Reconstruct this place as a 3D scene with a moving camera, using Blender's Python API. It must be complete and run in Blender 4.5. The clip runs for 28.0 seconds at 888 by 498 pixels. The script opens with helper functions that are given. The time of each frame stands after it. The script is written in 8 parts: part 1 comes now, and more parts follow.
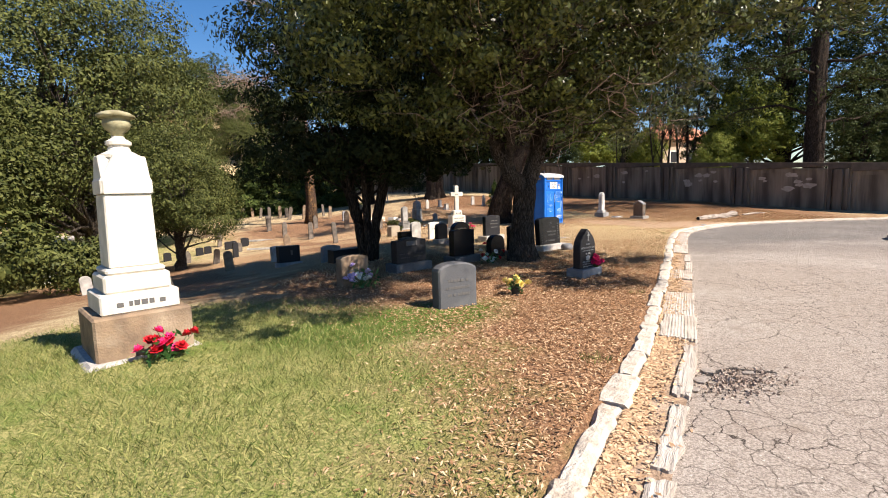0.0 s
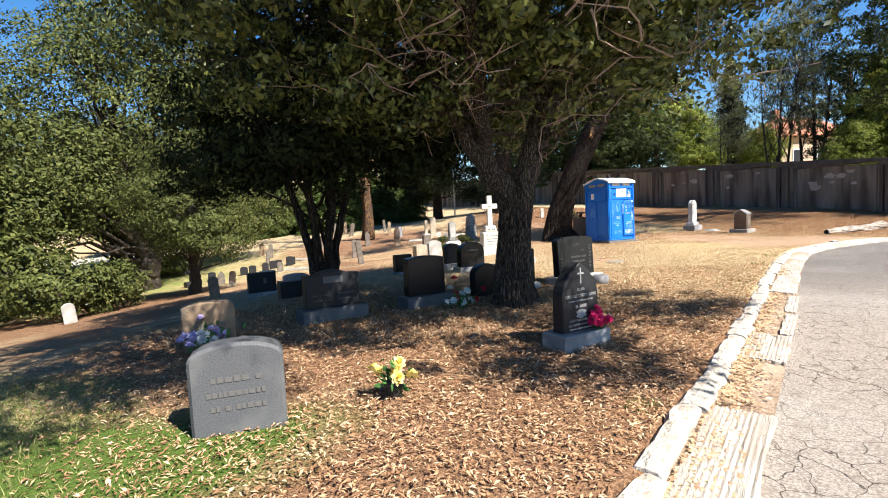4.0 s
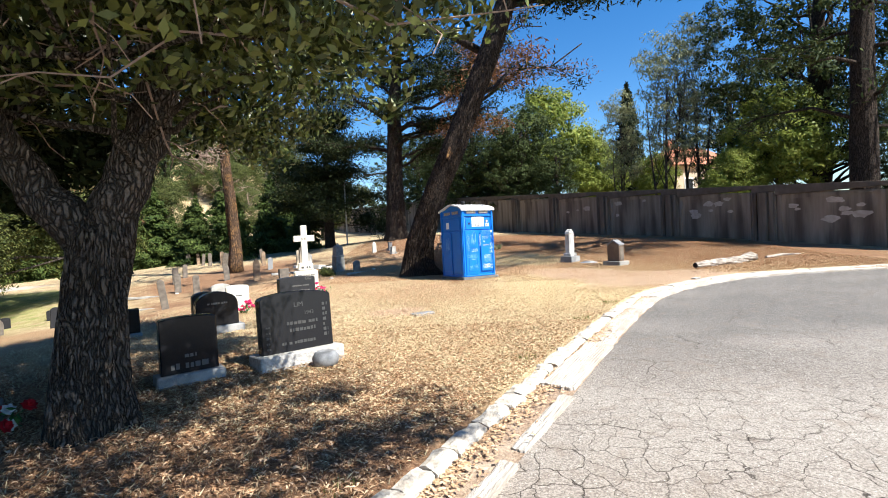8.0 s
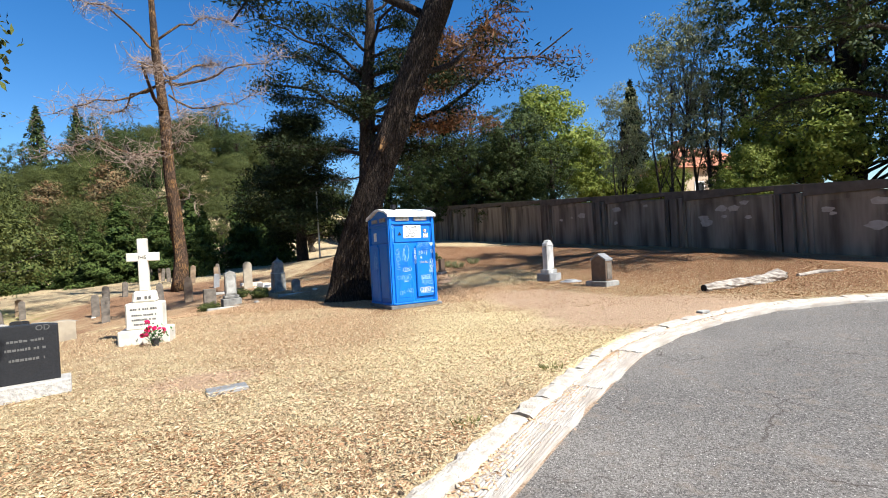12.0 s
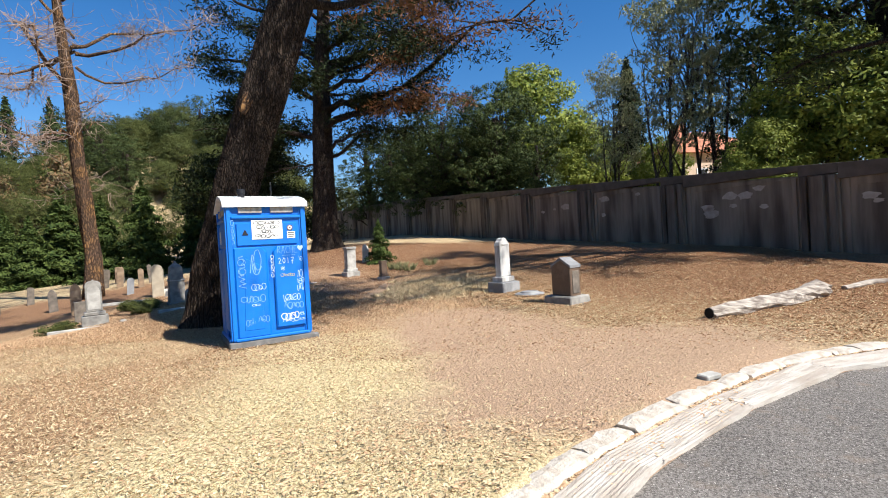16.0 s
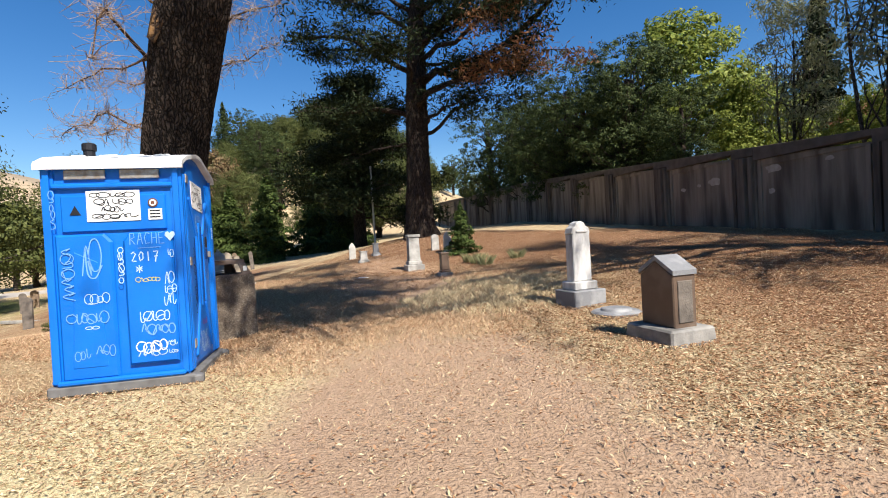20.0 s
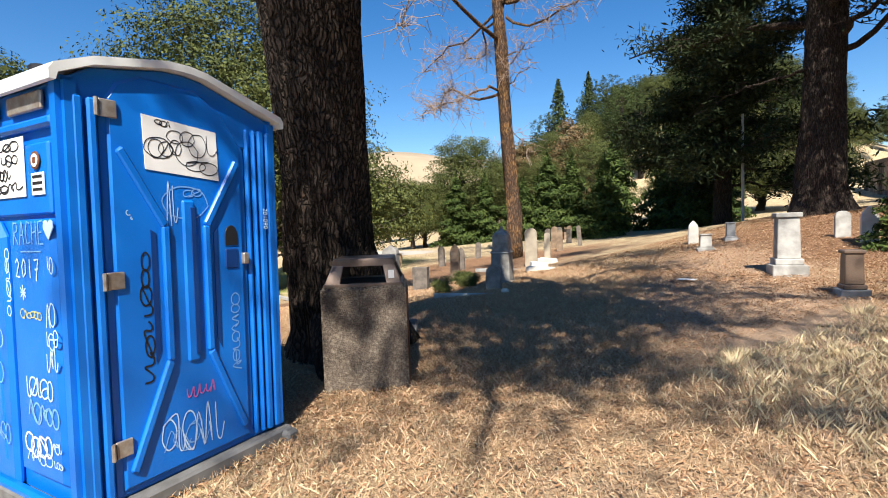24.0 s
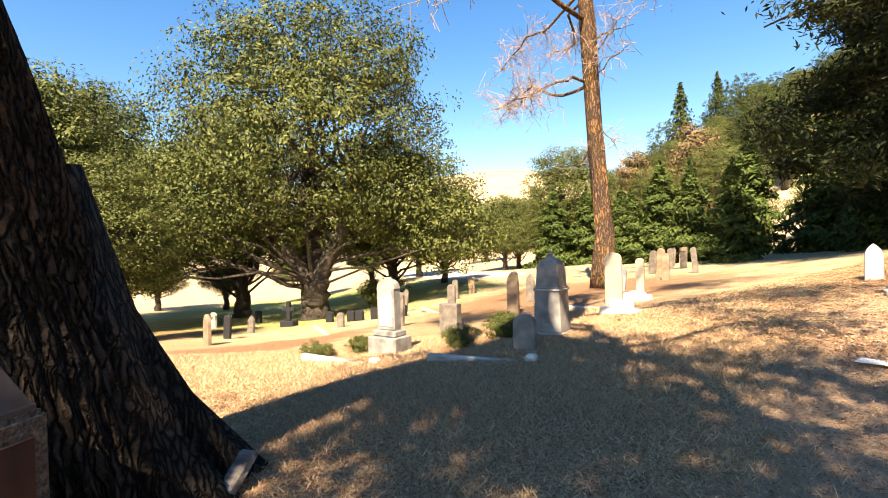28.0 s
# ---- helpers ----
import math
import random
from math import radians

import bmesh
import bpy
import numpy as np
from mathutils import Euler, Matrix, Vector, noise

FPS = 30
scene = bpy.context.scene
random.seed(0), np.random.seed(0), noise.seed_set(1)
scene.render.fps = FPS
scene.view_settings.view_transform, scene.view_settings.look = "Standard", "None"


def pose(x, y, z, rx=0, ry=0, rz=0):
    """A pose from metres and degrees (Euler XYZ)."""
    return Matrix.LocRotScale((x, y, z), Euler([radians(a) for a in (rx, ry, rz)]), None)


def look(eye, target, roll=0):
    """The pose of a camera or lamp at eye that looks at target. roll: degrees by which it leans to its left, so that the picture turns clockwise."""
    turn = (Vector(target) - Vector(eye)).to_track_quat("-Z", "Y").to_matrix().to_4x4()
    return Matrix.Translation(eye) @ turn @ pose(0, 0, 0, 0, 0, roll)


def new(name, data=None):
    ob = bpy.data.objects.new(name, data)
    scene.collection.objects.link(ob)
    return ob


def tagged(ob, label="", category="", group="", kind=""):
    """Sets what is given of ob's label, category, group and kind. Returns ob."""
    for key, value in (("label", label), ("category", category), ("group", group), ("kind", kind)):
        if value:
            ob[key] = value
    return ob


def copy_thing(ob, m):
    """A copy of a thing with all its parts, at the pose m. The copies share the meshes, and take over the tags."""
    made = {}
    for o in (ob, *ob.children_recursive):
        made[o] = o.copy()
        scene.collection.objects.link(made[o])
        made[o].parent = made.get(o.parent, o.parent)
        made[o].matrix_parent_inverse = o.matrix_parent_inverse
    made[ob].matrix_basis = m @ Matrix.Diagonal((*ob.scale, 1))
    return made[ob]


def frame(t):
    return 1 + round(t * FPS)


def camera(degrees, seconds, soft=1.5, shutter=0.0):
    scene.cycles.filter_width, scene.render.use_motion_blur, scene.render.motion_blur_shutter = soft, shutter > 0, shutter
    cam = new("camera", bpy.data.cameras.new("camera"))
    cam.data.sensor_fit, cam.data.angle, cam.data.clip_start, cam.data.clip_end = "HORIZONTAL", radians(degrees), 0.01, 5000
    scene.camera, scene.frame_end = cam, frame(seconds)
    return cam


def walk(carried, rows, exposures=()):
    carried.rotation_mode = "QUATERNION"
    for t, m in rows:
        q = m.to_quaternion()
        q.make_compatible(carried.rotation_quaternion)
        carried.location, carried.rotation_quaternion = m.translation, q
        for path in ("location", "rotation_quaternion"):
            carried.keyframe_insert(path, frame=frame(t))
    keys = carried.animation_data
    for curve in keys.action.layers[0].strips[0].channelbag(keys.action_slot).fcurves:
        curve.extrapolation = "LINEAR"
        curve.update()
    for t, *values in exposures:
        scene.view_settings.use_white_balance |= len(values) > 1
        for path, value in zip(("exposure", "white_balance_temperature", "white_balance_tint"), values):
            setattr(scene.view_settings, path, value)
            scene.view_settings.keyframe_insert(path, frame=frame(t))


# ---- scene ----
cam = camera(85.0, 28.0, soft=1.0)
METRES, EYE, TILT, LEAN, TURN = 29.3, 1.378, 0.0, 0.0, 0.0
ROWS = [
    (0.0, 0.0, 0.0, 0.0, -0.18, -6.12, 1.66),
    (0.5, 0.0103, 0.0149, -0.0002, 2.16, -5.92, 1.93),
    (1.0, 0.0213, 0.0274, 0.0002, 3.99, -5.88, 2.15),
    (1.5, 0.0297, 0.0428, -0.0005, 6.03, -6.1, 2.26),
    (2.0, 0.0409, 0.0559, -0.0015, 7.97, -5.49, 2.28),
    (2.5, 0.0481, 0.0702, -0.0017, 10.76, -5.18, 2.41),
    (4.5, 0.0827, 0.1264, -0.0031, 11.12, -3.64, 2.73),
    (5.0, 0.0981, 0.1368, -0.0021, 8.56, -3.17, 2.92),
    (5.5, 0.1118, 0.1521, -0.0035, 6.32, -2.64, 2.99),
    (6.0, 0.125, 0.1642, -0.0025, 4.46, -2.37, 2.94),
    (6.5, 0.1348, 0.1781, -0.0027, 3.85, -2.16, 2.89),
    (7.0, 0.1433, 0.1938, -0.0019, 3.13, -1.84, 2.92),
    (7.5, 0.1529, 0.2075, -0.0003, 2.9, -1.56, 2.87),
    (8.0, 0.1606, 0.2248, -0.0006, 3.33, -1.54, 2.84),
    (8.5, 0.1695, 0.2399, -0.0007, 3.37, -1.39, 2.82),
    (9.0, 0.176, 0.2554, -0.0013, 4.03, -0.99, 2.87),
    (9.5, 0.1838, 0.2712, -0.0005, 4.51, -0.74, 2.89),
    (10.0, 0.1925, 0.2858, 0.0004, 3.4, -0.34, 2.89),
    (10.5, 0.2006, 0.3036, -0.0004, 2.53, -0.13, 2.97),
    (11.0, 0.2122, 0.3179, -0.0006, 2.2, 0.19, 2.93),
    (11.5, 0.2179, 0.3349, -0.0012, 3.35, -0.45, 3.06),
    (13.5, 0.237, 0.4027, 0.0024, 5.91, 0.37, 3.25),
    (14.0, 0.2426, 0.4197, 0.0017, 5.27, 0.24, 3.36),
    (14.5, 0.2532, 0.437, 0.0016, 4.48, -0.48, 3.37),
    (15.0, 0.2639, 0.4537, 0.001, 3.59, -1.23, 3.52),
    (15.5, 0.2709, 0.4718, 0.0015, 4.31, -1.31, 3.58),
    (16.0, 0.28, 0.4868, 0.0013, 4.92, -1.06, 3.54),
    (16.5, 0.2864, 0.5027, -0.0002, 6.78, -1.12, 3.53),
    (17.0, 0.2948, 0.5211, 0.0003, 8.55, -1.23, 3.57),
    (17.5, 0.3027, 0.5375, -0.0002, 11.11, -1.52, 3.6),
    (18.0, 0.3101, 0.5573, 0.0001, 13.77, -1.76, 3.61),
    (18.5, 0.3166, 0.5741, -0.0002, 15.48, -2.14, 3.59),
    (19.0, 0.321, 0.5931, -0.0015, 18.65, -2.24, 3.54),
    (19.5, 0.3244, 0.6095, -0.0022, 19.64, -1.83, 3.46),
    (20.0, 0.3228, 0.6246, -0.0037, 21.65, -1.48, 3.41),
    (20.5, 0.3193, 0.6427, -0.0034, 24.05, -1.28, 3.3),
    (22.5, 0.3060, 0.7194, -0.0058, 34.65, -5.39, 3.24),
    (23.0, 0.2983, 0.7359, -0.0033, 44.42, -4.12, 2.88),
    (23.5, 0.2891, 0.7500, -0.0010, 54.10, -3.57, 2.51),
    (24.0, 0.2756, 0.7603, 0.0006, 63.18, -2.98, 2.02),
    (24.5, 0.2665, 0.7738, -0.0004, 70.57, -2.70, 1.76),
    (25.0, 0.2557, 0.7851, -0.0006, 75.80, -2.50, 1.64),
    (25.5, 0.2439, 0.7959, 0.0012, 78.18, -2.00, 1.62),
    (26.0, 0.2330, 0.8101, 0.0010, 81.00, -1.28, 1.63),
    (26.5, 0.2200, 0.8212, 0.0018, 83.57, -0.74, 1.63),
    (27.0, 0.2132, 0.8297, 0.0017, 82.58, -0.80, 1.55),
    (27.5, 0.2060, 0.8413, 0.0017, 80.31, -0.63, 1.63),
    (28.0, 0.1950, 0.8568, 0.0023, 76.35, -0.46, 1.73),
]
walk(cam, [(t, pose(0, 0, EYE, TILT, LEAN, TURN) @ pose(METRES * x, METRES * y, METRES * z, 90 + pitch, roll, yaw)) for t, x, y, z, yaw, pitch, roll in ROWS],
     exposures=((0.0, 1.05, 6600, 16), (3.5, 1.3, 6300, 12), (5.0, 1.42, 6000, 9), (8.0, 1.35, 5900, 8), (10.0, 1.22, 5800, 8), (14.0, 1.03, 5900, 9), (20.0, 0.90, 6100, 12), (23.0, 0.92, 6200, 12), (24.0, 1.12, 6100, 10), (25.0, 1.2, 6000, 10), (26.0, 1.45, 6700, 11), (27.0, 1.8, 7400, 13), (28.0, 2.12, 8000, 14)))

# ---- light ----
SUN = Vector((0.86, -0.50, 1.08)).normalized()
world = bpy.data.worlds.new("world")
scene.world = world
world.use_nodes = True
wn = world.node_tree
sky = wn.nodes.new("ShaderNodeTexSky")
sky.sky_type, sky.sun_disc = "NISHITA", False
sky.sun_elevation = math.asin(SUN.z)
sky.sun_rotation = math.atan2(SUN.x, SUN.y)
sky.air_density, sky.dust_density, sky.ozone_density = 1.05, 0.15, 2.0
deep = wn.nodes.new("ShaderNodeHueSaturation")
deep.inputs["Saturation"].default_value = 1.36
deep.inputs["Hue"].default_value = 0.504
wn.links.new(sky.outputs[0], deep.inputs["Color"])
wn.links.new(deep.outputs[0], wn.nodes["Background"].inputs[0])
wn.nodes["Background"].inputs[1].default_value = 0.069
sun = bpy.data.lights.new("sun", "SUN")
sun.energy, sun.angle, sun.color = 5.0, radians(0.5), (1.0, 0.92, 0.79)
sun_ob = new("sun", sun)
sun_ob.matrix_world = look(SUN * 60, (0, 0, 0))


# ---- materials ----
def mat(name, base, rough=0.8, second=None, scale=4.0, detail=8.0, bump=0.0, bump_scale=40.0, metal=0.0, third=None, scale3=0.7,
        islands=False, stretch=(1, 1, 1), spec=0.3, translucent=0.0, wave=None):
    m = bpy.data.materials.new(name)
    m.use_nodes = True
    n, l = m.node_tree.nodes, m.node_tree.links
    b = n["Principled BSDF"]
    b.inputs["Roughness"].default_value, b.inputs["Metallic"].default_value = rough, metal
    b.inputs["Specular IOR Level"].default_value = spec
    tc = n.new("ShaderNodeTexCoord")
    mp = n.new("ShaderNodeMapping")
    mp.inputs["Scale"].default_value = stretch
    l.new(tc.outputs["Object"], mp.inputs[0])
    col = n.new("ShaderNodeRGB")
    col.outputs[0].default_value = (*base, 1)
    out = col.outputs[0]

    def mix(fac, a, bcol):
        x = n.new("ShaderNodeMix")
        x.data_type = "RGBA"
        l.new(fac, x.inputs["Factor"])
        l.new(a, x.inputs["A"])
        x.inputs["B"].default_value = (*bcol, 1)
        return x.outputs["Result"]

    def ramp(src, lo, hi):
        r = n.new("ShaderNodeMapRange")
        r.inputs["From Min"].default_value, r.inputs["From Max"].default_value = lo, hi
        l.new(src, r.inputs["Value"])
        return r.outputs[0]

    if second:
        if islands:
            g = n.new("ShaderNodeNewGeometry")
            out = mix(g.outputs["Random Per Island"], out, second)
        else:
            t = n.new("ShaderNodeTexNoise")
            t.inputs["Scale"].default_value, t.inputs["Detail"].default_value = scale, detail
            l.new(mp.outputs[0], t.inputs["Vector"])
            out = mix(ramp(t.outputs[0], 0.35, 0.65), out, second)
    if third:
        t = n.new("ShaderNodeTexNoise")
        t.inputs["Scale"].default_value, t.inputs["Detail"].default_value = scale3, 6.0
        l.new(mp.outputs[0], t.inputs["Vector"])
        out = mix(ramp(t.outputs[0], 0.5, 0.72), out, third)
    l.new(out, b.inputs["Base Color"])
    if translucent:
        b.inputs["Subsurface Weight"].default_value = 0.0
        tr = n.new("ShaderNodeBsdfTranslucent")
        l.new(out, tr.inputs["Color"])
        ms = n.new("ShaderNodeMixShader")
        ms.inputs[0].default_value = translucent
        l.new(b.outputs[0], ms.inputs[1])
        l.new(tr.outputs[0], ms.inputs[2])
        l.new(ms.outputs[0], n["Material Output"].inputs[0])
    if bump:
        t = n.new("ShaderNodeTexNoise")
        t.inputs["Scale"].default_value, t.inputs["Detail"].default_value = bump_scale, 6.0
        l.new(mp.outputs[0], t.inputs["Vector"])
        bp = n.new("ShaderNodeBump")
        bp.inputs["Strength"].default_value, bp.inputs["Distance"].default_value = bump, 0.02
        l.new(t.outputs[0], bp.inputs["Height"])
        l.new(bp.outputs[0], b.inputs["Normal"])
    return m


def ground_material():
    """Dry lawn: straw, leaf litter, bare earth and a watered green patch, each with its own ragged outline."""
    m = bpy.data.materials.new("dry_ground")
    m.use_nodes = True
    n, l = m.node_tree.nodes, m.node_tree.links
    b = n["Principled BSDF"]
    b.inputs["Roughness"].default_value, b.inputs["Specular IOR Level"].default_value = 0.95, 0.1
    tc = n.new("ShaderNodeTexCoord")

    def tex(scale, detail=8.0, rough=0.6):
        t = n.new("ShaderNodeTexNoise")
        t.inputs["Scale"].default_value, t.inputs["Detail"].default_value, t.inputs["Roughness"].default_value = scale, detail, rough
        l.new(tc.outputs["Object"], t.inputs["Vector"])
        return t.outputs[0]

    def ramp(src, lo, hi):
        r = n.new("ShaderNodeMapRange")
        r.inputs["From Min"].default_value, r.inputs["From Max"].default_value = lo, hi
        l.new(src, r.inputs["Value"])
        return r.outputs[0]

    def mix(fac, a, c):
        x = n.new("ShaderNodeMix")
        x.data_type = "RGBA"
        l.new(fac, x.inputs["Factor"])
        for src, k in ((a, "A"), (c, "B")):
            if isinstance(src, tuple):
                x.inputs[k].default_value = (*src, 1)
            else:
                l.new(src, x.inputs[k])
        return x.outputs["Result"]

    def patch(cx, cy, rx, ry, turn, soft=0.5, wobble=1.0):
        """1 inside a ragged ellipse on the ground, 0 outside."""
        mp = n.new("ShaderNodeMapping")
        mp.vector_type = "TEXTURE"
        mp.inputs["Location"].default_value = (cx, cy, 0)
        mp.inputs["Rotation"].default_value = (0, 0, radians(turn))
        mp.inputs["Scale"].default_value = (rx, ry, 1000)
        l.new(tc.outputs["Object"], mp.inputs[0])
        ln = n.new("ShaderNodeVectorMath")
        ln.operation = "LENGTH"
        l.new(mp.outputs[0], ln.inputs[0])
        ad = n.new("ShaderNodeMath")
        ad.operation = "MULTIPLY_ADD"
        l.new(tex(1.3, 5.0), ad.inputs[0])
        ad.inputs[1].default_value = -wobble
        l.new(ln.outputs["Value"], ad.inputs[2])
        r = n.new("ShaderNodeMapRange")
        r.inputs["From Min"].default_value, r.inputs["From Max"].default_value = 1.0 - wobble * 0.5 + soft * 0.5, 1.0 - wobble * 0.5 - soft * 0.5
        l.new(ad.outputs[0], r.inputs["Value"])
        return r.outputs[0]

    straw = mix(ramp(tex(34.0, 6.0, 0.75), 0.40, 0.62), (0.68, 0.55, 0.33), (0.24, 0.17, 0.09))
    straw = mix(ramp(tex(2.2), 0.44, 0.62), straw, mix(ramp(tex(36.0, 6.0, 0.75), 0.42, 0.6), (0.50, 0.36, 0.21), (0.19, 0.12, 0.065)))
    litter = mix(ramp(tex(28.0, 6.0, 0.75), 0.40, 0.60), (0.35, 0.20, 0.11), (0.15, 0.082, 0.048))
    litter = mix(ramp(tex(70.0, 2.0), 0.6, 0.72), litter, (0.40, 0.28, 0.17))
    earth = mix(ramp(tex(30.0), 0.35, 0.65), (0.49, 0.34, 0.225), (0.37, 0.25, 0.16))
    green = mix(ramp(tex(45.0, 4.0), 0.35, 0.65), (0.13, 0.17, 0.04), (0.46, 0.41, 0.17))
    green = mix(ramp(tex(1.8, 6.0), 0.5, 0.68), green, mix(ramp(tex(50.0, 4.0), 0.35, 0.65), (0.10, 0.17, 0.03), (0.22, 0.27, 0.07)))
    dark_green = (0.10, 0.155, 0.03)
    c = straw
    # pale straw, its colour also raised to stand for sun patches
    pale = mix(ramp(tex(34.0, 6.0, 0.75), 0.40, 0.62), (0.80, 0.68, 0.40), (0.40, 0.31, 0.16))
    for cx, cy, rx, ry, turn in PALE:
        c = mix(patch(cx, cy, rx, ry, turn, 0.5), c, pale)
    brown = mix(ramp(tex(32.0, 6.0, 0.75), 0.40, 0.62), (0.52, 0.345, 0.195), (0.19, 0.115, 0.062))
    for cx, cy, rx, ry, turn in BROWN:
        c = mix(patch(cx, cy, rx, ry, turn, 0.7), c, brown)
    for cx, cy, rx, ry, turn in LITTER:
        c = mix(patch(cx, cy, rx, ry, turn), c, litter)
    for cx, cy, rx, ry, turn in EARTH:
        c = mix(patch(cx, cy, rx, ry, turn), c, earth)
    for cx, cy, rx, ry, turn in GREEN:
        c = mix(patch(cx, cy, rx, ry, turn, 0.4), c, green)
    c = mix(patch(-0.6, 5.4, 1.5, 0.7, 30), c, dark_green)
    c = mix(patch(-38.0, 36.0, 13.0, 2.6, 8, 0.2, 0.4), c, (0.46, 0.42, 0.37))
    l.new(c, b.inputs["Base Color"])
    bp = n.new("ShaderNodeBump")
    bp.inputs["Strength"].default_value, bp.inputs["Distance"].default_value = 0.9, 0.05
    l.new(tex(40.0, 5.0), bp.inputs["Height"])
    l.new(bp.outputs[0], b.inputs["Normal"])
    return m


# ragged patches of the ground: centre, half axes, turn
PALE = [(6.9, 18.6, 2.4, 3.2, -20), (5.9, 21.3, 1.5, 1.3, 20), (6.6, 27.0, 1.2, 1.6, 30)]
# the last two: brown slope, with its streaks of shade painted in as brown
BROWN = [(2.0, 26.6, 5.6, 5.0, 0), (-4.5, 28.5, 5.0, 3.0, 20), (3.6, 18.6, 1.7, 2.2, 10), (-6.0, 17.0, 4.0, 6.0, 20), (-3.0, 20.0, 3.6, 5.0, 30)]
LITTER = [(-2.6, 27.3, 1.6, 1.9, 40), (-5.5, 23.5, 1.0, 4.5, 50), (-3.6, 17.6, 0.8, 4.0, 55), (1.9, 5.2, 1.7, 5.0, -28), (0.2, 9.3, 4.0, 3.2, 20), (3.0, 9.6, 1.6, 2.2, -28), (14.0, 27.5, 4.2, 8.0, 28), (5.0, 36.5, 8.0, 5.5, -20), (-13.0, 17.0, 4.0, 7.0, 30), (-7.6, 13.0, 1.6, 5.5, 35), (-9.5, 9.5, 1.5, 4.5, 40), (-9.0, 33.0, 5.0, 5.0, 0)]
EARTH = [(9.6, 19.6, 2.6, 1.6, 35), (8.1, 21.6, 1.5, 3.0, 25), (3.2, 30.0, 1.5, 5.0, 38), (3.2, 15.6, 0.6, 0.4, 30)]
GREEN = [(-3.0, 3.2, 3.2, 3.5, 10), (-30.0, 23.0, 16.0, 10.0, 10), (-22.0, 31.0, 5.0, 3.5, 0)]

GROUND = ground_material()
RUBBLE = mat("asphalt_rubble", (0.34, 0.30, 0.26), 0.95, (0.22, 0.19, 0.165), 40, 5, 0.5, 80)
GRAVEL = mat("gravel", (0.46, 0.37, 0.30), 0.95, (0.24, 0.185, 0.15), islands=True)
CRACK = mat("crack", (0.035, 0.03, 0.027), 0.95)
CONCRETE = mat("kerb_concrete", (0.56, 0.51, 0.44), 0.9, (0.37, 0.31, 0.245), 9, 9, 0.8, 45, third=(0.30, 0.235, 0.175), scale3=2.6)
GUTTER = mat("gutter_concrete", (0.52, 0.475, 0.42), 0.9, (0.40, 0.35, 0.295), 7, 9, 0.7, 60, third=(0.36, 0.30, 0.24), scale3=2.2, stretch=(0.6, 2.6, 1))
GUTTER_DIRT = mat("gutter_dirt", (0.38, 0.275, 0.19), 0.95, (0.20, 0.135, 0.09), 45, 6, 0.8, 60, third=(0.46, 0.37, 0.28), scale3=3.0)
WALL = mat("wall_concrete", (0.27, 0.225, 0.175), 0.9, (0.13, 0.105, 0.08), 2.6, 9, 0.4, 50, third=(0.075, 0.058, 0.045), scale3=2.4, stretch=(1, 1, 0.13))
WALL_PIER = mat("stained_pier_concrete", (0.17, 0.137, 0.107), 0.9, (0.055, 0.043, 0.034), 4.5, 9, 0.4, 50, third=(0.25, 0.21, 0.165), scale3=2.4, stretch=(1, 1, 0.10))
WALL_DARK = mat("wall_coping", (0.085, 0.07, 0.055), 0.9, (0.13, 0.105, 0.085), 3, 8, 0.3, 60)
PATCH = mat("wall_repair", (0.46, 0.41, 0.35), 0.9, (0.36, 0.31, 0.26), 6, 8)


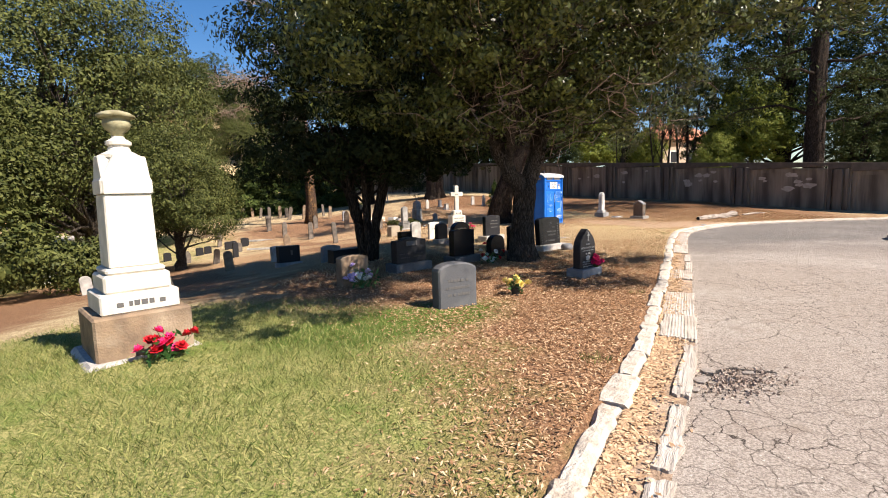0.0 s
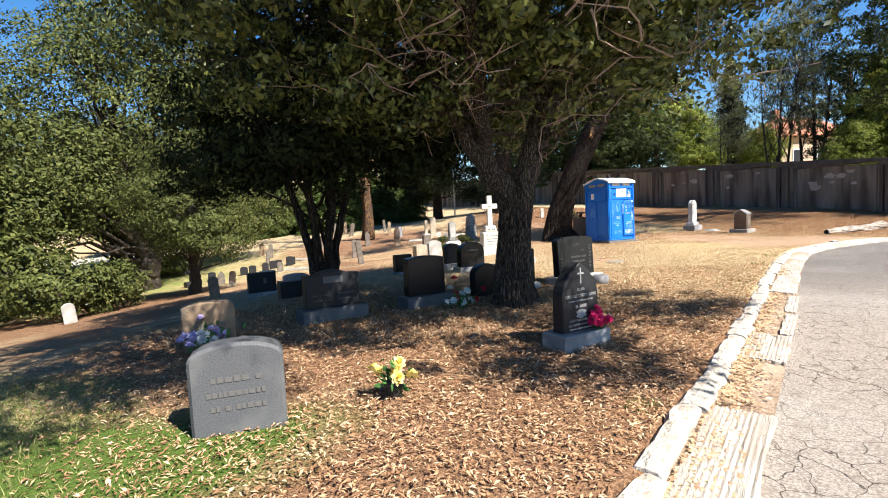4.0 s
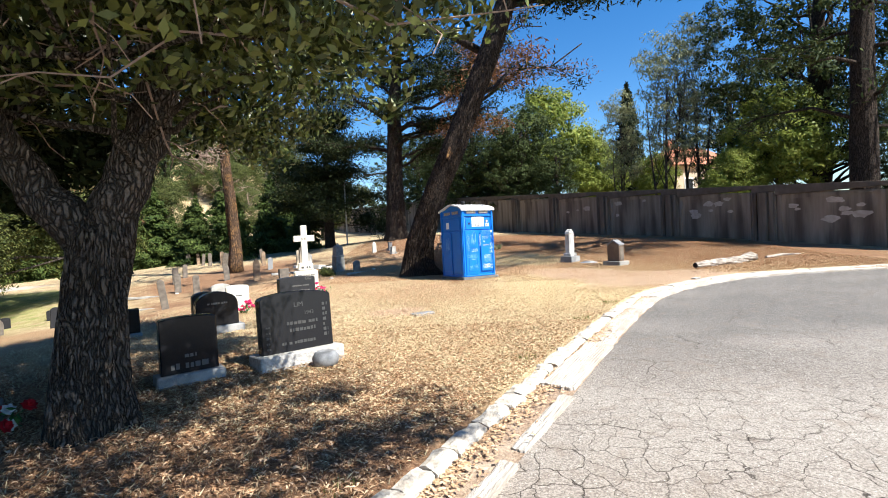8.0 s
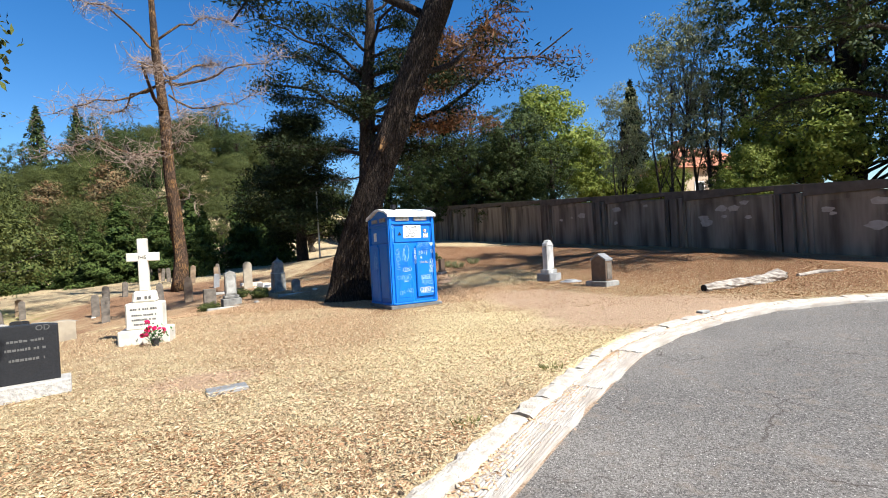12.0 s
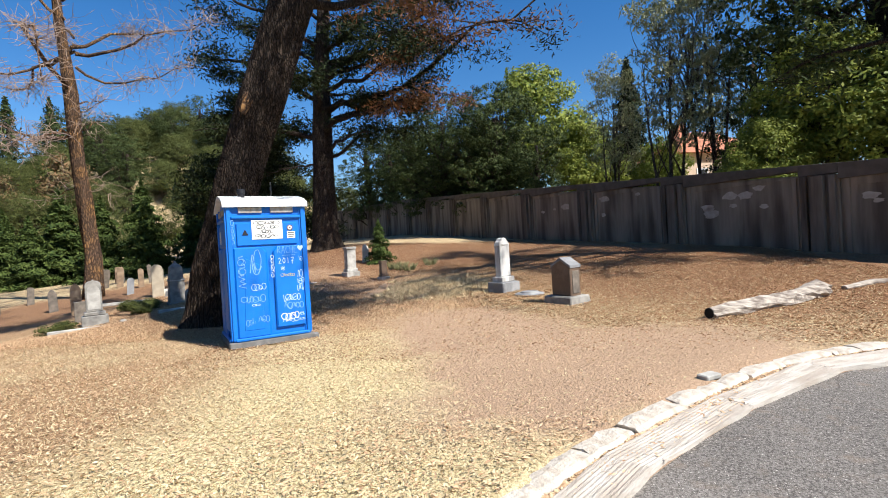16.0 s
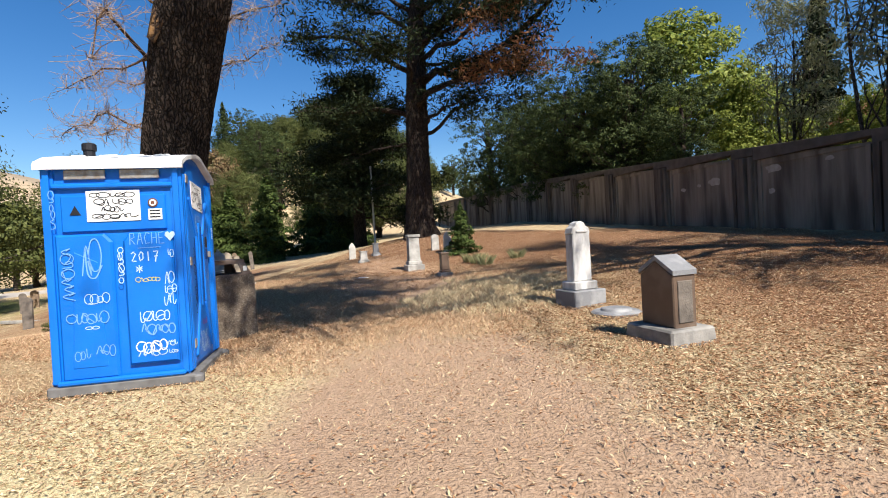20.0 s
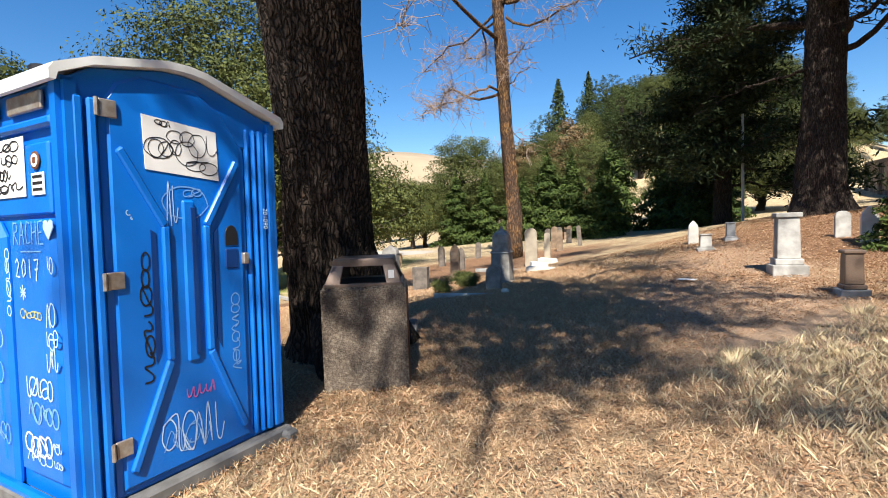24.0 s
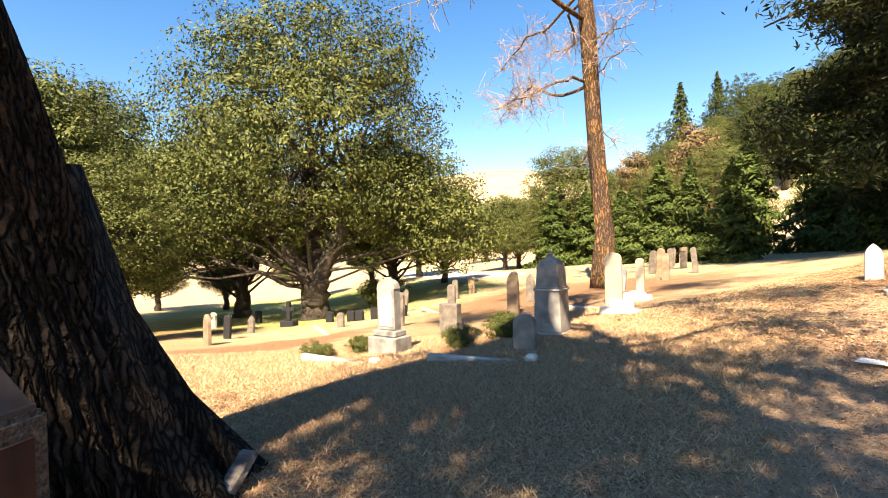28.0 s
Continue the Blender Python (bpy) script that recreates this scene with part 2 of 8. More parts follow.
def bark_material(name, plate, furrow, scale, tall, patch=None):
    """Long plates parted by dark cracks, running up the trunk."""
    m = bpy.data.materials.new(name)
    m.use_nodes = True
    n, l = m.node_tree.nodes, m.node_tree.links
    b = n["Principled BSDF"]
    b.inputs["Roughness"].default_value, b.inputs["Specular IOR Level"].default_value = 0.95, 0.15
    tc = n.new("ShaderNodeTexCoord")
    warp = n.new("ShaderNodeTexNoise")
    warp.inputs["Scale"].default_value, warp.inputs["Detail"].default_value = 5.0, 4.0
    l.new(tc.outputs["Object"], warp.inputs["Vector"])
    add = n.new("ShaderNodeVectorMath")
    add.operation = "MULTIPLY_ADD"
    l.new(warp.outputs["Color"], add.inputs[0])
    add.inputs[1].default_value = (0.13, 0.13, 0.5)
    l.new(tc.outputs["Object"], add.inputs[2])
    mp = n.new("ShaderNodeMapping")
    mp.inputs["Scale"].default_value = (1, 1, tall)
    l.new(add.outputs[0], mp.inputs[0])
    vo = n.new("ShaderNodeTexVoronoi")
    vo.feature = "DISTANCE_TO_EDGE"
    vo.inputs["Scale"].default_value = scale
    l.new(mp.outputs[0], vo.inputs["Vector"])
    fine = n.new("ShaderNodeTexNoise")
    fine.inputs["Scale"].default_value, fine.inputs["Detail"].default_value = 60.0, 6.0
    l.new(tc.outputs["Object"], fine.inputs["Vector"])
    broad = n.new("ShaderNodeTexNoise")
    broad.inputs["Scale"].default_value, broad.inputs["Detail"].default_value = 2.2, 6.0
    l.new(tc.outputs["Object"], broad.inputs["Vector"])

    def ramp(src, lo, hi):
        r = n.new("ShaderNodeMapRange")
        r.inputs["From Min"].default_value, r.inputs["From Max"].default_value = lo, hi
        l.new(src, r.inputs["Value"])
        return r.outputs[0]

    def mix(fac, a, c):
        x = n.new("ShaderNodeMix")
        x.data_type = "RGBA"
        l.new(fac, x.inputs["Factor"])
        for src, k in ((a, "A"), (c, "B")):
            if isinstance(src, tuple):
                x.inputs[k].default_value = (*src, 1)
            else:
                l.new(src, x.inputs[k])
        return x.outputs["Result"]

    c = mix(ramp(fine.outputs[0], 0.35, 0.65), tuple(0.6 * v for v in plate), plate)
    c = mix(ramp(broad.outputs[0], 0.4, 0.65), c, patch or tuple(0.65 * v for v in plate))
    c = mix(ramp(vo.outputs["Distance"], 0.0, 0.26), furrow, c)
    l.new(c, b.inputs["Base Color"])
    h = n.new("ShaderNodeMath")
    h.operation = "MULTIPLY_ADD"
    l.new(fine.outputs[0], h.inputs[0])
    h.inputs[1].default_value = 0.3
    l.new(ramp(vo.outputs["Distance"], 0.0, 0.22), h.inputs[2])
    bp = n.new("ShaderNodeBump")
    bp.inputs["Strength"].default_value, bp.inputs["Distance"].default_value = 1.0, 0.03
    l.new(h.outputs[0], bp.inputs["Height"])
    l.new(bp.outputs[0], b.inputs["Normal"])
    return m


BARK = bark_material("grey_bark", (0.19, 0.155, 0.125), (0.035, 0.028, 0.022), 34.0, 0.15)
BARK_DARK = bark_material("furrowed_bark", (0.10, 0.073, 0.055), (0.014, 0.011, 0.009), 26.0, 0.09)
BARK_RED = bark_material("bare_bark", (0.17, 0.105, 0.068), (0.04, 0.027, 0.02), 15.0, 0.22, (0.27, 0.145, 0.055))
TWIG = mat("dead_twig", (0.34, 0.25, 0.19), 0.9, (0.22, 0.16, 0.13), islands=True)
LEAF_DARK = mat("laurel_leaf", (0.018, 0.030, 0.008), 0.40, (0.17, 0.19, 0.045), islands=True, translucent=0.08, spec=0.35)
LEAF_YEW = mat("yew_leaf", (0.012, 0.020, 0.008), 0.6, (0.030, 0.038, 0.014), islands=True, translucent=0.05, spec=0.06)
LEAF_OAK = mat("oak_leaf", (0.030, 0.042, 0.011), 0.55, (0.125, 0.135, 0.038), islands=True, translucent=0.10, spec=0.12)
LEAF_LIGHT = mat("light_leaf", (0.11, 0.155, 0.025), 0.5, (0.28, 0.30, 0.06), islands=True, translucent=0.3, spec=0.1)
LEAF_PINE = mat("pine_needles", (0.012, 0.020, 0.009), 0.6, (0.042, 0.052, 0.021), islands=True, translucent=0.05, spec=0.06)
LEAF_EVER = mat("evergreen_leaf", (0.020, 0.034, 0.012), 0.6, (0.085, 0.105, 0.034), islands=True, translucent=0.10, spec=0.08)
LEAF_FIR = mat("fir_needles", (0.028, 0.048, 0.014), 0.6, (0.095, 0.125, 0.032), islands=True, translucent=0.12, spec=0.06)
LEAF_BROWN = mat("dead_needles", (0.22, 0.09, 0.03), 0.7, (0.12, 0.07, 0.03), islands=True, translucent=0.2)
LEAF_RUSTY = mat("russet_leaf", (0.20, 0.11, 0.05), 0.7, (0.14, 0.12, 0.05), islands=True, translucent=0.2)
LEAF_GREY = mat("eucalyptus_leaf", (0.17, 0.19, 0.085), 0.5, (0.34, 0.33, 0.17), islands=True, translucent=0.25)
MARBLE = mat("white_marble", (0.68, 0.64, 0.56), 0.6, (0.55, 0.51, 0.43), 5, 8, 0.1, 50, third=(0.55, 0.51, 0.43), scale3=2.5)
WEATHERED = mat("grey_weathered_marble", (0.27, 0.255, 0.23), 0.75, (0.15, 0.14, 0.125), 6, 8, 0.25, 50, third=(0.36, 0.34, 0.30), scale3=2.2)
CREAM = mat("cream_marble", (0.38, 0.32, 0.235), 0.7, (0.29, 0.24, 0.175), 5, 8, 0.2, 50, third=(0.26, 0.22, 0.17), scale3=2.5)
MARBLE_STREAKED = mat("streaked_marble", (0.66, 0.64, 0.60), 0.7, (0.40, 0.385, 0.36), 7, 9, 0.3, 50, third=(0.20, 0.19, 0.175), scale3=4.5, stretch=(1, 1, 0.35))
MARBLE_OLD = mat("weathered_marble", (0.46, 0.44, 0.40), 0.7, (0.27, 0.255, 0.23), 5, 8, 0.25, 50, third=(0.20, 0.19, 0.17), scale3=2.2)
GRANITE = mat("grey_granite", (0.24, 0.24, 0.24), 0.6, (0.16, 0.16, 0.165), 120, 3, 0.15, 120, third=(0.40, 0.395, 0.38), scale3=3.0)
GRANITE_MID = mat("bluish_granite", (0.105, 0.108, 0.115), 0.6, (0.07, 0.073, 0.078), 110, 3, 0.2, 120, third=(0.14, 0.14, 0.14), scale3=3.0)
GRANITE_DARK = mat("dark_granite", (0.016, 0.016, 0.018), 0.4, (0.030, 0.030, 0.033), 150, 3, spec=0.2)
POLISHED = mat("polished_black_granite", (0.010, 0.010, 0.012), 0.22, (0.016, 0.016, 0.018), 160, 2, spec=0.25)
ROUGH_STONE = mat("rough_granite", (0.48, 0.45, 0.41), 0.9, (0.33, 0.31, 0.29), 25, 8, 0.8, 30)
SANDSTONE = mat("brown_stone", (0.27, 0.19, 0.12), 0.9, (0.14, 0.10, 0.07), 6, 8, 0.4, 50, third=(0.40, 0.31, 0.21), scale3=3)
BROWN_GRANITE = mat("brown_granite", (0.15, 0.10, 0.07), 0.4, (0.10, 0.07, 0.05), 120, 3, third=(0.2, 0.15, 0.11), scale3=3)
URN_STONE = mat("mossy_marble", (0.40, 0.37, 0.23), 0.8, (0.17, 0.15, 0.08), 8, 8, 0.3, 50)
BLUE = mat("blue_plastic", (0.004, 0.125, 0.52), 0.42, (0.006, 0.15, 0.58), 3, 8, 0.05, 60, spec=0.45)
# darker blue that paints the shade inside the door's recesses
BLUE_SHADE = mat("blue_recess_shade", (0.004, 0.035, 0.16), 0.5)
ROOF_WHITE = mat("white_roof_plastic", (0.74, 0.74, 0.72), 0.5, (0.60, 0.60, 0.57), 5, 8)
SKID = mat("grey_skid", (0.17, 0.165, 0.16), 0.8, (0.11, 0.105, 0.10), 8, 8)
STEEL = mat("worn_steel", (0.42, 0.39, 0.35), 0.45, (0.28, 0.22, 0.17), 20, 6, metal=0.6)
WHITE = mat("white_sheet", (0.78, 0.77, 0.74), 0.6, (0.70, 0.69, 0.66), 6, 6)
INK = mat("black_ink", (0.015, 0.015, 0.018), 0.5)
CHALK = mat("pale_scrawl", (0.42, 0.56, 0.74), 0.6)
CHALK_DIM = mat("faded_scrawl", (0.16, 0.34, 0.66), 0.6)
RED_INK = mat("red_scrawl", (0.40, 0.12, 0.35), 0.6)
YELLOW_INK = mat("yellow_scrawl", (0.45, 0.42, 0.18), 0.6)
AGGREGATE = mat("exposed_aggregate", (0.21, 0.165, 0.125), 0.9, (0.095, 0.072, 0.053), 75, 3, 1.0, 95, third=(0.30, 0.25, 0.19), scale3=40)
RUST = mat("rusty_brown_paint", (0.16, 0.065, 0.035), 0.55, (0.12, 0.045, 0.025), 5, 8, 0.2, 40, third=(0.035, 0.028, 0.025), scale3=3.0)
BIN_METAL = mat("brown_steel", (0.13, 0.085, 0.06), 0.5, (0.20, 0.15, 0.12), 6, 8, metal=0.3)
# near-black for sheets that stand for the shade inside hollow things
VOID = mat("inside_shade", (0.01, 0.01, 0.01), 0.9)
LOG = mat("weathered_log", (0.42, 0.37, 0.31), 0.95, (0.15, 0.12, 0.10), 16, 8, 0.8, 30, stretch=(0.25, 1, 1))
PETAL_RED = mat("red_petal", (0.62, 0.02, 0.03), 0.6, (0.40, 0.01, 0.02), 20)
PETAL_PINK = mat("pink_petal", (0.85, 0.05, 0.22), 0.6, (0.70, 0.03, 0.15), 20)
PETAL_WHITE = mat("white_petal", (0.80, 0.80, 0.76), 0.6, (0.68, 0.70, 0.66), 20)
PETAL_LILAC = mat("lilac_petal", (0.52, 0.42, 0.70), 0.6, (0.66, 0.58, 0.80), 20)
PETAL_YELLOW = mat("yellow_petal", (0.80, 0.62, 0.12), 0.6, (0.85, 0.75, 0.35), 20)
STEM = mat("green_stem", (0.05, 0.13, 0.03), 0.6)
PLASTIC_POT = mat("dark_pot", (0.03, 0.03, 0.03), 0.5)
LETTER = mat("engraved_letter", (0.30, 0.30, 0.29), 0.7)
LETTER_FAINT = mat("faint_letter", (0.055, 0.054, 0.052), 0.6)
LETTER_DIM = mat("worn_letter", (0.115, 0.11, 0.105), 0.8)
DRY_LEAF = mat("dry_leaf", (0.40, 0.24, 0.13), 0.8, (0.66, 0.48, 0.30), islands=True)
DARK_LEAF = mat("old_leaf", (0.22, 0.108, 0.05), 0.85, (0.46, 0.275, 0.15), islands=True)
STRAW = mat("straw", (0.64, 0.53, 0.33), 0.85, (0.46, 0.355, 0.20), islands=True)
GRASS = mat("grass_blade", (0.085, 0.14, 0.025), 0.6, (0.40, 0.38, 0.14), islands=True, translucent=0.25)
WEED = mat("grey_green_weed", (0.16, 0.17, 0.07), 0.7, (0.34, 0.31, 0.16), islands=True, translucent=0.2)
TURF = mat("green_turf", (0.16, 0.24, 0.05), 0.9, (0.28, 0.34, 0.10), 30, 6, 0.6, 60)
ROOF_TILE = mat("clay_roof", (0.42, 0.17, 0.09), 0.8, (0.34, 0.14, 0.08), 8)
HOUSE = mat("house_wall", (0.50, 0.38, 0.28), 0.8, (0.44, 0.34, 0.25), 3)
HILL = mat("dry_hill", (0.40, 0.30, 0.19), 0.95, (0.30, 0.235, 0.15), 0.02)
POLE = mat("pole_metal", (0.42, 0.42, 0.40), 0.5, (0.36, 0.36, 0.34), 5)
LICHEN = mat("dark_stone_post", (0.19, 0.16, 0.13), 0.9, (0.10, 0.085, 0.07), 6, 8, 0.4, 40)


# ---- the lie of the land ----
KERB = [(-2.2, -3.0), (-0.55, 0.3), (0.4, 2.1), (1.70, 4.35), (2.48, 5.88), (4.10, 9.1), (5.80, 12.6), (7.05, 15.05), (8.05, 16.75), (9.20, 18.05), (11.05, 19.5), (12.9, 20.15), (15.5, 20.5), (20.0, 20.4), (26.0, 19.6), (40.0, 16.0)]


def spline(points, per=12):
    p = np.array([points[0], *points, points[-1]], float)
    out = []
    for a, b, c, d in zip(p, p[1:], p[2:], p[3:]):
        for k in range(per):
            t = k / per
            out.append(0.5 * (2 * b + (c - a) * t + (2 * a - 5 * b + 4 * c - d) * t * t + (3 * b - a - 3 * c + d) * t ** 3))
    out.append(p[-1])
    return np.array(out)


KERB_LINE = spline([(-22.0, -42.6), (-15.0, -28.6), (-9.0, -16.6), (-5.0, -8.6), *KERB, (52.0, 12.0), (64.0, 7.0), (80.0, 0.0)])


def kerb_side(x, y):
    """Metres from the kerb's back edge: positive on the road's side."""
    x, y = np.broadcast_arrays(np.asarray(x, float), np.asarray(y, float))
    q = np.stack([x, y], -1)[..., None, :]
    a, b = KERB_LINE[:-1], KERB_LINE[1:]
    ab = b - a
    t = np.clip(((q - a) * ab).sum(-1) / (ab * ab).sum(-1), 0, 1)
    off = q - (a + t[..., None] * ab)
    d = np.hypot(off[..., 0], off[..., 1])
    k = d.argmin(-1)
    cross = ab[k, 0] * np.take_along_axis(off[..., 1], k[..., None], -1)[..., 0] - ab[k, 1] * np.take_along_axis(off[..., 0], k[..., None], -1)[..., 0]
    return np.where(cross < 0, 1, -1) * d.min(-1)


def smooth(a, b, v):
    t = np.clip((v - a) / (b - a), 0, 1)
    return t * t * (3 - 2 * t)


def land(x, y):
    x, y = np.asarray(x, float), np.asarray(y, float)
    rise = np.logaddexp(0, (y - 27) * 0.6) / 0.6 * 0.08
    rise = 7 * (1 - np.exp(-rise / 7))
    start = 3.9 - 2.1 * smooth(6, 14, y) - 2.2 * smooth(20, 26, y)
    d = np.logaddexp(0, (-x - start) * 1.2) / 1.2
    drop = 5 * (1 - np.exp(-d * 0.15 / 5)) * (1 - 0.42 * smooth(20, 34, y))
    right = 0.05 * np.logaddexp(0, (x - 9) * 1.0) * smooth(19, 34, y)
    right = np.minimum(right, 1.0)
    bump = 0.45 * np.exp(-((x + 1) ** 2 + (y - 42) ** 2) / 40)
    hump = 17 * np.exp(-((x + 62) ** 2 + (y - 104) ** 2) / 700) + 9 * np.exp(-((x + 40) ** 2 + (y - 114) ** 2) / 420)
    return rise - drop + right + bump + hump


def ground_z(x, y):
    return float(land(x, y)) - 0.02


# ---- building helpers ----
def add_mesh(name, verts, faces, material, parent=None, label="", smooth_faces=False):
    me = bpy.data.meshes.new(name)
    me.from_pydata([tuple(v) for v in verts] if not isinstance(verts, np.ndarray) else verts.tolist(), [], faces if isinstance(faces, list) else faces.tolist())
    me.materials.append(material)
    if smooth_faces:
        me.polygons.foreach_set("use_smooth", [True] * len(me.polygons))
    me.update()
    ob = new(name, me)
    if parent is not None:
        ob.parent = parent
    if label:
        ob["label"] = label
    return ob


def part(name, bm, material, parent=None, label="", soft=False):
    me = bpy.data.meshes.new(name)
    bmesh.ops.recalc_face_normals(bm, faces=bm.faces)
    bm.to_mesh(me)
    bm.free()
    me.materials.append(material)
    if soft:
        me.polygons.foreach_set("use_smooth", [True] * len(me.polygons))
    ob = new(name, me)
    if parent is not None:
        ob.parent = parent
    if label:
        ob["label"] = label
    return ob


def thing(name, x, y, turn=0.0, z=None, label="", category="", group="", tilt=(0, 0)):
    e = new(name)
    e.empty_display_size = 0.1
    e.matrix_world = pose(x, y, ground_z(x, y) if z is None else z, tilt[0], tilt[1], turn)
    return tagged(e, label, category, group)


def box(w, d, h, x=0.0, y=0.0, z=0.0, bevel=0.01, bm=None, top=1.0, seg=1):
    """A bevelled block, w wide, d deep, h high, standing on z; top: how far it narrows."""
    own = bm is None
    b = bmesh.new()
    bmesh.ops.create_cube(b, size=1)
    for v in b.verts:
        k = top if v.co.z > 0 else 1.0
        v.co = Vector((v.co.x * w * k, v.co.y * d * k, (v.co.z + 0.5) * h))
    if bevel:
        bmesh.ops.bevel(b, geom=b.edges[:], offset=bevel, segments=seg, affect="EDGES")
    bmesh.ops.translate(b, verts=b.verts, vec=(x, y, z))
    if own:
        return b
    me = bpy.data.meshes.new("tmp")
    b.to_mesh(me)
    b.free()
    bm.from_mesh(me)
    bpy.data.meshes.remove(me)
    return bm


def slab(outline, d, y=0.0, z=0.0, bevel=0.008, x=0.0):
    """An upright slab: an outline in x and z, d thick, its front at y."""
    b = bmesh.new()
    vs = [b.verts.new((px + x, y, pz + z)) for px, pz in outline]
    f = b.faces.new(vs)
    r = bmesh.ops.extrude_face_region(b, geom=[f])
    bmesh.ops.translate(b, verts=[v for v in r["geom"] if isinstance(v, bmesh.types.BMVert)], vec=(0, d, 0))
    if bevel:
        long = [e for e in b.edges if abs(e.verts[0].co.y - e.verts[1].co.y) < 1e-6]
        bmesh.ops.bevel(b, geom=long, offset=bevel, segments=1, affect="EDGES")
    return b


def lathe(profile, steps=24, x=0.0, y=0.0, z=0.0):
    b = bmesh.new()
    rings = []
    for r, h in profile:
        rings.append([b.verts.new((x + r * math.cos(2 * math.pi * k / steps), y + r * math.sin(2 * math.pi * k / steps), z + h)) for k in range(steps)])
    for a, c in zip(rings, rings[1:]):
        for k in range(steps):
            b.faces.new((a[k], a[(k + 1) % steps], c[(k + 1) % steps], c[k]))
    b.faces.new(rings[0][::-1])
    b.faces.new(rings[-1])
    return b


def tube_mesh(paths, steps=8, rough=0.0, seed=1):
    """Tapered tubes: each path is a list of (point, radius). Returns vertices and faces."""
    rng = np.random.default_rng(seed)
    V, Fc, base = [], [], 0
    ang = np.linspace(0, 2 * math.pi, steps, endpoint=False)
    for path in paths:
        pts = np.array([p for p, r in path], float)
        rad = np.array([r for p, r in path], float)
        tang = np.gradient(pts, axis=0)
        tang /= np.linalg.norm(tang, axis=1)[:, None] + 1e-9
        ref = np.array([0.31, 0.95, 0.02]) if abs(tang[0][1]) < 0.9 else np.array([1.0, 0.1, 0.0])
        for k in range(len(pts)):
            u = np.cross(tang[k], ref)
            u /= np.linalg.norm(u) + 1e-9
            v = np.cross(tang[k], u)
            rr = rad[k] * (1 + rough * rng.normal(size=steps))
            V.append(pts[k] + np.cos(ang)[:, None] * u * rr[:, None] + np.sin(ang)[:, None] * v * rr[:, None])
        n = len(pts)
        for k in range(n - 1):
            for s in range(steps):
                a, b = base + k * steps + s, base + k * steps + (s + 1) % steps
                Fc.append((a, b, b + steps, a + steps))
        Fc.append(tuple(base + s for s in range(steps))[::-1])
        Fc.append(tuple(base + (n - 1) * steps + s for s in range(steps)))
        base += n * steps
    return np.concatenate(V), Fc


def wander(a, b, n, amount, rng, sag=0.0):
    """A crooked line from a to b."""
    a, b = np.array(a, float), np.array(b, float)
    t = np.linspace(0, 1, n)
    p = a + (b - a) * t[:, None]
    j = np.cumsum(rng.normal(size=(n, 3)), axis=0)
    j -= j[0] + (j[-1] - j[0]) * t[:, None]
    p += j * amount * np.linalg.norm(b - a) / n ** 0.5
    p[:, 2] += sag * np.sin(t * math.pi)
    return p


def leaf_mesh(centres, sizes, rng, long=2.2, droop=0.4, bend=0.25, facing=None, loose=0.7):
    """Leaves as small folded diamonds about their centres; facing: the way their upper sides look."""
    n = len(centres)
    d = rng.normal(size=(n, 3))
    d[:, 2] -= droop
    if facing is not None:
        up = facing / (np.linalg.norm(facing, axis=1)[:, None] + 1e-9) + rng.normal(size=(n, 3)) * loose * 0.58
        up /= np.linalg.norm(up, axis=1)[:, None] + 1e-9
        d -= up * (d * up).sum(1)[:, None]
    d /= np.linalg.norm(d, axis=1)[:, None] + 1e-9
    if facing is not None:
        s = np.cross(d, up)
    else:
        s = np.cross(d, rng.normal(size=(n, 3)))
    s /= np.linalg.norm(s, axis=1)[:, None] + 1e-9
    up = np.cross(s, d)
    L, W = sizes[:, None] * 0.5, sizes[:, None] * 0.5 / long
    v = np.empty((n, 4, 3))
    v[:, 0] = centres - d * L
    v[:, 1] = centres + s * W + up * W * bend
    v[:, 2] = centres + d * L
    v[:, 3] = centres - s * W + up * W * bend
    return v.reshape(-1, 3), np.arange(n * 4).reshape(-1, 4)


def fast_quads(name, verts, material, parent=None, label=""):
    """A mesh of loose quads from an array of vertices, four by four."""
    me = bpy.data.meshes.new(name)
    n = len(verts) // 4
    me.vertices.add(n * 4)
    me.vertices.foreach_set("co", np.ascontiguousarray(verts, dtype=np.float32).ravel())
    me.loops.add(n * 4)
    me.loops.foreach_set("vertex_index", np.arange(n * 4, dtype=np.int32))
    me.polygons.add(n)
    me.polygons.foreach_set("loop_start", np.arange(0, n * 4, 4, dtype=np.int32))
    me.update(calc_edges=True)
    me.materials.append(material)
    ob = new(name, me)
    if parent is not None:
        ob.parent = parent
    if label:
        ob["label"] = label
    return ob


def blob(rng, c, r, n, hollow=0.35, low=-1.0):
    """Points through an ellipsoid, most of them towards its skin."""
    p = rng.normal(size=(n * 2, 3))
    p /= np.linalg.norm(p, axis=1)[:, None]
    p = p[p[:, 2] > low][:n]
    p *= (hollow + (1 - hollow) * rng.random(len(p)) ** 0.5)[:, None]
    return np.array(c) + p * np.array(r)


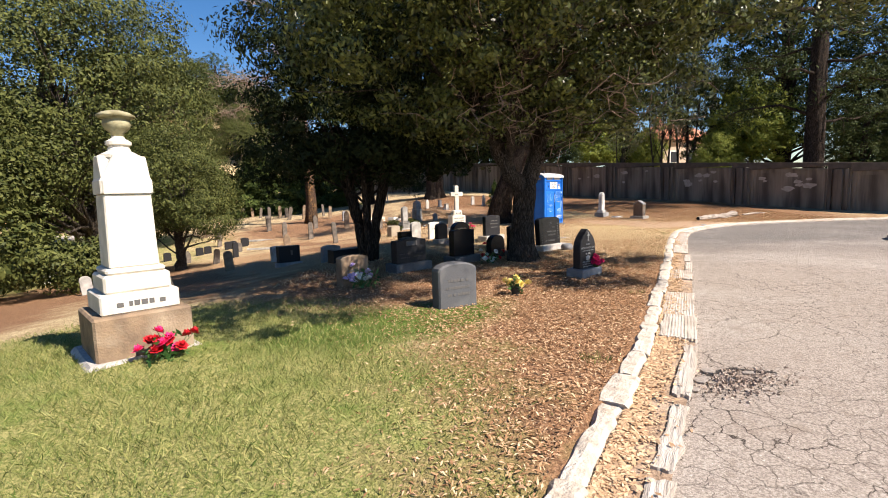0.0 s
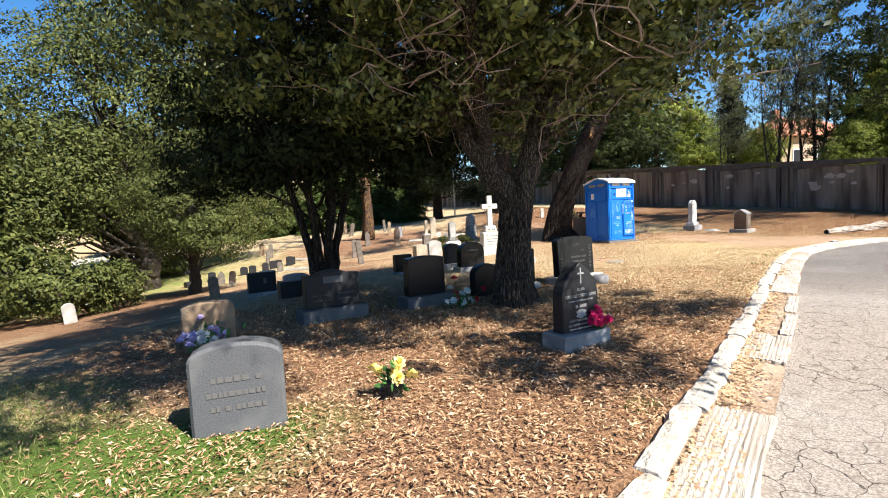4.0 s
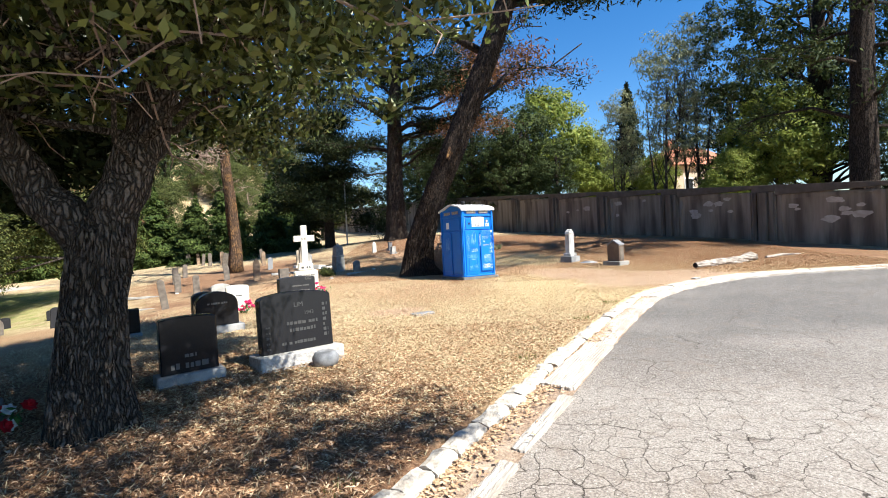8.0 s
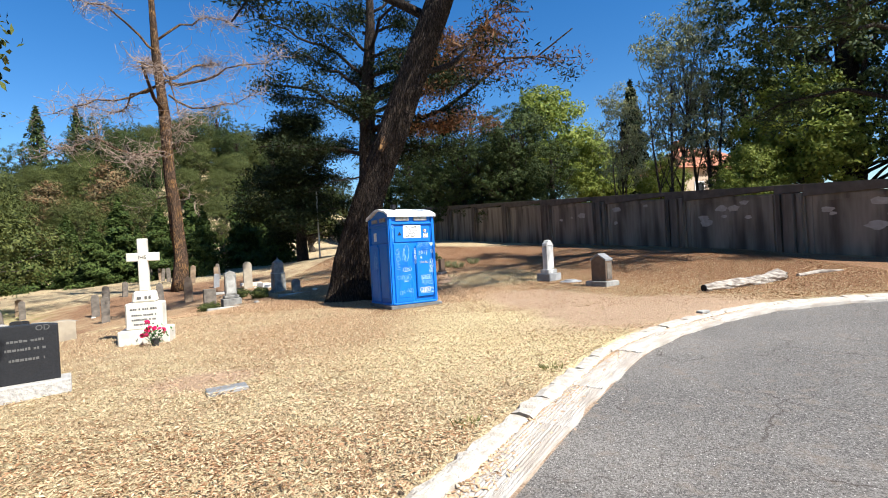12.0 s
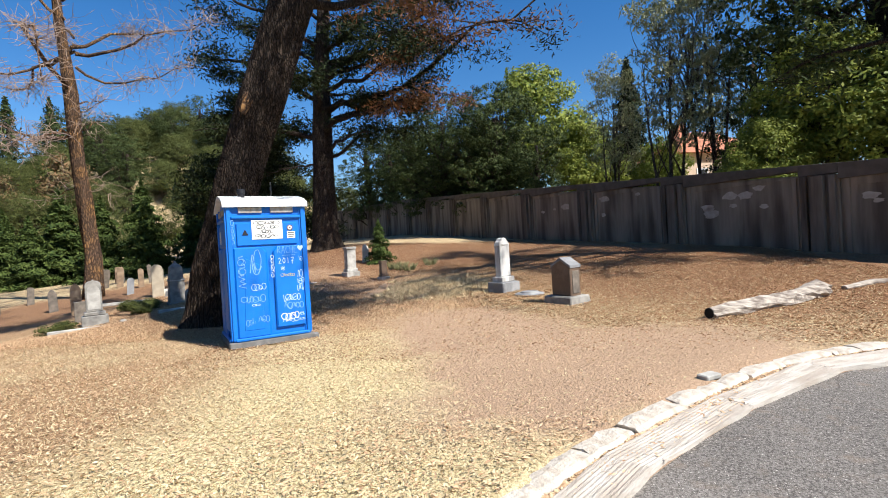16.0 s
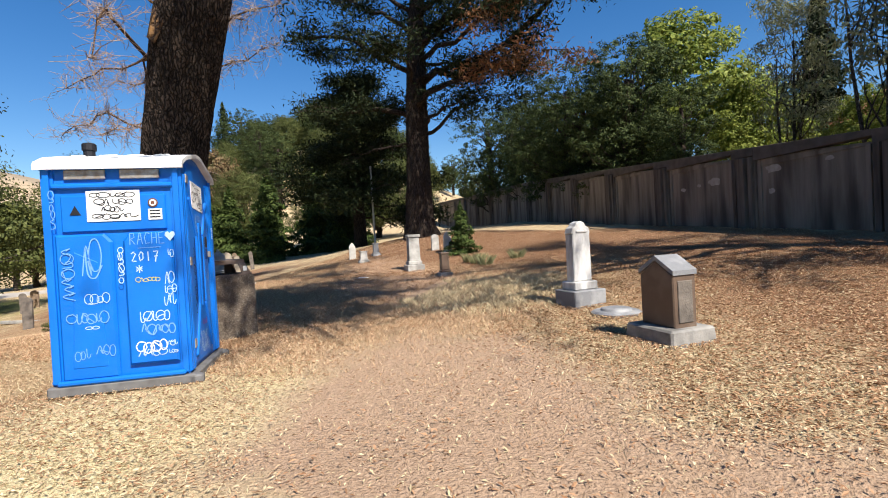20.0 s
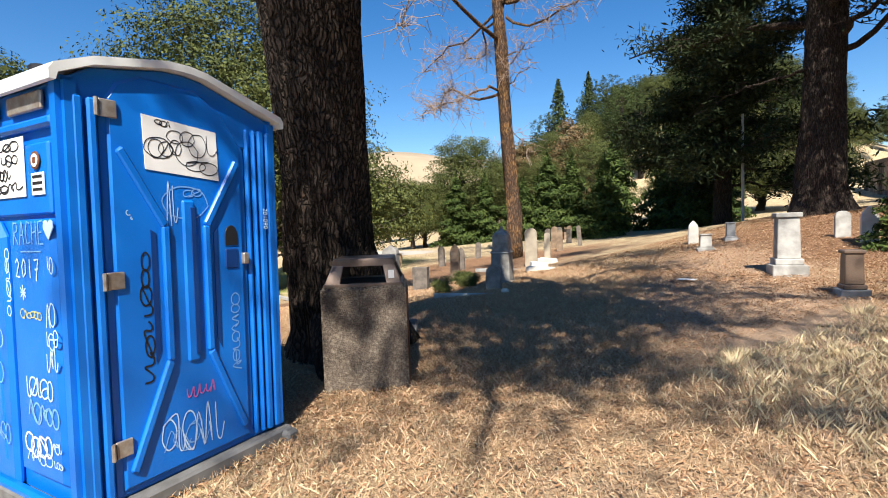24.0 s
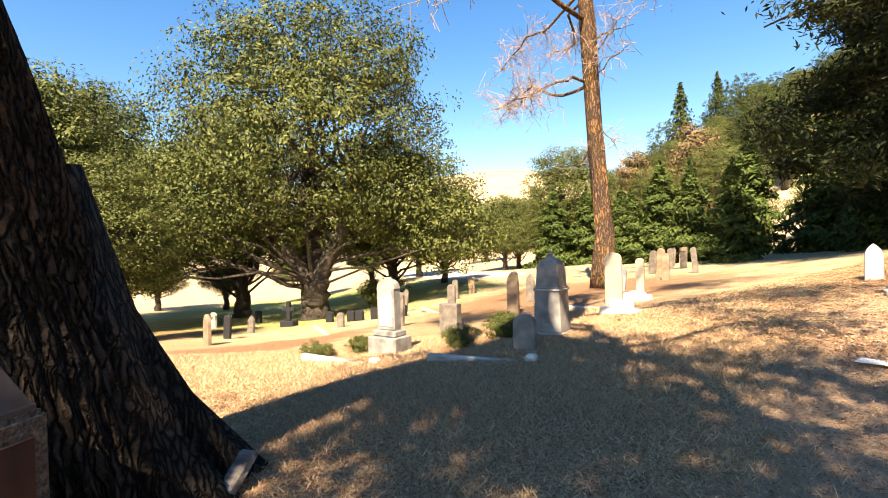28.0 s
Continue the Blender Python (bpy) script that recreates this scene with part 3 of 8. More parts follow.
def tree(name, x, y, stems, crowns, leaf_mat, bark_mat, leaves=12000, leaf=0.12, clump=0.45, per=60, seed=1, label="", limbs=24, limb_r=0.05,
         hollow=0.35, z=None, long=2.2, droop=0.4, low=-1.0, group="", fork=0.5, steps=10, rough=0.06, second=None):
    """A tree: stems are lists of (x, y, z, radius) from the foot; crowns are (centre, radii) about the foot."""
    rng = np.random.default_rng(seed)
    e = thing(name, x, y, 0, z, label, "tree", group)
    paths = []
    tops = []
    for st in stems:
        st = np.array(st, float)
        t = np.linspace(0, len(st) - 1, 6 * (len(st) - 1) + 1)
        p = np.stack([np.interp(t, range(len(st)), st[:, k]) for k in range(4)], 1)
        p[1:-1, :2] += rng.normal(size=(len(p) - 2, 2)) * p[1:-1, 3:4] * 0.12
        p[0, 2] -= 0.15
        paths.append([(q[:3], q[3]) for q in p])
        tops.append(p)
    vol = np.array([r[0] * r[1] * r[2] for c, r in crowns]) ** 0.67
    n_cl = max(6, leaves // per)
    pts, outs = [], []
    for (c, r), w in zip(crowns, vol / vol.sum()):
        q = blob(rng, c, r, max(3, int(n_cl * w)), hollow, low)
        pts.append(q)
        outs.append((q - np.array(c)) / np.array(r))
    cl, outs = np.concatenate(pts), np.concatenate(outs)
    for q in cl[rng.permutation(len(cl))[:limbs]]:
        st = tops[rng.integers(len(tops))]
        ok = st[st[:, 2] < q[2]]
        start = ok[-1] if len(ok) and len(ok) < len(st) * 0.98 else st[-1]
        if len(ok) > 2:
            start = ok[max(1, int(len(ok) * rng.uniform(fork, 1.0)) - 1)]
        w = wander(start[:3], q, 7, 0.10, rng, 0.1)
        r0 = min(start[3] * 0.6, limb_r * rng.uniform(0.7, 1.5))
        paths.append([(w[k], r0 * (1 - 0.85 * k / 6)) for k in range(7)])
    for path in paths[:len(stems)]:
        V, Fc = tube_mesh([path], steps, rough, seed)
        add_mesh("trunk", V, Fc, bark_mat, e, smooth_faces=True)
    V, Fc = tube_mesh(paths[len(stems):], max(5, steps - 3), rough, seed)
    tagged(add_mesh("branch_growth", V, Fc, bark_mat, e, smooth_faces=True), kind="stuff")
    which = rng.integers(len(cl), size=leaves)
    way = rng.normal(size=(leaves, 3))
    way /= np.linalg.norm(way, axis=1)[:, None] + 1e-9
    big = rng.uniform(0.55, 1.35, len(cl))[which, None]
    off = way * clump * 1.5 * big * np.array([1, 1, 0.62]) * rng.uniform(0.35, 1.0, (leaves, 1)) ** 0.6
    pos = cl[which] + off
    sizes = leaf * rng.uniform(0.6, 1.4, leaves)
    v, _ = leaf_mesh(pos, sizes, rng, long, droop, facing=way * 0.7 + outs[which] * 0.9 + np.array([0, 0, 0.35]))
    if second:
        brown = np.repeat(rng.random(len(cl))[which] < second[1], 4)
        fast_quads("crown", v[~brown], leaf_mat, e)
        fast_quads("dead_crown", v[brown], second[0], e, "rust-brown dead needles")
    else:
        fast_quads("crown", v, leaf_mat, e)
    return e


# ---- the ground, the road and its edge ----
def spread(near_lo, near_hi, step, far_lo, far_hi):
    mid = list(np.arange(near_lo, near_hi + 1e-6, step))
    lo, hi, s = [], [], step
    v = near_lo
    while v > far_lo:
        s *= 1.25
        v -= s
        lo.append(v)
    v, s = near_hi, step
    while v < far_hi:
        s *= 1.25
        v += s
        hi.append(v)
    return np.array(lo[::-1] + mid + hi)


def build_ground():
    xs, ys = spread(-16, 20, 0.3, -2500, 2500), spread(-4, 40, 0.3, -2500, 2500)
    X, Y = np.meshgrid(xs, ys)
    Z = land(X, Y)
    Z += 0.02 * np.sin(X * 2.1 + 1.3 * np.sin(Y * 1.7)) * np.sin(Y * 1.9 + X * 0.4)
    near = (np.abs(X) < 60) & (Y > -60) & (Y < 60)
    side = np.full(X.shape, -50.0)
    side[near] = kerb_side(X[near], Y[near])
    Z = Z - 0.16 * smooth(0.05, 0.25, side) - 0.02
    far = np.hypot(X, Y - 20)
    Z = Z - 6 * smooth(150, 900, far)
    n, m = X.shape
    idx = np.arange(n * m).reshape(n, m)
    faces = np.stack([idx[:-1, :-1], idx[:-1, 1:], idx[1:, 1:], idx[1:, :-1]], -1).reshape(-1, 4)
    ob = add_mesh("ground", np.stack([X, Y, Z], -1).reshape(-1, 3), faces, GROUND, smooth_faces=True)
    tagged(ob, "dry cemetery lawn of straw, leaf litter and bare earth", "ground", kind="structure")


def strip(name, inner, outer, z_in, z_out, material, label, line=None, kind="structure", deep=0.0):
    """A band along the kerb between two distances from its back edge."""
    line = KERB_LINE if line is None else line
    tan = np.gradient(line, axis=0)
    tan /= np.linalg.norm(tan, axis=1)[:, None]
    nor = np.stack([tan[:, 1], -tan[:, 0]], 1)
    a, b = line + nor * inner, line + nor * outer
    n = len(line)
    v = [(*p, z_in) for p in a] + [(*p, z_out) for p in b]
    f = [(k, k + 1, n + k + 1, n + k) for k in range(n - 1)]
    ob = add_mesh(name, v, f, material)
    return tagged(ob, label, name, kind=kind)


build_ground()


def road_material():
    """Old asphalt: fine aggregate, worn pale wheel tracks and a net of cracks that is densest near the broken edge."""
    m = bpy.data.materials.new("cracked_asphalt")
    m.use_nodes = True
    n, l = m.node_tree.nodes, m.node_tree.links
    b = n["Principled BSDF"]
    b.inputs["Roughness"].default_value, b.inputs["Specular IOR Level"].default_value = 0.88, 0.15
    tc = n.new("ShaderNodeTexCoord")

    def noise_at(scale, detail=5.0, vec=None):
        t = n.new("ShaderNodeTexNoise")
        t.inputs["Scale"].default_value, t.inputs["Detail"].default_value = scale, detail
        l.new(vec or tc.outputs["Object"], t.inputs["Vector"])
        return t

    def rng(src, lo, hi, a=0.0, c=1.0):
        r = n.new("ShaderNodeMapRange")
        for k, v in (("From Min", lo), ("From Max", hi), ("To Min", a), ("To Max", c)):
            r.inputs[k].default_value = v
        l.new(src, r.inputs["Value"])
        return r.outputs[0]

    def mix(fac, a, c):
        x = n.new("ShaderNodeMix")
        x.data_type = "RGBA"
        l.new(fac, x.inputs["Factor"])
        for src, k in ((a, "A"), (c, "B")):
            if isinstance(src, tuple):
                x.inputs[k].default_value = (*src, 1)
            else:
                l.new(src, x.inputs[k])
        return x.outputs["Result"]

    def mul(a, c):
        x = n.new("ShaderNodeMath")
        x.operation = "MULTIPLY"
        l.new(a, x.inputs[0])
        l.new(c, x.inputs[1])
        return x.outputs[0]

    warp = n.new("ShaderNodeVectorMath")
    warp.operation = "MULTIPLY_ADD"
    l.new(noise_at(2.2, 6.0).outputs["Color"], warp.inputs[0])
    warp.inputs[1].default_value = (0.55, 0.55, 0.0)
    l.new(tc.outputs["Object"], warp.inputs[2])

    def cracks(scale, width):
        v = n.new("ShaderNodeTexVoronoi")
        v.feature, v.voronoi_dimensions = "DISTANCE_TO_EDGE", "2D"
        v.inputs["Scale"].default_value = scale
        l.new(warp.outputs[0], v.inputs["Vector"])
        return rng(v.outputs["Distance"], width, width * 0.35)

    grain = rng(noise_at(75.0, 5.0).outputs[0], 0.38, 0.62)
    sep = n.new("ShaderNodeSeparateXYZ")
    l.new(tc.outputs["Object"], sep.inputs[0])
    old = rng(sep.outputs["Y"], 13.5, 9.0)
    c = mix(grain, (0.078, 0.070, 0.063), (0.235, 0.215, 0.195))
    c = mix(old, c, mix(grain, (0.22, 0.185, 0.155), (0.43, 0.37, 0.315)))
    worn = mul(rng(noise_at(0.45).outputs[0], 0.45, 0.7), rng(sep.outputs["Y"], 14.5, 9.0, 0.25, 1.0))
    c = mix(worn, c, mix(grain, (0.28, 0.245, 0.21), (0.47, 0.42, 0.365)))
    c = mix(rng(noise_at(60.0, 2.0).outputs[0], 0.655, 0.69), c, (0.56, 0.52, 0.47))
    c = mix(rng(noise_at(7.0, 8.0).outputs[0], 0.55, 0.75, 0.0, 0.6), c, (0.24, 0.19, 0.15))
    fine = mul(mul(cracks(5.2, 0.021), old), rng(noise_at(0.8).outputs[0], 0.34, 0.56))
    wide = mul(cracks(0.8, 0.0075), rng(noise_at(0.6).outputs[0], 0.42, 0.56))
    for k in (fine, wide):
        c = mix(k, c, (0.075, 0.06, 0.05))
    l.new(c, b.inputs["Base Color"])
    bp = n.new("ShaderNodeBump")
    bp.inputs["Strength"].default_value, bp.inputs["Distance"].default_value = 0.8, 0.015
    l.new(noise_at(150.0, 3.0).outputs[0], bp.inputs["Height"])
    b2 = n.new("ShaderNodeBump")
    b2.invert = True
    b2.inputs["Strength"].default_value, b2.inputs["Distance"].default_value = 0.8, 0.03
    l.new(fine, b2.inputs["Height"])
    l.new(bp.outputs[0], b2.inputs["Normal"])
    l.new(b2.outputs[0], b.inputs["Normal"])
    return m


def build_road():
    """One sheet of asphalt from the gutter across to the far side of the junction."""
    tan = np.gradient(KERB_LINE, axis=0)
    tan /= np.linalg.norm(tan, axis=1)[:, None]
    nor = np.stack([tan[:, 1], -tan[:, 0]], 1)
    rng = np.random.default_rng(5)
    edge = KERB_LINE + nor * (0.44 + 0.035 * rng.normal(size=len(KERB_LINE)))[:, None]
    b = bmesh.new()
    ring = [b.verts.new((*p, -0.085)) for p in edge] + [b.verts.new((x, y, -0.085)) for x, y in ((80, -60), (-10, -60))]
    b.faces.new(ring)
    bmesh.ops.triangulate(b, faces=b.faces[:])
    ob = part("road", b, road_material())
    tagged(ob, "cracked pale grey asphalt cemetery road", "road", kind="structure")
    if ob.data.polygons[0].normal.z < 0:
        ob.data.flip_normals()
    # grass island across the road, with its own kerb
    isl = tagged(new("island"), "small grass island with a concrete kerb", "island", kind="structure")
    isl.matrix_world = pose(14.6, 11.2, -0.09)
    pts = [(3.4 * math.cos(a) * (1 + 0.12 * math.cos(3 * a)), 2.6 * math.sin(a)) for a in np.linspace(0, 2 * math.pi, 40, endpoint=False)]
    b = bmesh.new()
    b.faces.new([b.verts.new((x * 0.96, y * 0.96, 0.11)) for x, y in pts])
    part("turf", b, TURF, isl)
    b = bmesh.new()
    o = [b.verts.new((x, y, z)) for z in (-0.05, 0.12) for x, y in pts]
    i = [b.verts.new((x * 0.95, y * 0.95, 0.12)) for x, y in pts]
    for k in range(40):
        q = (k + 1) % 40
        b.faces.new((o[k], o[q], o[40 + q], o[40 + k]))
        b.faces.new((o[40 + k], o[40 + q], i[q], i[k]))
    part("kerb_ring", b, CONCRETE, isl)
    # broken edge of a pothole: loose slabs of asphalt with a dark gap behind them
    e = thing("pothole", 2.2, 3.55, 25, -0.085, "broken asphalt slabs round a small pothole", "pothole")
    for k in range(5):
        a = rng.uniform(0, 2 * math.pi)
        r = rng.uniform(0.15, 0.36)
        w = rng.uniform(0.04, 0.08)
        o = part("asphalt_slab", slab([(w * math.cos(t) * rng.uniform(0.7, 1.2), w * math.sin(t) * rng.uniform(0.6, 1.1)) for t in np.linspace(0, 2 * math.pi, 6, endpoint=False)], 0.014, 0, 0, 0.003), RUBBLE, e)
        o.matrix_local = pose(r * math.cos(a) * 1.3, r * math.sin(a) * 0.7, 0.004 + 0.006 * rng.random(), 90 + rng.normal() * 4, 0, rng.uniform(0, 360))
    n = 1100
    c = np.stack([rng.normal(size=n) * 0.20, rng.normal(size=n) * 0.11, rng.uniform(0.001, 0.012, n)], 1)
    v, _ = leaf_mesh(c, rng.uniform(0.012, 0.035, n), rng, 1.4, 0.0)
    tagged(fast_quads("gravel", v, GRAVEL, e, "loose gravel and leaf bits"), kind="stuff")
    part("gap", slab([(-0.36, 0.0), (-0.1, 0.03), (0.12, 0.02), (0.2, -0.1), (0.33, -0.2), (0.34, -0.17), (0.22, -0.05), (0.14, 0.06), (-0.1, 0.06), (-0.36, 0.02)], 0.004, 0, 0, 0), CRACK, e, "dark open crack").matrix_local = pose(0.1, 0.16, 0.004, -90, 0, 0)


build_road()


def ribbed_slab(L, w, h, rng, ribs=11):
    """A concrete gutter slab scored with long grooves, its ends and edges a little broken."""
    across, along = 2 * ribs + 1, 7
    V, F4 = [], []
    end = rng.normal(size=(across, 2)) * 0.012
    for i in range(along):
        u = i / (along - 1)
        for j in range(across):
            y = (j / (across - 1) - 0.5) * w
            x = (u - 0.5) * L + end[j, 0] * (u == 0) + end[j, 1] * (u == 1)
            edge = 0.010 * rng.normal() if j in (0, across - 1) else 0.0
            V.append((x, y + edge, h + (0.002 if j % 2 else -0.002) + rng.normal() * 0.0018))
    n = len(V)
    V += [(x, y, 0.0) for x, y, z in V]
    F4 += [(i * across + j, (i + 1) * across + j, (i + 1) * across + j + 1, i * across + j + 1) for i in range(along - 1) for j in range(across - 1)]
    rim = [i * across for i in range(along)] + [(along - 1) * across + j for j in range(1, across)] + [i * across + across - 1 for i in range(along - 2, -1, -1)] + list(range(across - 2, 0, -1))
    F4 += [(p, n + p, n + q, q) for p, q in zip(rim, rim[1:] + rim[:1])]
    return V, F4


def broken_stone(L, w, h, rng):
    """A kerb stone whose top edges are chipped and worn round."""
    m = max(4, int(L / 0.10))
    V, F4 = [], []
    for i in range(m + 1):
        x = (i / m - 0.5) * L
        worn = 0.012 * (i in (0, m))
        a, c = rng.normal(size=2) * 0.012
        prof = ((-w / 2 + a, 0.0), (-w / 2 + a, h - 0.04), (-w / 2 + 0.025 + a, h - 0.008 - worn), (0.0, h + rng.normal() * 0.005 - worn), (w / 2 - 0.03 + c, h - 0.006 - worn), (w / 2 + c, h - 0.045), (w / 2 + c, 0.0))
        V += [(x + rng.normal() * 0.008 * (i in (0, m)), y, z) for y, z in prof]
    for i in range(m):
        F4 += [(i * 7 + j, i * 7 + j + 1, (i + 1) * 7 + j + 1, (i + 1) * 7 + j) for j in range(6)]
    F4 += [tuple(range(6, -1, -1)), tuple(m * 7 + j for j in range(7))]
    return V, F4


def build_kerb():
    """Chipped pale kerb stones and the scored concrete gutter slabs beside them, lying along the road's edge."""
    kerb = tagged(new("kerb"), "pale worn concrete kerb along the road, chipped and cracked", "kerb", kind="structure")
    gut = tagged(new("gutter"), "scored concrete gutter slabs, broken and littered with leaves", "gutter", kind="structure")
    d = np.r_[0, np.cumsum(np.linalg.norm(np.diff(KERB_LINE, axis=0), axis=1))]
    rng = np.random.default_rng(3)

    def lie(s, L):
        pa, pb = (np.array([np.interp(v, d, KERB_LINE[:, k]) for k in (0, 1)]) for v in (s, s + L))
        t = (pb - pa) / np.linalg.norm(pb - pa)
        return (pa + pb) / 2, np.array([t[1], -t[0]]), math.degrees(math.atan2(t[1], t[0]))

    strip("gutter_bed", 0.10, 0.52, -0.058, -0.079, GUTTER_DIRT, "earth and leaf crumbs in the gutter")
    s = 40.0
    while s < 104:
        mid_y = np.interp(s, d, KERB_LINE[:, 1])
        L = rng.uniform(0.45, 1.1) if mid_y < 8.5 else (rng.uniform(0.22, 0.5) if mid_y < 11.5 else rng.uniform(0.35, 0.9))
        mid, nr, ang = lie(s, L)
        w = rng.uniform(0.15, 0.21)
        V, F4 = broken_stone(L - rng.uniform(0.006, 0.03), w, 0.2, rng)
        o = add_mesh("kerb_stone", V, F4, CONCRETE, kerb)
        c = mid + nr * (0.095 + rng.normal() * 0.007)
        o.matrix_world = pose(c[0], c[1], -0.2 + rng.normal() * 0.005, rng.normal() * 1.5, rng.normal() * 0.4, ang + rng.normal() * 0.5)
        s += L
    s = 40.0
    while s < 104:
        L = rng.uniform(0.9, 1.9)
        mid, nr, ang = lie(s, L)
        whole = rng.random()
        full = 0.30 if mid[1] > 11 else 0.33
        lost = 0.12 if mid[1] > 11 else 0.42
        if whole > lost:
            V, F4 = ribbed_slab(L - 0.015, full, 0.1, rng)
            o = add_mesh("gutter_slab", V, F4, GUTTER, gut)
            c = mid + nr * (0.20 + full / 2 + rng.normal() * 0.005)
            o.matrix_world = pose(c[0], c[1], -0.140 + rng.normal() * 0.004, 1.5 + rng.normal() * 0.6, rng.normal() * 0.3, ang + rng.normal() * 0.3)
        elif whole > lost * 0.4:
            V, F4 = ribbed_slab(L * rng.uniform(0.75, 0.97), 0.11, 0.1, rng, 3)
            o = add_mesh("gutter_lip", V, F4, GUTTER, gut)
            c = mid + nr * (0.145 + full + rng.normal() * 0.008)
            o.matrix_world = pose(c[0], c[1], -0.152 + rng.normal() * 0.004, 0, 0, ang + rng.normal() * 0.6)
        s += L


build_kerb()

# ---- the boundary wall ----
WALL_A, WALL_DIR = np.array([8.1, 46.3]), np.array([0.475, -0.880])
WALL_B, WALL_DIR2 = WALL_A + WALL_DIR * -13.5, np.array([0.57, -0.82])


def wall_top(s):
    return 4.35 - 0.0735 * s if s > -13.5 else 5.34 + 0.03 * (-13.5 - s)


def wall_at(s):
    return WALL_A + WALL_DIR * s if s >= -13.5 else WALL_B + WALL_DIR2 * (s + 13.5)


def sheared(w, d, drop, z_low, z_high, x=0.0, y=0.0, bevel=0.01):
    """A block along x whose top falls by drop over its length; its foot is level."""
    b = bmesh.new()
    bmesh.ops.create_cube(b, size=1)
    for v in b.verts:
        top = v.co.z > 0
        fall = -drop * v.co.x
        v.co = Vector((v.co.x * w + x, v.co.y * d + y, (z_high + fall) if top else z_low))
    if bevel:
        bmesh.ops.bevel(b, geom=b.edges[:], offset=bevel, segments=1, affect="EDGES")
    return b


def build_wall():
    wall = tagged(new("wall_boundary"), "stained brown concrete boundary wall with pilasters and patched panels", "wall", kind="structure")
    rng = np.random.default_rng(11)
    P, PW = 4.85, 1.0
    for k in range(-10, 7):
        s = 0.65 + P * k
        for kind in ("bay", "pier"):
            s0, s1 = (s + PW / 2, s + P - PW / 2) if kind == "bay" else (s - PW / 2, s + PW / 2)
            a, b = wall_at(s0), wall_at(s1)
            L = np.linalg.norm(b - a)
            yaw = math.degrees(math.atan2(b[1] - a[1], b[0] - a[0]))
            mid = (a + b) / 2
            top, drop = wall_top((s0 + s1) / 2), wall_top(s0) - wall_top(s1)
            m = pose(mid[0], mid[1], 0, 0, 0, yaw)
            foot = float(land(*mid)) - 0.6

            def put(nm, bm, material, label=""):
                o = part(nm, bm, material, wall, label)
                o.matrix_world = m
                return o

            if kind == "bay":
                put("panel", sheared(L, 0.22, drop, foot, top - 0.30), WALL)
                # raised border round the panel, on the cemetery side
                for sx in (-1, 1):
                    put("panel_border", sheared(0.13, 0.05, 0, foot, top - 0.34 - sx * drop * 0.48, sx * (L / 2 - 0.16), -0.135), WALL)
                put("panel_border", sheared(L - 0.5, 0.045, drop * (L - 0.5) / L, top - 0.50, top - 0.36, 0, -0.132, 0), WALL)
                if k in (1, 2, 3, 4):
                    for j in range(rng.integers(3, 7) + (3 if k > 2 else 0)):
                        px, pz = rng.uniform(-1.4, 1.4), top - rng.uniform(0.6, 1.5)
                        pts = []
                        r0 = rng.uniform(0.07, 0.20)
                        for q in range(14):
                            an = 2 * math.pi * q / 14
                            rr = r0 * rng.uniform(0.75, 1.25)
                            pts.append((px + rr * 1.6 * math.cos(an), pz + rr * 0.8 * math.sin(an)))
                        put("repair_patch", slab(pts, 0.006, -0.1165, 0, 0), PATCH, "pale mortar repair patch")
            else:
                put("pier", sheared(L, 0.30, drop, foot, top - 0.30, 0, -0.03), WALL_PIER)
                for off in (-0.36, 0.36):
                    put("pilaster", sheared(0.16, 0.10, 0, foot, top - 0.33 - drop * off, off, -0.225), WALL_PIER)
                put("pilaster", sheared(0.34, 0.16, 0, foot, top - 0.33, 0, -0.255), WALL_PIER)
            put("coping", sheared(L, 0.40, drop, top - 0.30, top, 0, -0.03), WALL_DARK)


build_wall()


# ---- gravestones ----
ROW = 42.0


def arch(w, h, rise, n=8, shoulder=0.0):
    """A headstone's outline: straight sides and a curved head."""
    pts = [(-w / 2, 0), (w / 2, 0), (w / 2, h - rise)]
    wi = w / 2 - shoulder
    if shoulder:
        pts.append((wi, h - rise))
    for k in range(1, n):
        a = math.pi * k / n
        pts.append((wi * math.cos(a), h - rise + rise * math.sin(a)))
    if shoulder:
        pts.append((-wi, h - rise))
    pts.append((-w / 2, h - rise))
    return pts


def gothic(w, h, rise, n=7):
    pts = [(-w / 2, 0), (w / 2, 0)]
    for k in range(n + 1):
        t = k / n
        pts.append((w / 2 * (1 - t ** 2.5), h - rise + rise * t))
    for k in range(n - 1, -1, -1):
        t = k / n
        pts.append((-w / 2 * (1 - t ** 2.5), h - rise + rise * t))
    return pts


def lines_of_text(parent, rows, y, material):
    """Engraved lines that cannot be read: short bars in word groups. rows: (centre x, z, width, height)."""
    rng = np.random.default_rng(len(rows) * 7 + 3)
    for cx, z, w, h in rows:
        b = bmesh.new()
        x = -w / 2
        while x < w / 2:
            ww = rng.uniform(0.5, 1.1) * h
            box(min(ww, w / 2 - x + 0.002), 0.004, h * rng.uniform(0.75, 1), cx + x + ww / 2, y, z, 0, b)
            x += ww + h * (0.25 if rng.random() < 0.8 else 0.9)
        tagged(part("inscription", b, material, parent), kind="stuff")


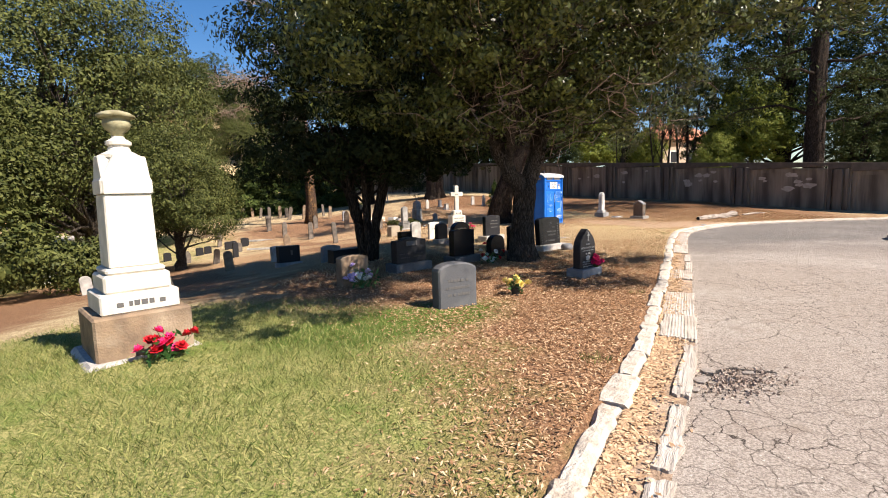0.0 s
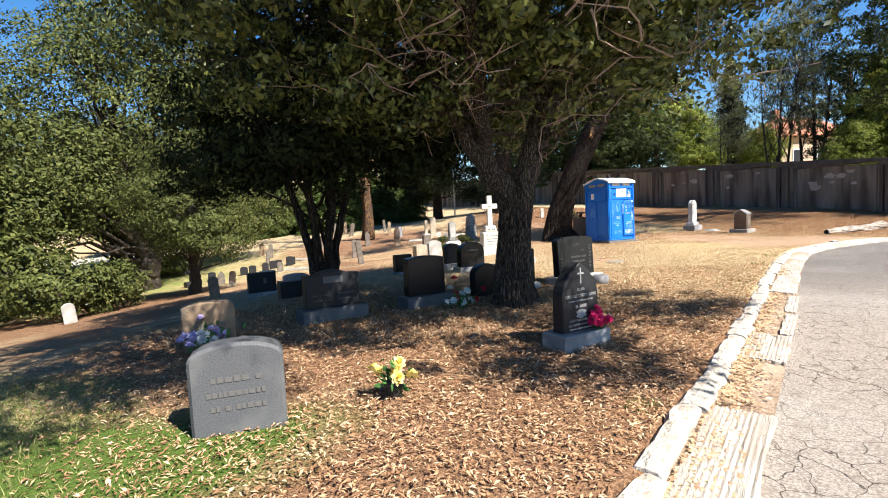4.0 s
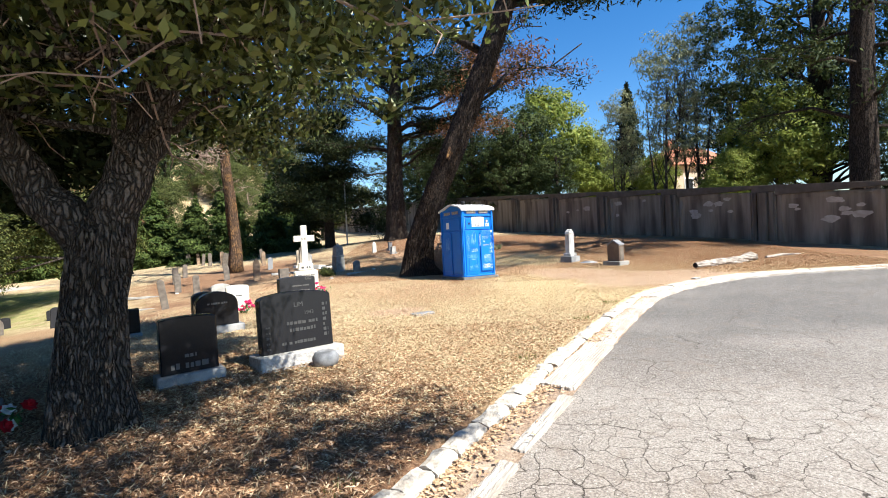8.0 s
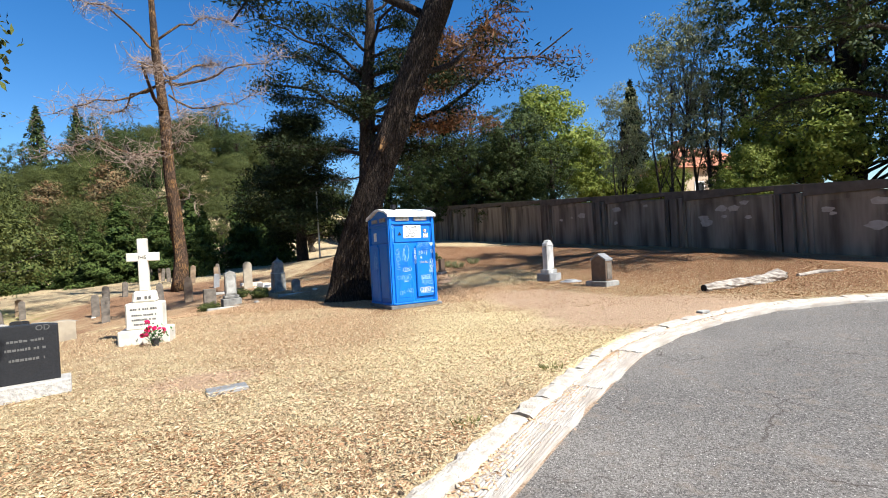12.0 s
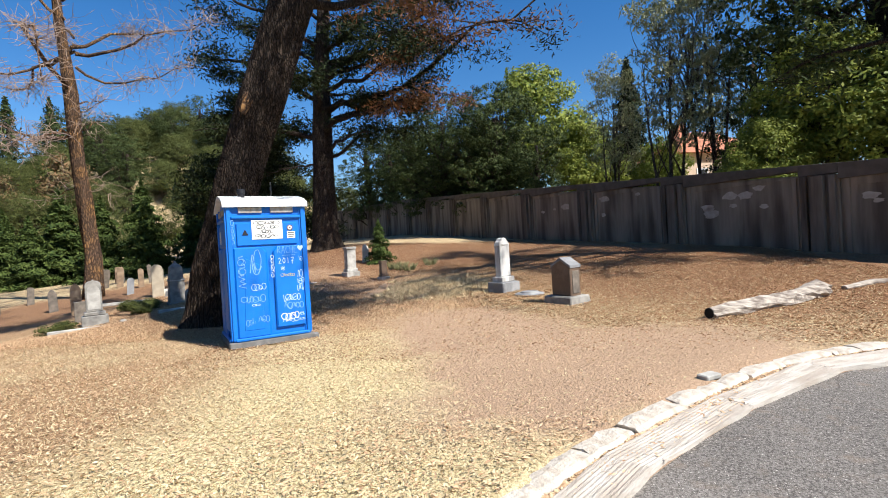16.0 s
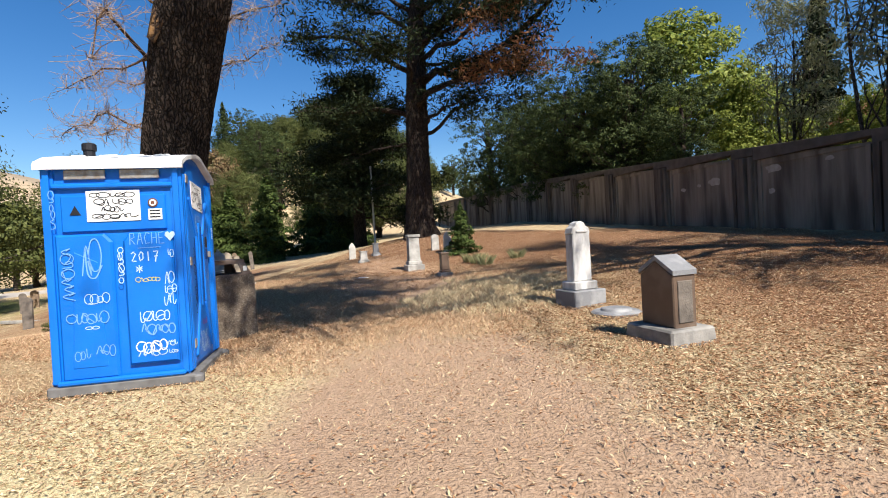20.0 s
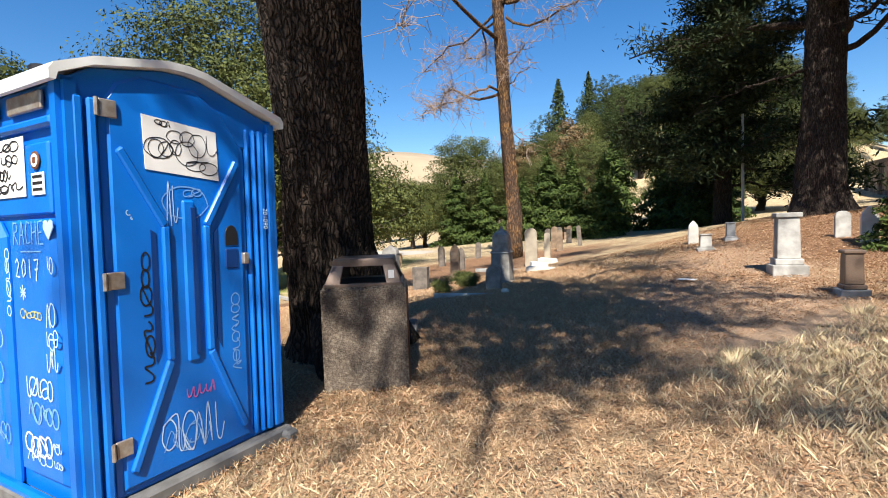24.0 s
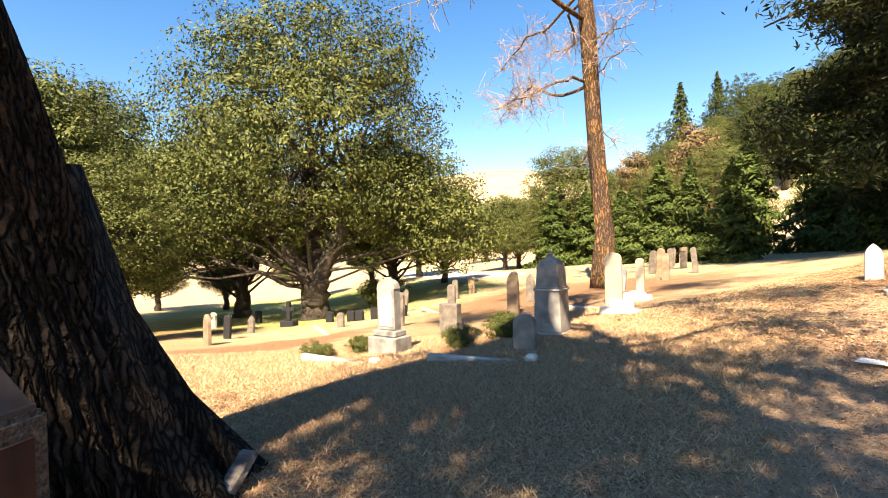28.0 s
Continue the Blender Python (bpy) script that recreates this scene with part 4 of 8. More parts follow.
def words(parent, text, x, z, size, y, material, bold=0.0):
    c = bpy.data.curves.new("inscription", "FONT")
    c.body, c.size, c.align_x, c.extrude, c.offset = text, size, "CENTER", 0.002, bold
    tmp = bpy.data.objects.new("inscription", c)
    scene.collection.objects.link(tmp)
    me = bpy.data.meshes.new_from_object(tmp.evaluated_get(bpy.context.evaluated_depsgraph_get()))
    bpy.data.objects.remove(tmp)
    me.materials.clear()
    me.materials.append(material)
    o = tagged(new("inscription", me), kind="stuff")
    o.parent = parent
    o.matrix_local = pose(x, y, z, 90, 0, 0)
    return o


def headstone(x, y, w, h, d, shape, material, label, base=None, base_mat=None, turn=ROW, tilt=(0, 0), group="gravestones", rise=0.12, name="gravestone", text=None, letter=None, shoulder=0.0, bevel=0.01):
    """A headstone standing with its front's middle at (x, y); base: (width, depth, height)."""
    a = radians(turn)
    bd = base[1] if base else d
    cx, cy = x - math.sin(a) * bd / 2 * 1.0, y + math.cos(a) * bd / 2
    e = thing(name, cx, cy, turn, None, label, "gravestone", group, tilt)
    z = -0.06
    if base:
        part("base", box(base[0], base[1], base[2] + 0.06, 0, 0, z, 0.012), base_mat or material, e)
        z = base[2]
    else:
        h = h + 0.06
    if shape == "arch":
        o = arch(w, h, rise, 9, shoulder)
    elif shape == "gothic":
        o = gothic(w, h, rise)
    elif shape == "gable":
        o = [(-w / 2, 0), (w / 2, 0), (w / 2, h - rise), (0, h), (-w / 2, h - rise)]
    else:
        o = [(-w / 2, 0), (w / 2, 0), (w / 2, h), (-w / 2, h)]
    part("tablet", slab(o, d, -d / 2, z, bevel), material, e)
    if text:
        lines_of_text(e, [(tx, z + tz, tw, th) for tx, tz, tw, th in text], -d / 2 - 0.003, letter or LETTER_DIM)
    return e, z, -d / 2


def flowers(x, y, z, petal, n, r, label, leafy=True, seed=1, pot=False, size=0.05, second=None):
    """A bunch of cloth flowers, each bloom a part."""
    rng = np.random.default_rng(seed)
    e = thing("flower_bunch", x, y, rng.uniform(0, 360), z, label, "flowers")
    if pot:
        part("vase", lathe([(0.05, 0), (0.06, 0.05), (0.075, 0.12), (0.07, 0.125)], 14), PLASTIC_POT, e)
    base = 0.12 if pot else 0.02
    for k in range(n):
        p = rng.normal(size=3) * r
        p[2] = base + abs(p[2]) * 1.1 + 0.05
        b = bmesh.new()
        for ring, count, rad, tip in ((0, 5, 0.35, 0.9), (1, 6, 0.75, 0.55), (2, 7, 1.0, 0.2)):
            for q in range(count):
                an = 2 * math.pi * (q + 0.5 * ring) / count
                c, s_ = math.cos(an), math.sin(an)
                wv = size * 0.42
                o1 = Vector((c * size * 0.1, s_ * size * 0.1, 0))
                o2 = Vector((c * size * rad, s_ * size * rad, size * tip))
                side = Vector((-s_, c, 0)) * wv
                mid = (o1 + o2) / 2
                b.faces.new([b.verts.new(v) for v in (o1, mid + side, o2, mid - side)])
        o = part("bloom", b, second if second and k % 3 == 0 else petal, e)
        o.matrix_local = pose(*p, rng.normal() * 30, rng.normal() * 30, rng.uniform(0, 360))
        V, Fc = tube_mesh([[((0, 0, 0.0), 0.004), (tuple(p), 0.003)]], 4)
        add_mesh("stem", V, Fc, STEM, e)
    if leafy:
        lv, _ = leaf_mesh(rng.normal(size=(n * 5, 3)) * r * 0.9 + np.array([0, 0, base + r * 0.5]), np.full(n * 5, size * 1.4), rng)
        fast_quads("leaves", lv, STEM, e)
    return e


def build_graves():
    # grey granite stone at the edge of the green patch
    e, z, f = headstone(0.17, 6.01, 0.56, 0.58, 0.20, "arch", GRANITE_MID, "grey granite gravestone with a rough arched top", rise=0.10,
                        text=[(0, 0.40, 0.30, 0.040), (0, 0.31, 0.36, 0.035), (0, 0.22, 0.32, 0.035)], bevel=0.02, turn=30)
    headstone(-1.47, 7.92, 0.52, 0.50, 0.18, "arch", SANDSTONE, "low brown stone grave marker with a bowed top", rise=0.05, text=[(0, 0.3, 0.3, 0.03)])
    e, z, f = headstone(-0.56, 9.17, 0.72, 0.48, 0.18, "arch", GRANITE_DARK, "dark granite headstone with a pale name plate on a grey base", (0.88, 0.36, 0.18), GRANITE_MID, rise=0.05, shoulder=0.16,
                        text=[(-0.18, 0.16, 0.2, 0.025), (0.16, 0.16, 0.2, 0.025), (-0.16, 0.09, 0.2, 0.025), (0.16, 0.09, 0.2, 0.025)], letter=LETTER_FAINT)
    part("name_plate", box(0.26, 0.012, 0.09, 0, f - 0.004, z + 0.32, 0.003), LETTER_DIM, e, "pale carved name plate")
    headstone(0.50, 10.04, 0.60, 0.56, 0.16, "arch", POLISHED, "black granite headstone on a grey base, in tree shade", (0.76, 0.36, 0.17), GRANITE_MID, rise=0.04)
    # pointed black stone by the road
    e, z, f = headstone(2.47, 7.99, 0.47, 0.65, 0.14, "gothic", GRANITE_DARK, "pointed black granite headstone with white lettering on a grey base", (0.60, 0.32, 0.15), GRANITE, rise=0.36, name="pointed_gravestone",
                        text=[(0, 0.285, 0.33, 0.016), (0, 0.225, 0.14, 0.03), (0, 0.02, 0.3, 0.016)], letter=LETTER)
    words(e, "ELDER", 0, z + 0.385, 0.036, f - 0.002, LETTER)
    words(e, "GEORGE DIXON JUNG", 0, z + 0.325, 0.040, f - 0.002, LETTER)
    words(e, "LOVE ONE ANOTHER", 0, z + 0.095, 0.032, f - 0.002, LETTER)
    words(e, "AS I HAVE LOVED YOU", 0, z + 0.055, 0.032, f - 0.002, LETTER)
    b = box(0.014, 0.004, 0.15, 0, f - 0.003, z + 0.45, 0)
    box(0.08, 0.004, 0.014, 0, f - 0.003, z + 0.54, 0, b)
    part("carved_cross", b, LETTER, e)
    part("carved_ornament", slab([(0.08 * math.cos(k * math.pi / 6) * (1 if k % 2 else 0.6), 0.045 * math.sin(k * math.pi / 6)) for k in range(12)], 0.003, f - 0.004, z + 0.165, 0), LETTER, e)
    headstone(1.22, 10.85, 0.46, 0.52, 0.16, "arch", POLISHED, "low round-topped black gravestone", rise=0.18)
    e, z, f = headstone(1.80, 11.33, 0.54, 0.58, 0.12, "arch", POLISHED, "dark blue-black headstone with carved letters along its foot", (0.64, 0.28, 0.11), GRANITE, rise=0.03, text=[(0, 0.16, 0.10, 0.04), (0, 0.05, 0.36, 0.06)], letter=LETTER_DIM)
    # broad slab with the concave top
    e, z, f = headstone(2.76, 11.92, 0.84, 0.68, 0.15, "arch", POLISHED, "broad polished black headstone with engraved names on a white base", (0.98, 0.42, 0.15), ROUGH_STONE, rise=0.07,
                        tilt=(-3, 0), text=[(0.05, 0.30, 0.36, 0.04), (0.05, 0.22, 0.3, 0.04), (0, 0.08, 0.4, 0.035)], letter=LETTER_FAINT)
    words(e, "LIM", 0.02, z + 0.5, 0.075, f - 0.002, LETTER_FAINT)
    words(e, "1943", 0.14, z + 0.40, 0.06, f - 0.002, LETTER_FAINT)
    lines_of_text(e, [(0.33, z + 0.12 + 0.06 * k, 0.045, 0.04) for k in range(7)] + [(-0.35, z + 0.05 + 0.06 * k, 0.04, 0.025) for k in range(5)], f - 0.003, LETTER_FAINT)
    headstone(0.60, 14.1, 0.64, 0.55, 0.18, "arch", POLISHED, "round-headed black headstone on a low base", (0.78, 0.34, 0.12), GRANITE, rise=0.2, text=[(0, 0.35, 0.3, 0.03)])
    headstone(0.02, 14.75, 0.40, 0.48, 0.16, "arch", GRANITE_DARK, "small grey gravestone with an arched top", (0.5, 0.28, 0.14), ROUGH_STONE, rise=0.1)
    headstone(-1.05, 14.2, 0.42, 0.40, 0.18, "flat", POLISHED, "small square black gravestone", (0.46, 0.3, 0.06), GRANITE)
    e, z, f = headstone(1.62, 15.0, 0.66, 0.62, 0.14, "arch", GRANITE_DARK, "dark granite headstone with engraved names on a rough white base", (0.84, 0.36, 0.17), ROUGH_STONE, rise=0.03,
                        text=[(0.05, 0.44, 0.3, 0.03), (0.05, 0.35, 0.34, 0.03), (0.05, 0.24, 0.28, 0.03)])
    words(e, "OD", 0.2, z + 0.55, 0.08, f - 0.002, LETTER_DIM)
    headstone(-0.30, 16.55, 0.46, 0.58, 0.10, "arch", MARBLE, "white marble tablet with pink flowers at its foot", rise=0.05, text=[(0, 0.4, 0.2, 0.03)])
    headstone(-0.95, 17.1, 0.42, 0.60, 0.12, "arch", MARBLE_OLD, "weathered grey marble tablet", rise=0.1)
    # marble cross
    a = radians(24)
    e = thing("cross_monument", 0.62 - math.sin(a) * 0.25, 18.2 + math.cos(a) * 0.25, 24, None, "white marble cross on a stepped inscribed pedestal", "gravestone", "gravestones")
    part("base", box(0.78, 0.56, 0.30, 0, 0, -0.06, 0.02), MARBLE, e, "rough white marble base")
    part("pedestal", box(0.56, 0.40, 0.46, 0, 0, 0.24, 0.025), MARBLE, e)
    part("plinth", box(0.38, 0.28, 0.20, 0, 0, 0.70, 0.03, top=0.86), MARBLE, e)
    b = box(0.15, 0.13, 0.92, 0, 0, 0.90, 0.01)
    box(0.50, 0.128, 0.15, 0, 0, 1.42, 0.01, b)
    part("cross", b, MARBLE, e)
    lines_of_text(e, [(0, 0.58, 0.4, 0.035), (0, 0.48, 0.36, 0.03), (0, 0.40, 0.36, 0.03), (0, 0.32, 0.3, 0.03)], -0.203, LETTER_DIM)
    lines_of_text(e, [(0, 0.76, 0.2, 0.06)], -0.142, LETTER_DIM)
    words(e, "IHS", 0, 1.46, 0.09, -0.068, LETTER_DIM)
    flowers(1.0, 17.95, None, PETAL_PINK, 14, 0.10, "bright pink artificial flowers in a dark pot at the cross", pot=True, seed=4)
    flowers(-0.05, 16.35, None, PETAL_PINK, 12, 0.09, "deep pink artificial flowers before the white tablet", seed=5)
    flowers(2.57, 8.12, 0.10, PETAL_PINK, 48, 0.056, "bright pink artificial flowers leaning on the pointed headstone", leafy=False, seed=6, size=0.046)
    flowers(-1.32, 7.72, None, PETAL_LILAC, 20, 0.12, "lilac and white artificial flowers before the brown stone", seed=7, second=PETAL_WHITE, size=0.06)
    flowers(0.92, 10.05, None, PETAL_WHITE, 14, 0.12, "white and red artificial flowers with leaves", seed=8, second=PETAL_RED, size=0.06)
    flowers(0.98, 6.66, None, PETAL_YELLOW, 8, 0.07, "pale yellow artificial flowers in a black pot", seed=9, pot=True, size=0.06)
    flowers(-2.55, 4.35, None, PETAL_RED, 20, 0.10, "red and pink artificial flowers at the monument's foot", seed=10, second=PETAL_PINK, size=0.065)
    # grey vase before the broad slab
    e = thing("vase", 3.02, 11.84, 0, None, "squat grey stone flower vase", "vase")
    part("body", lathe([(0.06, 0), (0.13, 0.03), (0.15, 0.1), (0.12, 0.16), (0.08, 0.18), (0.07, 0.17)], 20), GRANITE, e, soft=True)


build_graves()


def build_obelisk():
    e = thing("obelisk_monument", -3.12, 4.78, 44, None, "tall white marble monument with a mossy urn on top", "gravestone")
    part("foundation", box(1.0, 1.0, 0.14, 0, 0, -0.1, 0.04), ROUGH_STONE, e, "crumbling rough footing")
    part("block", box(0.82, 0.82, 0.46, 0, 0, -0.02, 0.02), SANDSTONE, e, "brown-stained stone block")
    part("step", box(0.66, 0.66, 0.19, 0, 0, 0.44, 0.015), MARBLE, e)
    part("step", box(0.56, 0.56, 0.17, 0, 0, 0.63, 0.02), MARBLE, e)
    part("moulding", box(0.50, 0.50, 0.06, 0, 0, 0.80, 0.02), MARBLE, e)
    part("shaft", box(0.42, 0.42, 0.70, 0, 0, 0.86, 0.012, top=0.93), MARBLE, e)
    b = bmesh.new()
    for t in (0, 90):
        g = slab([(-0.215, 0), (0.215, 0), (0.215, 0.12), (0.09, 0.36), (-0.09, 0.36), (-0.215, 0.12)], 0.40, -0.20, 1.56, 0.01)
        bmesh.ops.rotate(g, verts=g.verts, cent=(0, 0, 0), matrix=Matrix.Rotation(radians(t), 3, "Z"))
        me = bpy.data.meshes.new("tmp")
        g.to_mesh(me)
        g.free()
        b.from_mesh(me)
        bpy.data.meshes.remove(me)
    part("gabled_head", b, MARBLE, e)
    part("neck", lathe([(0.17, 0), (0.17, 0.03), (0.10, 0.07), (0.085, 0.12), (0.11, 0.13), (0.11, 0.16), (0.06, 0.19), (0.04, 0.24)], 20, 0, 0, 1.90), MARBLE, e)
    part("urn", lathe([(0.05, 0), (0.06, 0.045), (0.10, 0.075), (0.12, 0.12), (0.115, 0.155), (0.10, 0.17), (0.15, 0.185), (0.165, 0.205), (0.12, 0.235), (0.05, 0.255), (0.02, 0.26)], 24, 0, 0, 2.10), URN_STONE, e, "moss-stained urn", soft=True)
    lines_of_text(e, [(0, 0.51, 0.4, 0.05), ], -0.333, LETTER_DIM)


build_obelisk()


# ---- the portable toilet ----
def stroke_strip(pts, thick, verts, faces):
    """Adds a flat ribbon along a line of (x, z) points."""
    pts = np.asarray(pts, float)
    tan = np.gradient(pts, axis=0)
    tan /= np.linalg.norm(tan, axis=1)[:, None] + 1e-9
    nor = np.stack([-tan[:, 1], tan[:, 0]], 1) * thick / 2
    o, n = len(verts), len(pts)
    verts += [(q[0], 0, q[1]) for q in pts + nor] + [(q[0], 0, q[1]) for q in pts - nor]
    faces += [(o + k, o + k + 1, o + n + k + 1, o + n + k) for k in range(n - 1)]


def scrawl(parent, x0, z0, w, h, loops, material, seed, thick=0.006, m=None, label="", turn=0.55):
    """Unreadable spray or marker writing: a running line of loops and hooks, flat on a face, in that face's own x and z."""
    rng = np.random.default_rng(seed)
    verts, faces = [], []
    cell = w / loops
    knots = []
    for k in range(loops):
        cx, cz = x0 + cell * (k + 0.5), z0 + h * (0.5 + rng.uniform(-0.12, 0.12))
        rx, rz = cell * rng.uniform(0.45, 0.8), h * rng.uniform(0.3, 0.5)
        kind = rng.random()
        if kind < turn:                      # a closed loop
            a0 = rng.uniform(0, 2 * math.pi)
            knots += [(cx + rx * math.cos(a0 + q * 1.05), cz + rz * math.sin(a0 + q * 1.05)) for q in range(7)]
        elif kind < turn + 0.25:             # a pointed stroke
            knots += [(cx - rx, cz - rz), (cx - rx * 0.1, cz + rz), (cx + rx * 0.6, cz - rz), (cx + rx * 0.1, cz)]
        else:                                # a hook
            knots += [(cx - rx * 0.3, cz + rz), (cx - rx * 0.2, cz - rz * 0.7), (cx + rx * 0.4, cz - rz), (cx + rx, cz - rz * 0.2)]
        if rng.random() < 0.35 and len(knots) > 3:
            stroke_strip(spline(knots, 6), thick, verts, faces)
            knots = []
    if len(knots) > 3:
        stroke_strip(spline(knots, 6), thick, verts, faces)
    o = add_mesh("graffiti", verts, faces, material, parent, label)
    if m is not None:
        o.matrix_local = m
    return o


# hand-drawn letters as strokes in a unit box
HAND = {"R": [[(0, 0), (0.05, 1)], [(0, 0.95), (0.6, 0.95), (0.65, 0.6), (0.1, 0.5), (0.75, 0)]], "A": [[(0, 0), (0.35, 1), (0.5, 0.95), (0.75, 0)], [(0.1, 0.4), (0.7, 0.42)]],
        "C": [[(0.8, 0.9), (0.3, 1), (0.02, 0.55), (0.2, 0.05), (0.8, 0.1)]], "H": [[(0.05, 1), (0.02, 0)], [(0.7, 1), (0.72, 0)], [(0.05, 0.5), (0.7, 0.55)]],
        "E": [[(0.75, 1), (0.05, 0.95), (0.02, 0.02), (0.8, 0.02)], [(0.05, 0.5), (0.6, 0.52)]], "2": [[(0, 0.8), (0.3, 1), (0.6, 0.75), (0.05, 0.05), (0.7, 0.02)]],
        "0": [[(0.35, 1), (0.02, 0.6), (0.2, 0.03), (0.6, 0.25), (0.62, 0.8), (0.35, 1)]], "1": [[(0.3, 1), (0.32, 0)]], "7": [[(0, 0.95), (0.7, 1), (0.4, 0.4), (0.25, -0.15)], [(0.1, 0.45), (0.65, 0.5)]],
        "*": [[(0, 0.2), (0.7, 0.8)], [(0, 0.8), (0.7, 0.2)], [(0.35, 0), (0.35, 1)], [(0, 0.5), (0.7, 0.5)]], "_": [[(0, 0), (1.0, 0.05)]]}


def hand_words(parent, text, x0, z0, w, h, material, m, thick=0.007):
    verts, faces = [], []
    cell = w / len(text)
    for k, ch in enumerate(text):
        for line in HAND[ch]:
            q = [(x0 + cell * (k + 0.95 * u), z0 + h * v) for u, v in line]
            fine = [((1 - f) * a[0] + f * c[0], (1 - f) * a[1] + f * c[1]) for a, c in zip(q, q[1:]) for f in (0.0, 0.5)] + [q[-1]]
            stroke_strip(fine, thick, verts, faces)
    o = add_mesh("graffiti", verts, faces, material, parent)
    o.matrix_local = m
    return o


def build_toilet():
    e = thing("portable_toilet", 4.545, 21.89, 35.0, -0.02, "blue plastic portable toilet with white roof, covered in graffiti", "portable toilet", tilt=(-0.8, 0.4))
    W, D, H = 1.16, 1.22, 2.14   # across the door's normal, along the door, to the eaves
    IN = 0.02   # how deep the door stands in its jambs
    hx, hy = W / 2, D / 2
    part("skid", box(W + 0.10, D + 0.06, 0.10, 0, 0, 0.0, 0.015), SKID, e, "dark grey plastic skid base")
    for sy in (-1, 1):
        part("skid_end", box(0.14, 0.10, 0.09, hx + 0.04, sy * (hy - 0.02), 0.0, 0.02), SKID, e)
    part("body", box(W - 0.06 - IN, D - 0.06, H - 0.12, -IN / 2, 0, 0.10, 0.02), BLUE, e)
    for sx in (-1, 1):
        for sy in (-1, 1):
            part("corner_post", box(0.10, 0.10, H - 0.10, sx * (hx - 0.04), sy * (hy - 0.04), 0.10, 0.025, seg=2), BLUE, e)
    # roof: gable over the door side, pale, with ribs
    crest = [(hy + 0.05, 0.012), (hy + 0.03, 0.04), (0.10, 0.19), (0.0, 0.20), (-0.12, 0.195), (-0.48, 0.115), (-hy - 0.03, 0.045), (-hy - 0.05, 0.012)]
    under = [(-hy - 0.05, -0.03), (-hy - 0.025, -0.03), (-hy - 0.015, 0.005), (-0.48, 0.075), (-0.12, 0.155), (0.0, 0.16), (0.10, 0.15), (hy + 0.015, 0.0), (hy + 0.025, -0.03), (hy + 0.05, -0.03)]
    b = slab(crest + under, W + 0.08, -(W + 0.08) / 2, 0, 0.0)
    bmesh.ops.rotate(b, verts=b.verts, cent=(0, 0, 0), matrix=Matrix.Rotation(radians(90), 3, "Z"))
    bmesh.ops.translate(b, verts=b.verts, vec=(0, 0, H - 0.01))
    roof = part("roof", b, ROOF_WHITE, e, "grimy white gabled roof")
    b = slab([(-hy + 0.03, -0.03), (hy - 0.03, -0.03), (hy - 0.03, -0.005), (0.10, 0.146), (0.0, 0.156), (-0.12, 0.151), (-0.48, 0.071), (-hy + 0.03, -0.005)], W - 0.10, -(W - 0.10) / 2, 0, 0.0)
    bmesh.ops.rotate(b, verts=b.verts, cent=(0, 0, 0), matrix=Matrix.Rotation(radians(90), 3, "Z"))
    bmesh.ops.translate(b, verts=b.verts, vec=(-0.01, 0, H - 0.01))
    part("roof_core", b, BLUE, e)
    for k in (-0.36, -0.12, 0.12, 0.36):
        r = part("roof_rib", box(0.10, 0.56, 0.03, 0, 0, 0, 0.012), ROOF_WHITE, roof)
        r.matrix_local = pose(k, 0.36, H + 0.085, -15.5, 0, 0)
        r = part("roof_rib", box(0.10, 0.22, 0.03, 0, 0, 0, 0.012), ROOF_WHITE, roof)
        r.matrix_local = pose(k, -0.33, H + 0.122, 12.5, 0, 0)
    part("vent_pipe", lathe([(0.05, 0), (0.05, 0.10), (0.062, 0.10), (0.062, 0.16), (0.05, 0.17)], 16, -0.30, -0.30, H + 0.10), INK, e, "black vent pipe")
    # lintel and gable over the recessed door
    b = slab([(-hy + 0.10, 1.98 - H), (-0.47, 1.98 - H), (-0.43, 2.07 - H), (-0.32, 2.115 - H), (0.02, 2.115 - H), (0.26, 2.02 - H), (0.335, 1.95 - H), (hy - 0.10, 1.95 - H), (hy - 0.02, -0.003), (0.10, 0.146), (0.0, 0.156), (-0.12, 0.151), (-0.47, 0.073), (-hy + 0.02, -0.003)], IN + 0.03, 0, 0, 0.008)
    bmesh.ops.rotate(b, verts=b.verts, cent=(0, 0, 0), matrix=Matrix.Rotation(radians(90), 3, "Z"))
    bmesh.ops.translate(b, verts=b.verts, vec=(hx - 0.015, 0, H - 0.01))
    part("gable", b, BLUE, e)
    for sy in (-1, 1):
        part("jamb", box(IN + 0.02, 0.10, H - 0.14, hx - 0.03 - IN / 2, sy * (hy - 0.075), 0.12, 0.02, seg=2), BLUE, e)
    part("threshold", box(IN + 0.02, D - 0.2, 0.06, hx - 0.03 - IN / 2, 0, 0.10, 0.012), BLUE, e)

    # the sides without the door, in a frame whose x runs along the face and whose -y looks out
    def side(turn, half, width, painted):
        m = pose(0, 0, 0, 0, 0, turn) @ Matrix.Translation((0, -half, 0))

        def put(nm, bm, material, label=""):
            o = part(nm, bm, material, e, label)
            o.matrix_local = m
            return o

        for sx in (-1, 1):
            put("vent_grille", box(0.34, 0.02, 0.09, sx * 0.23, 0.012, H - 0.13, 0.006), STEEL, "grimy pale vent strip")
        put("upper_rail", box(width - 0.14, 0.05, 0.05, 0, 0.012, H - 0.22, 0.015), BLUE)
        put("sign_recess", box(width - 0.28, 0.03, 0.34, 0, 0.02, H - 0.62, 0.01), BLUE)
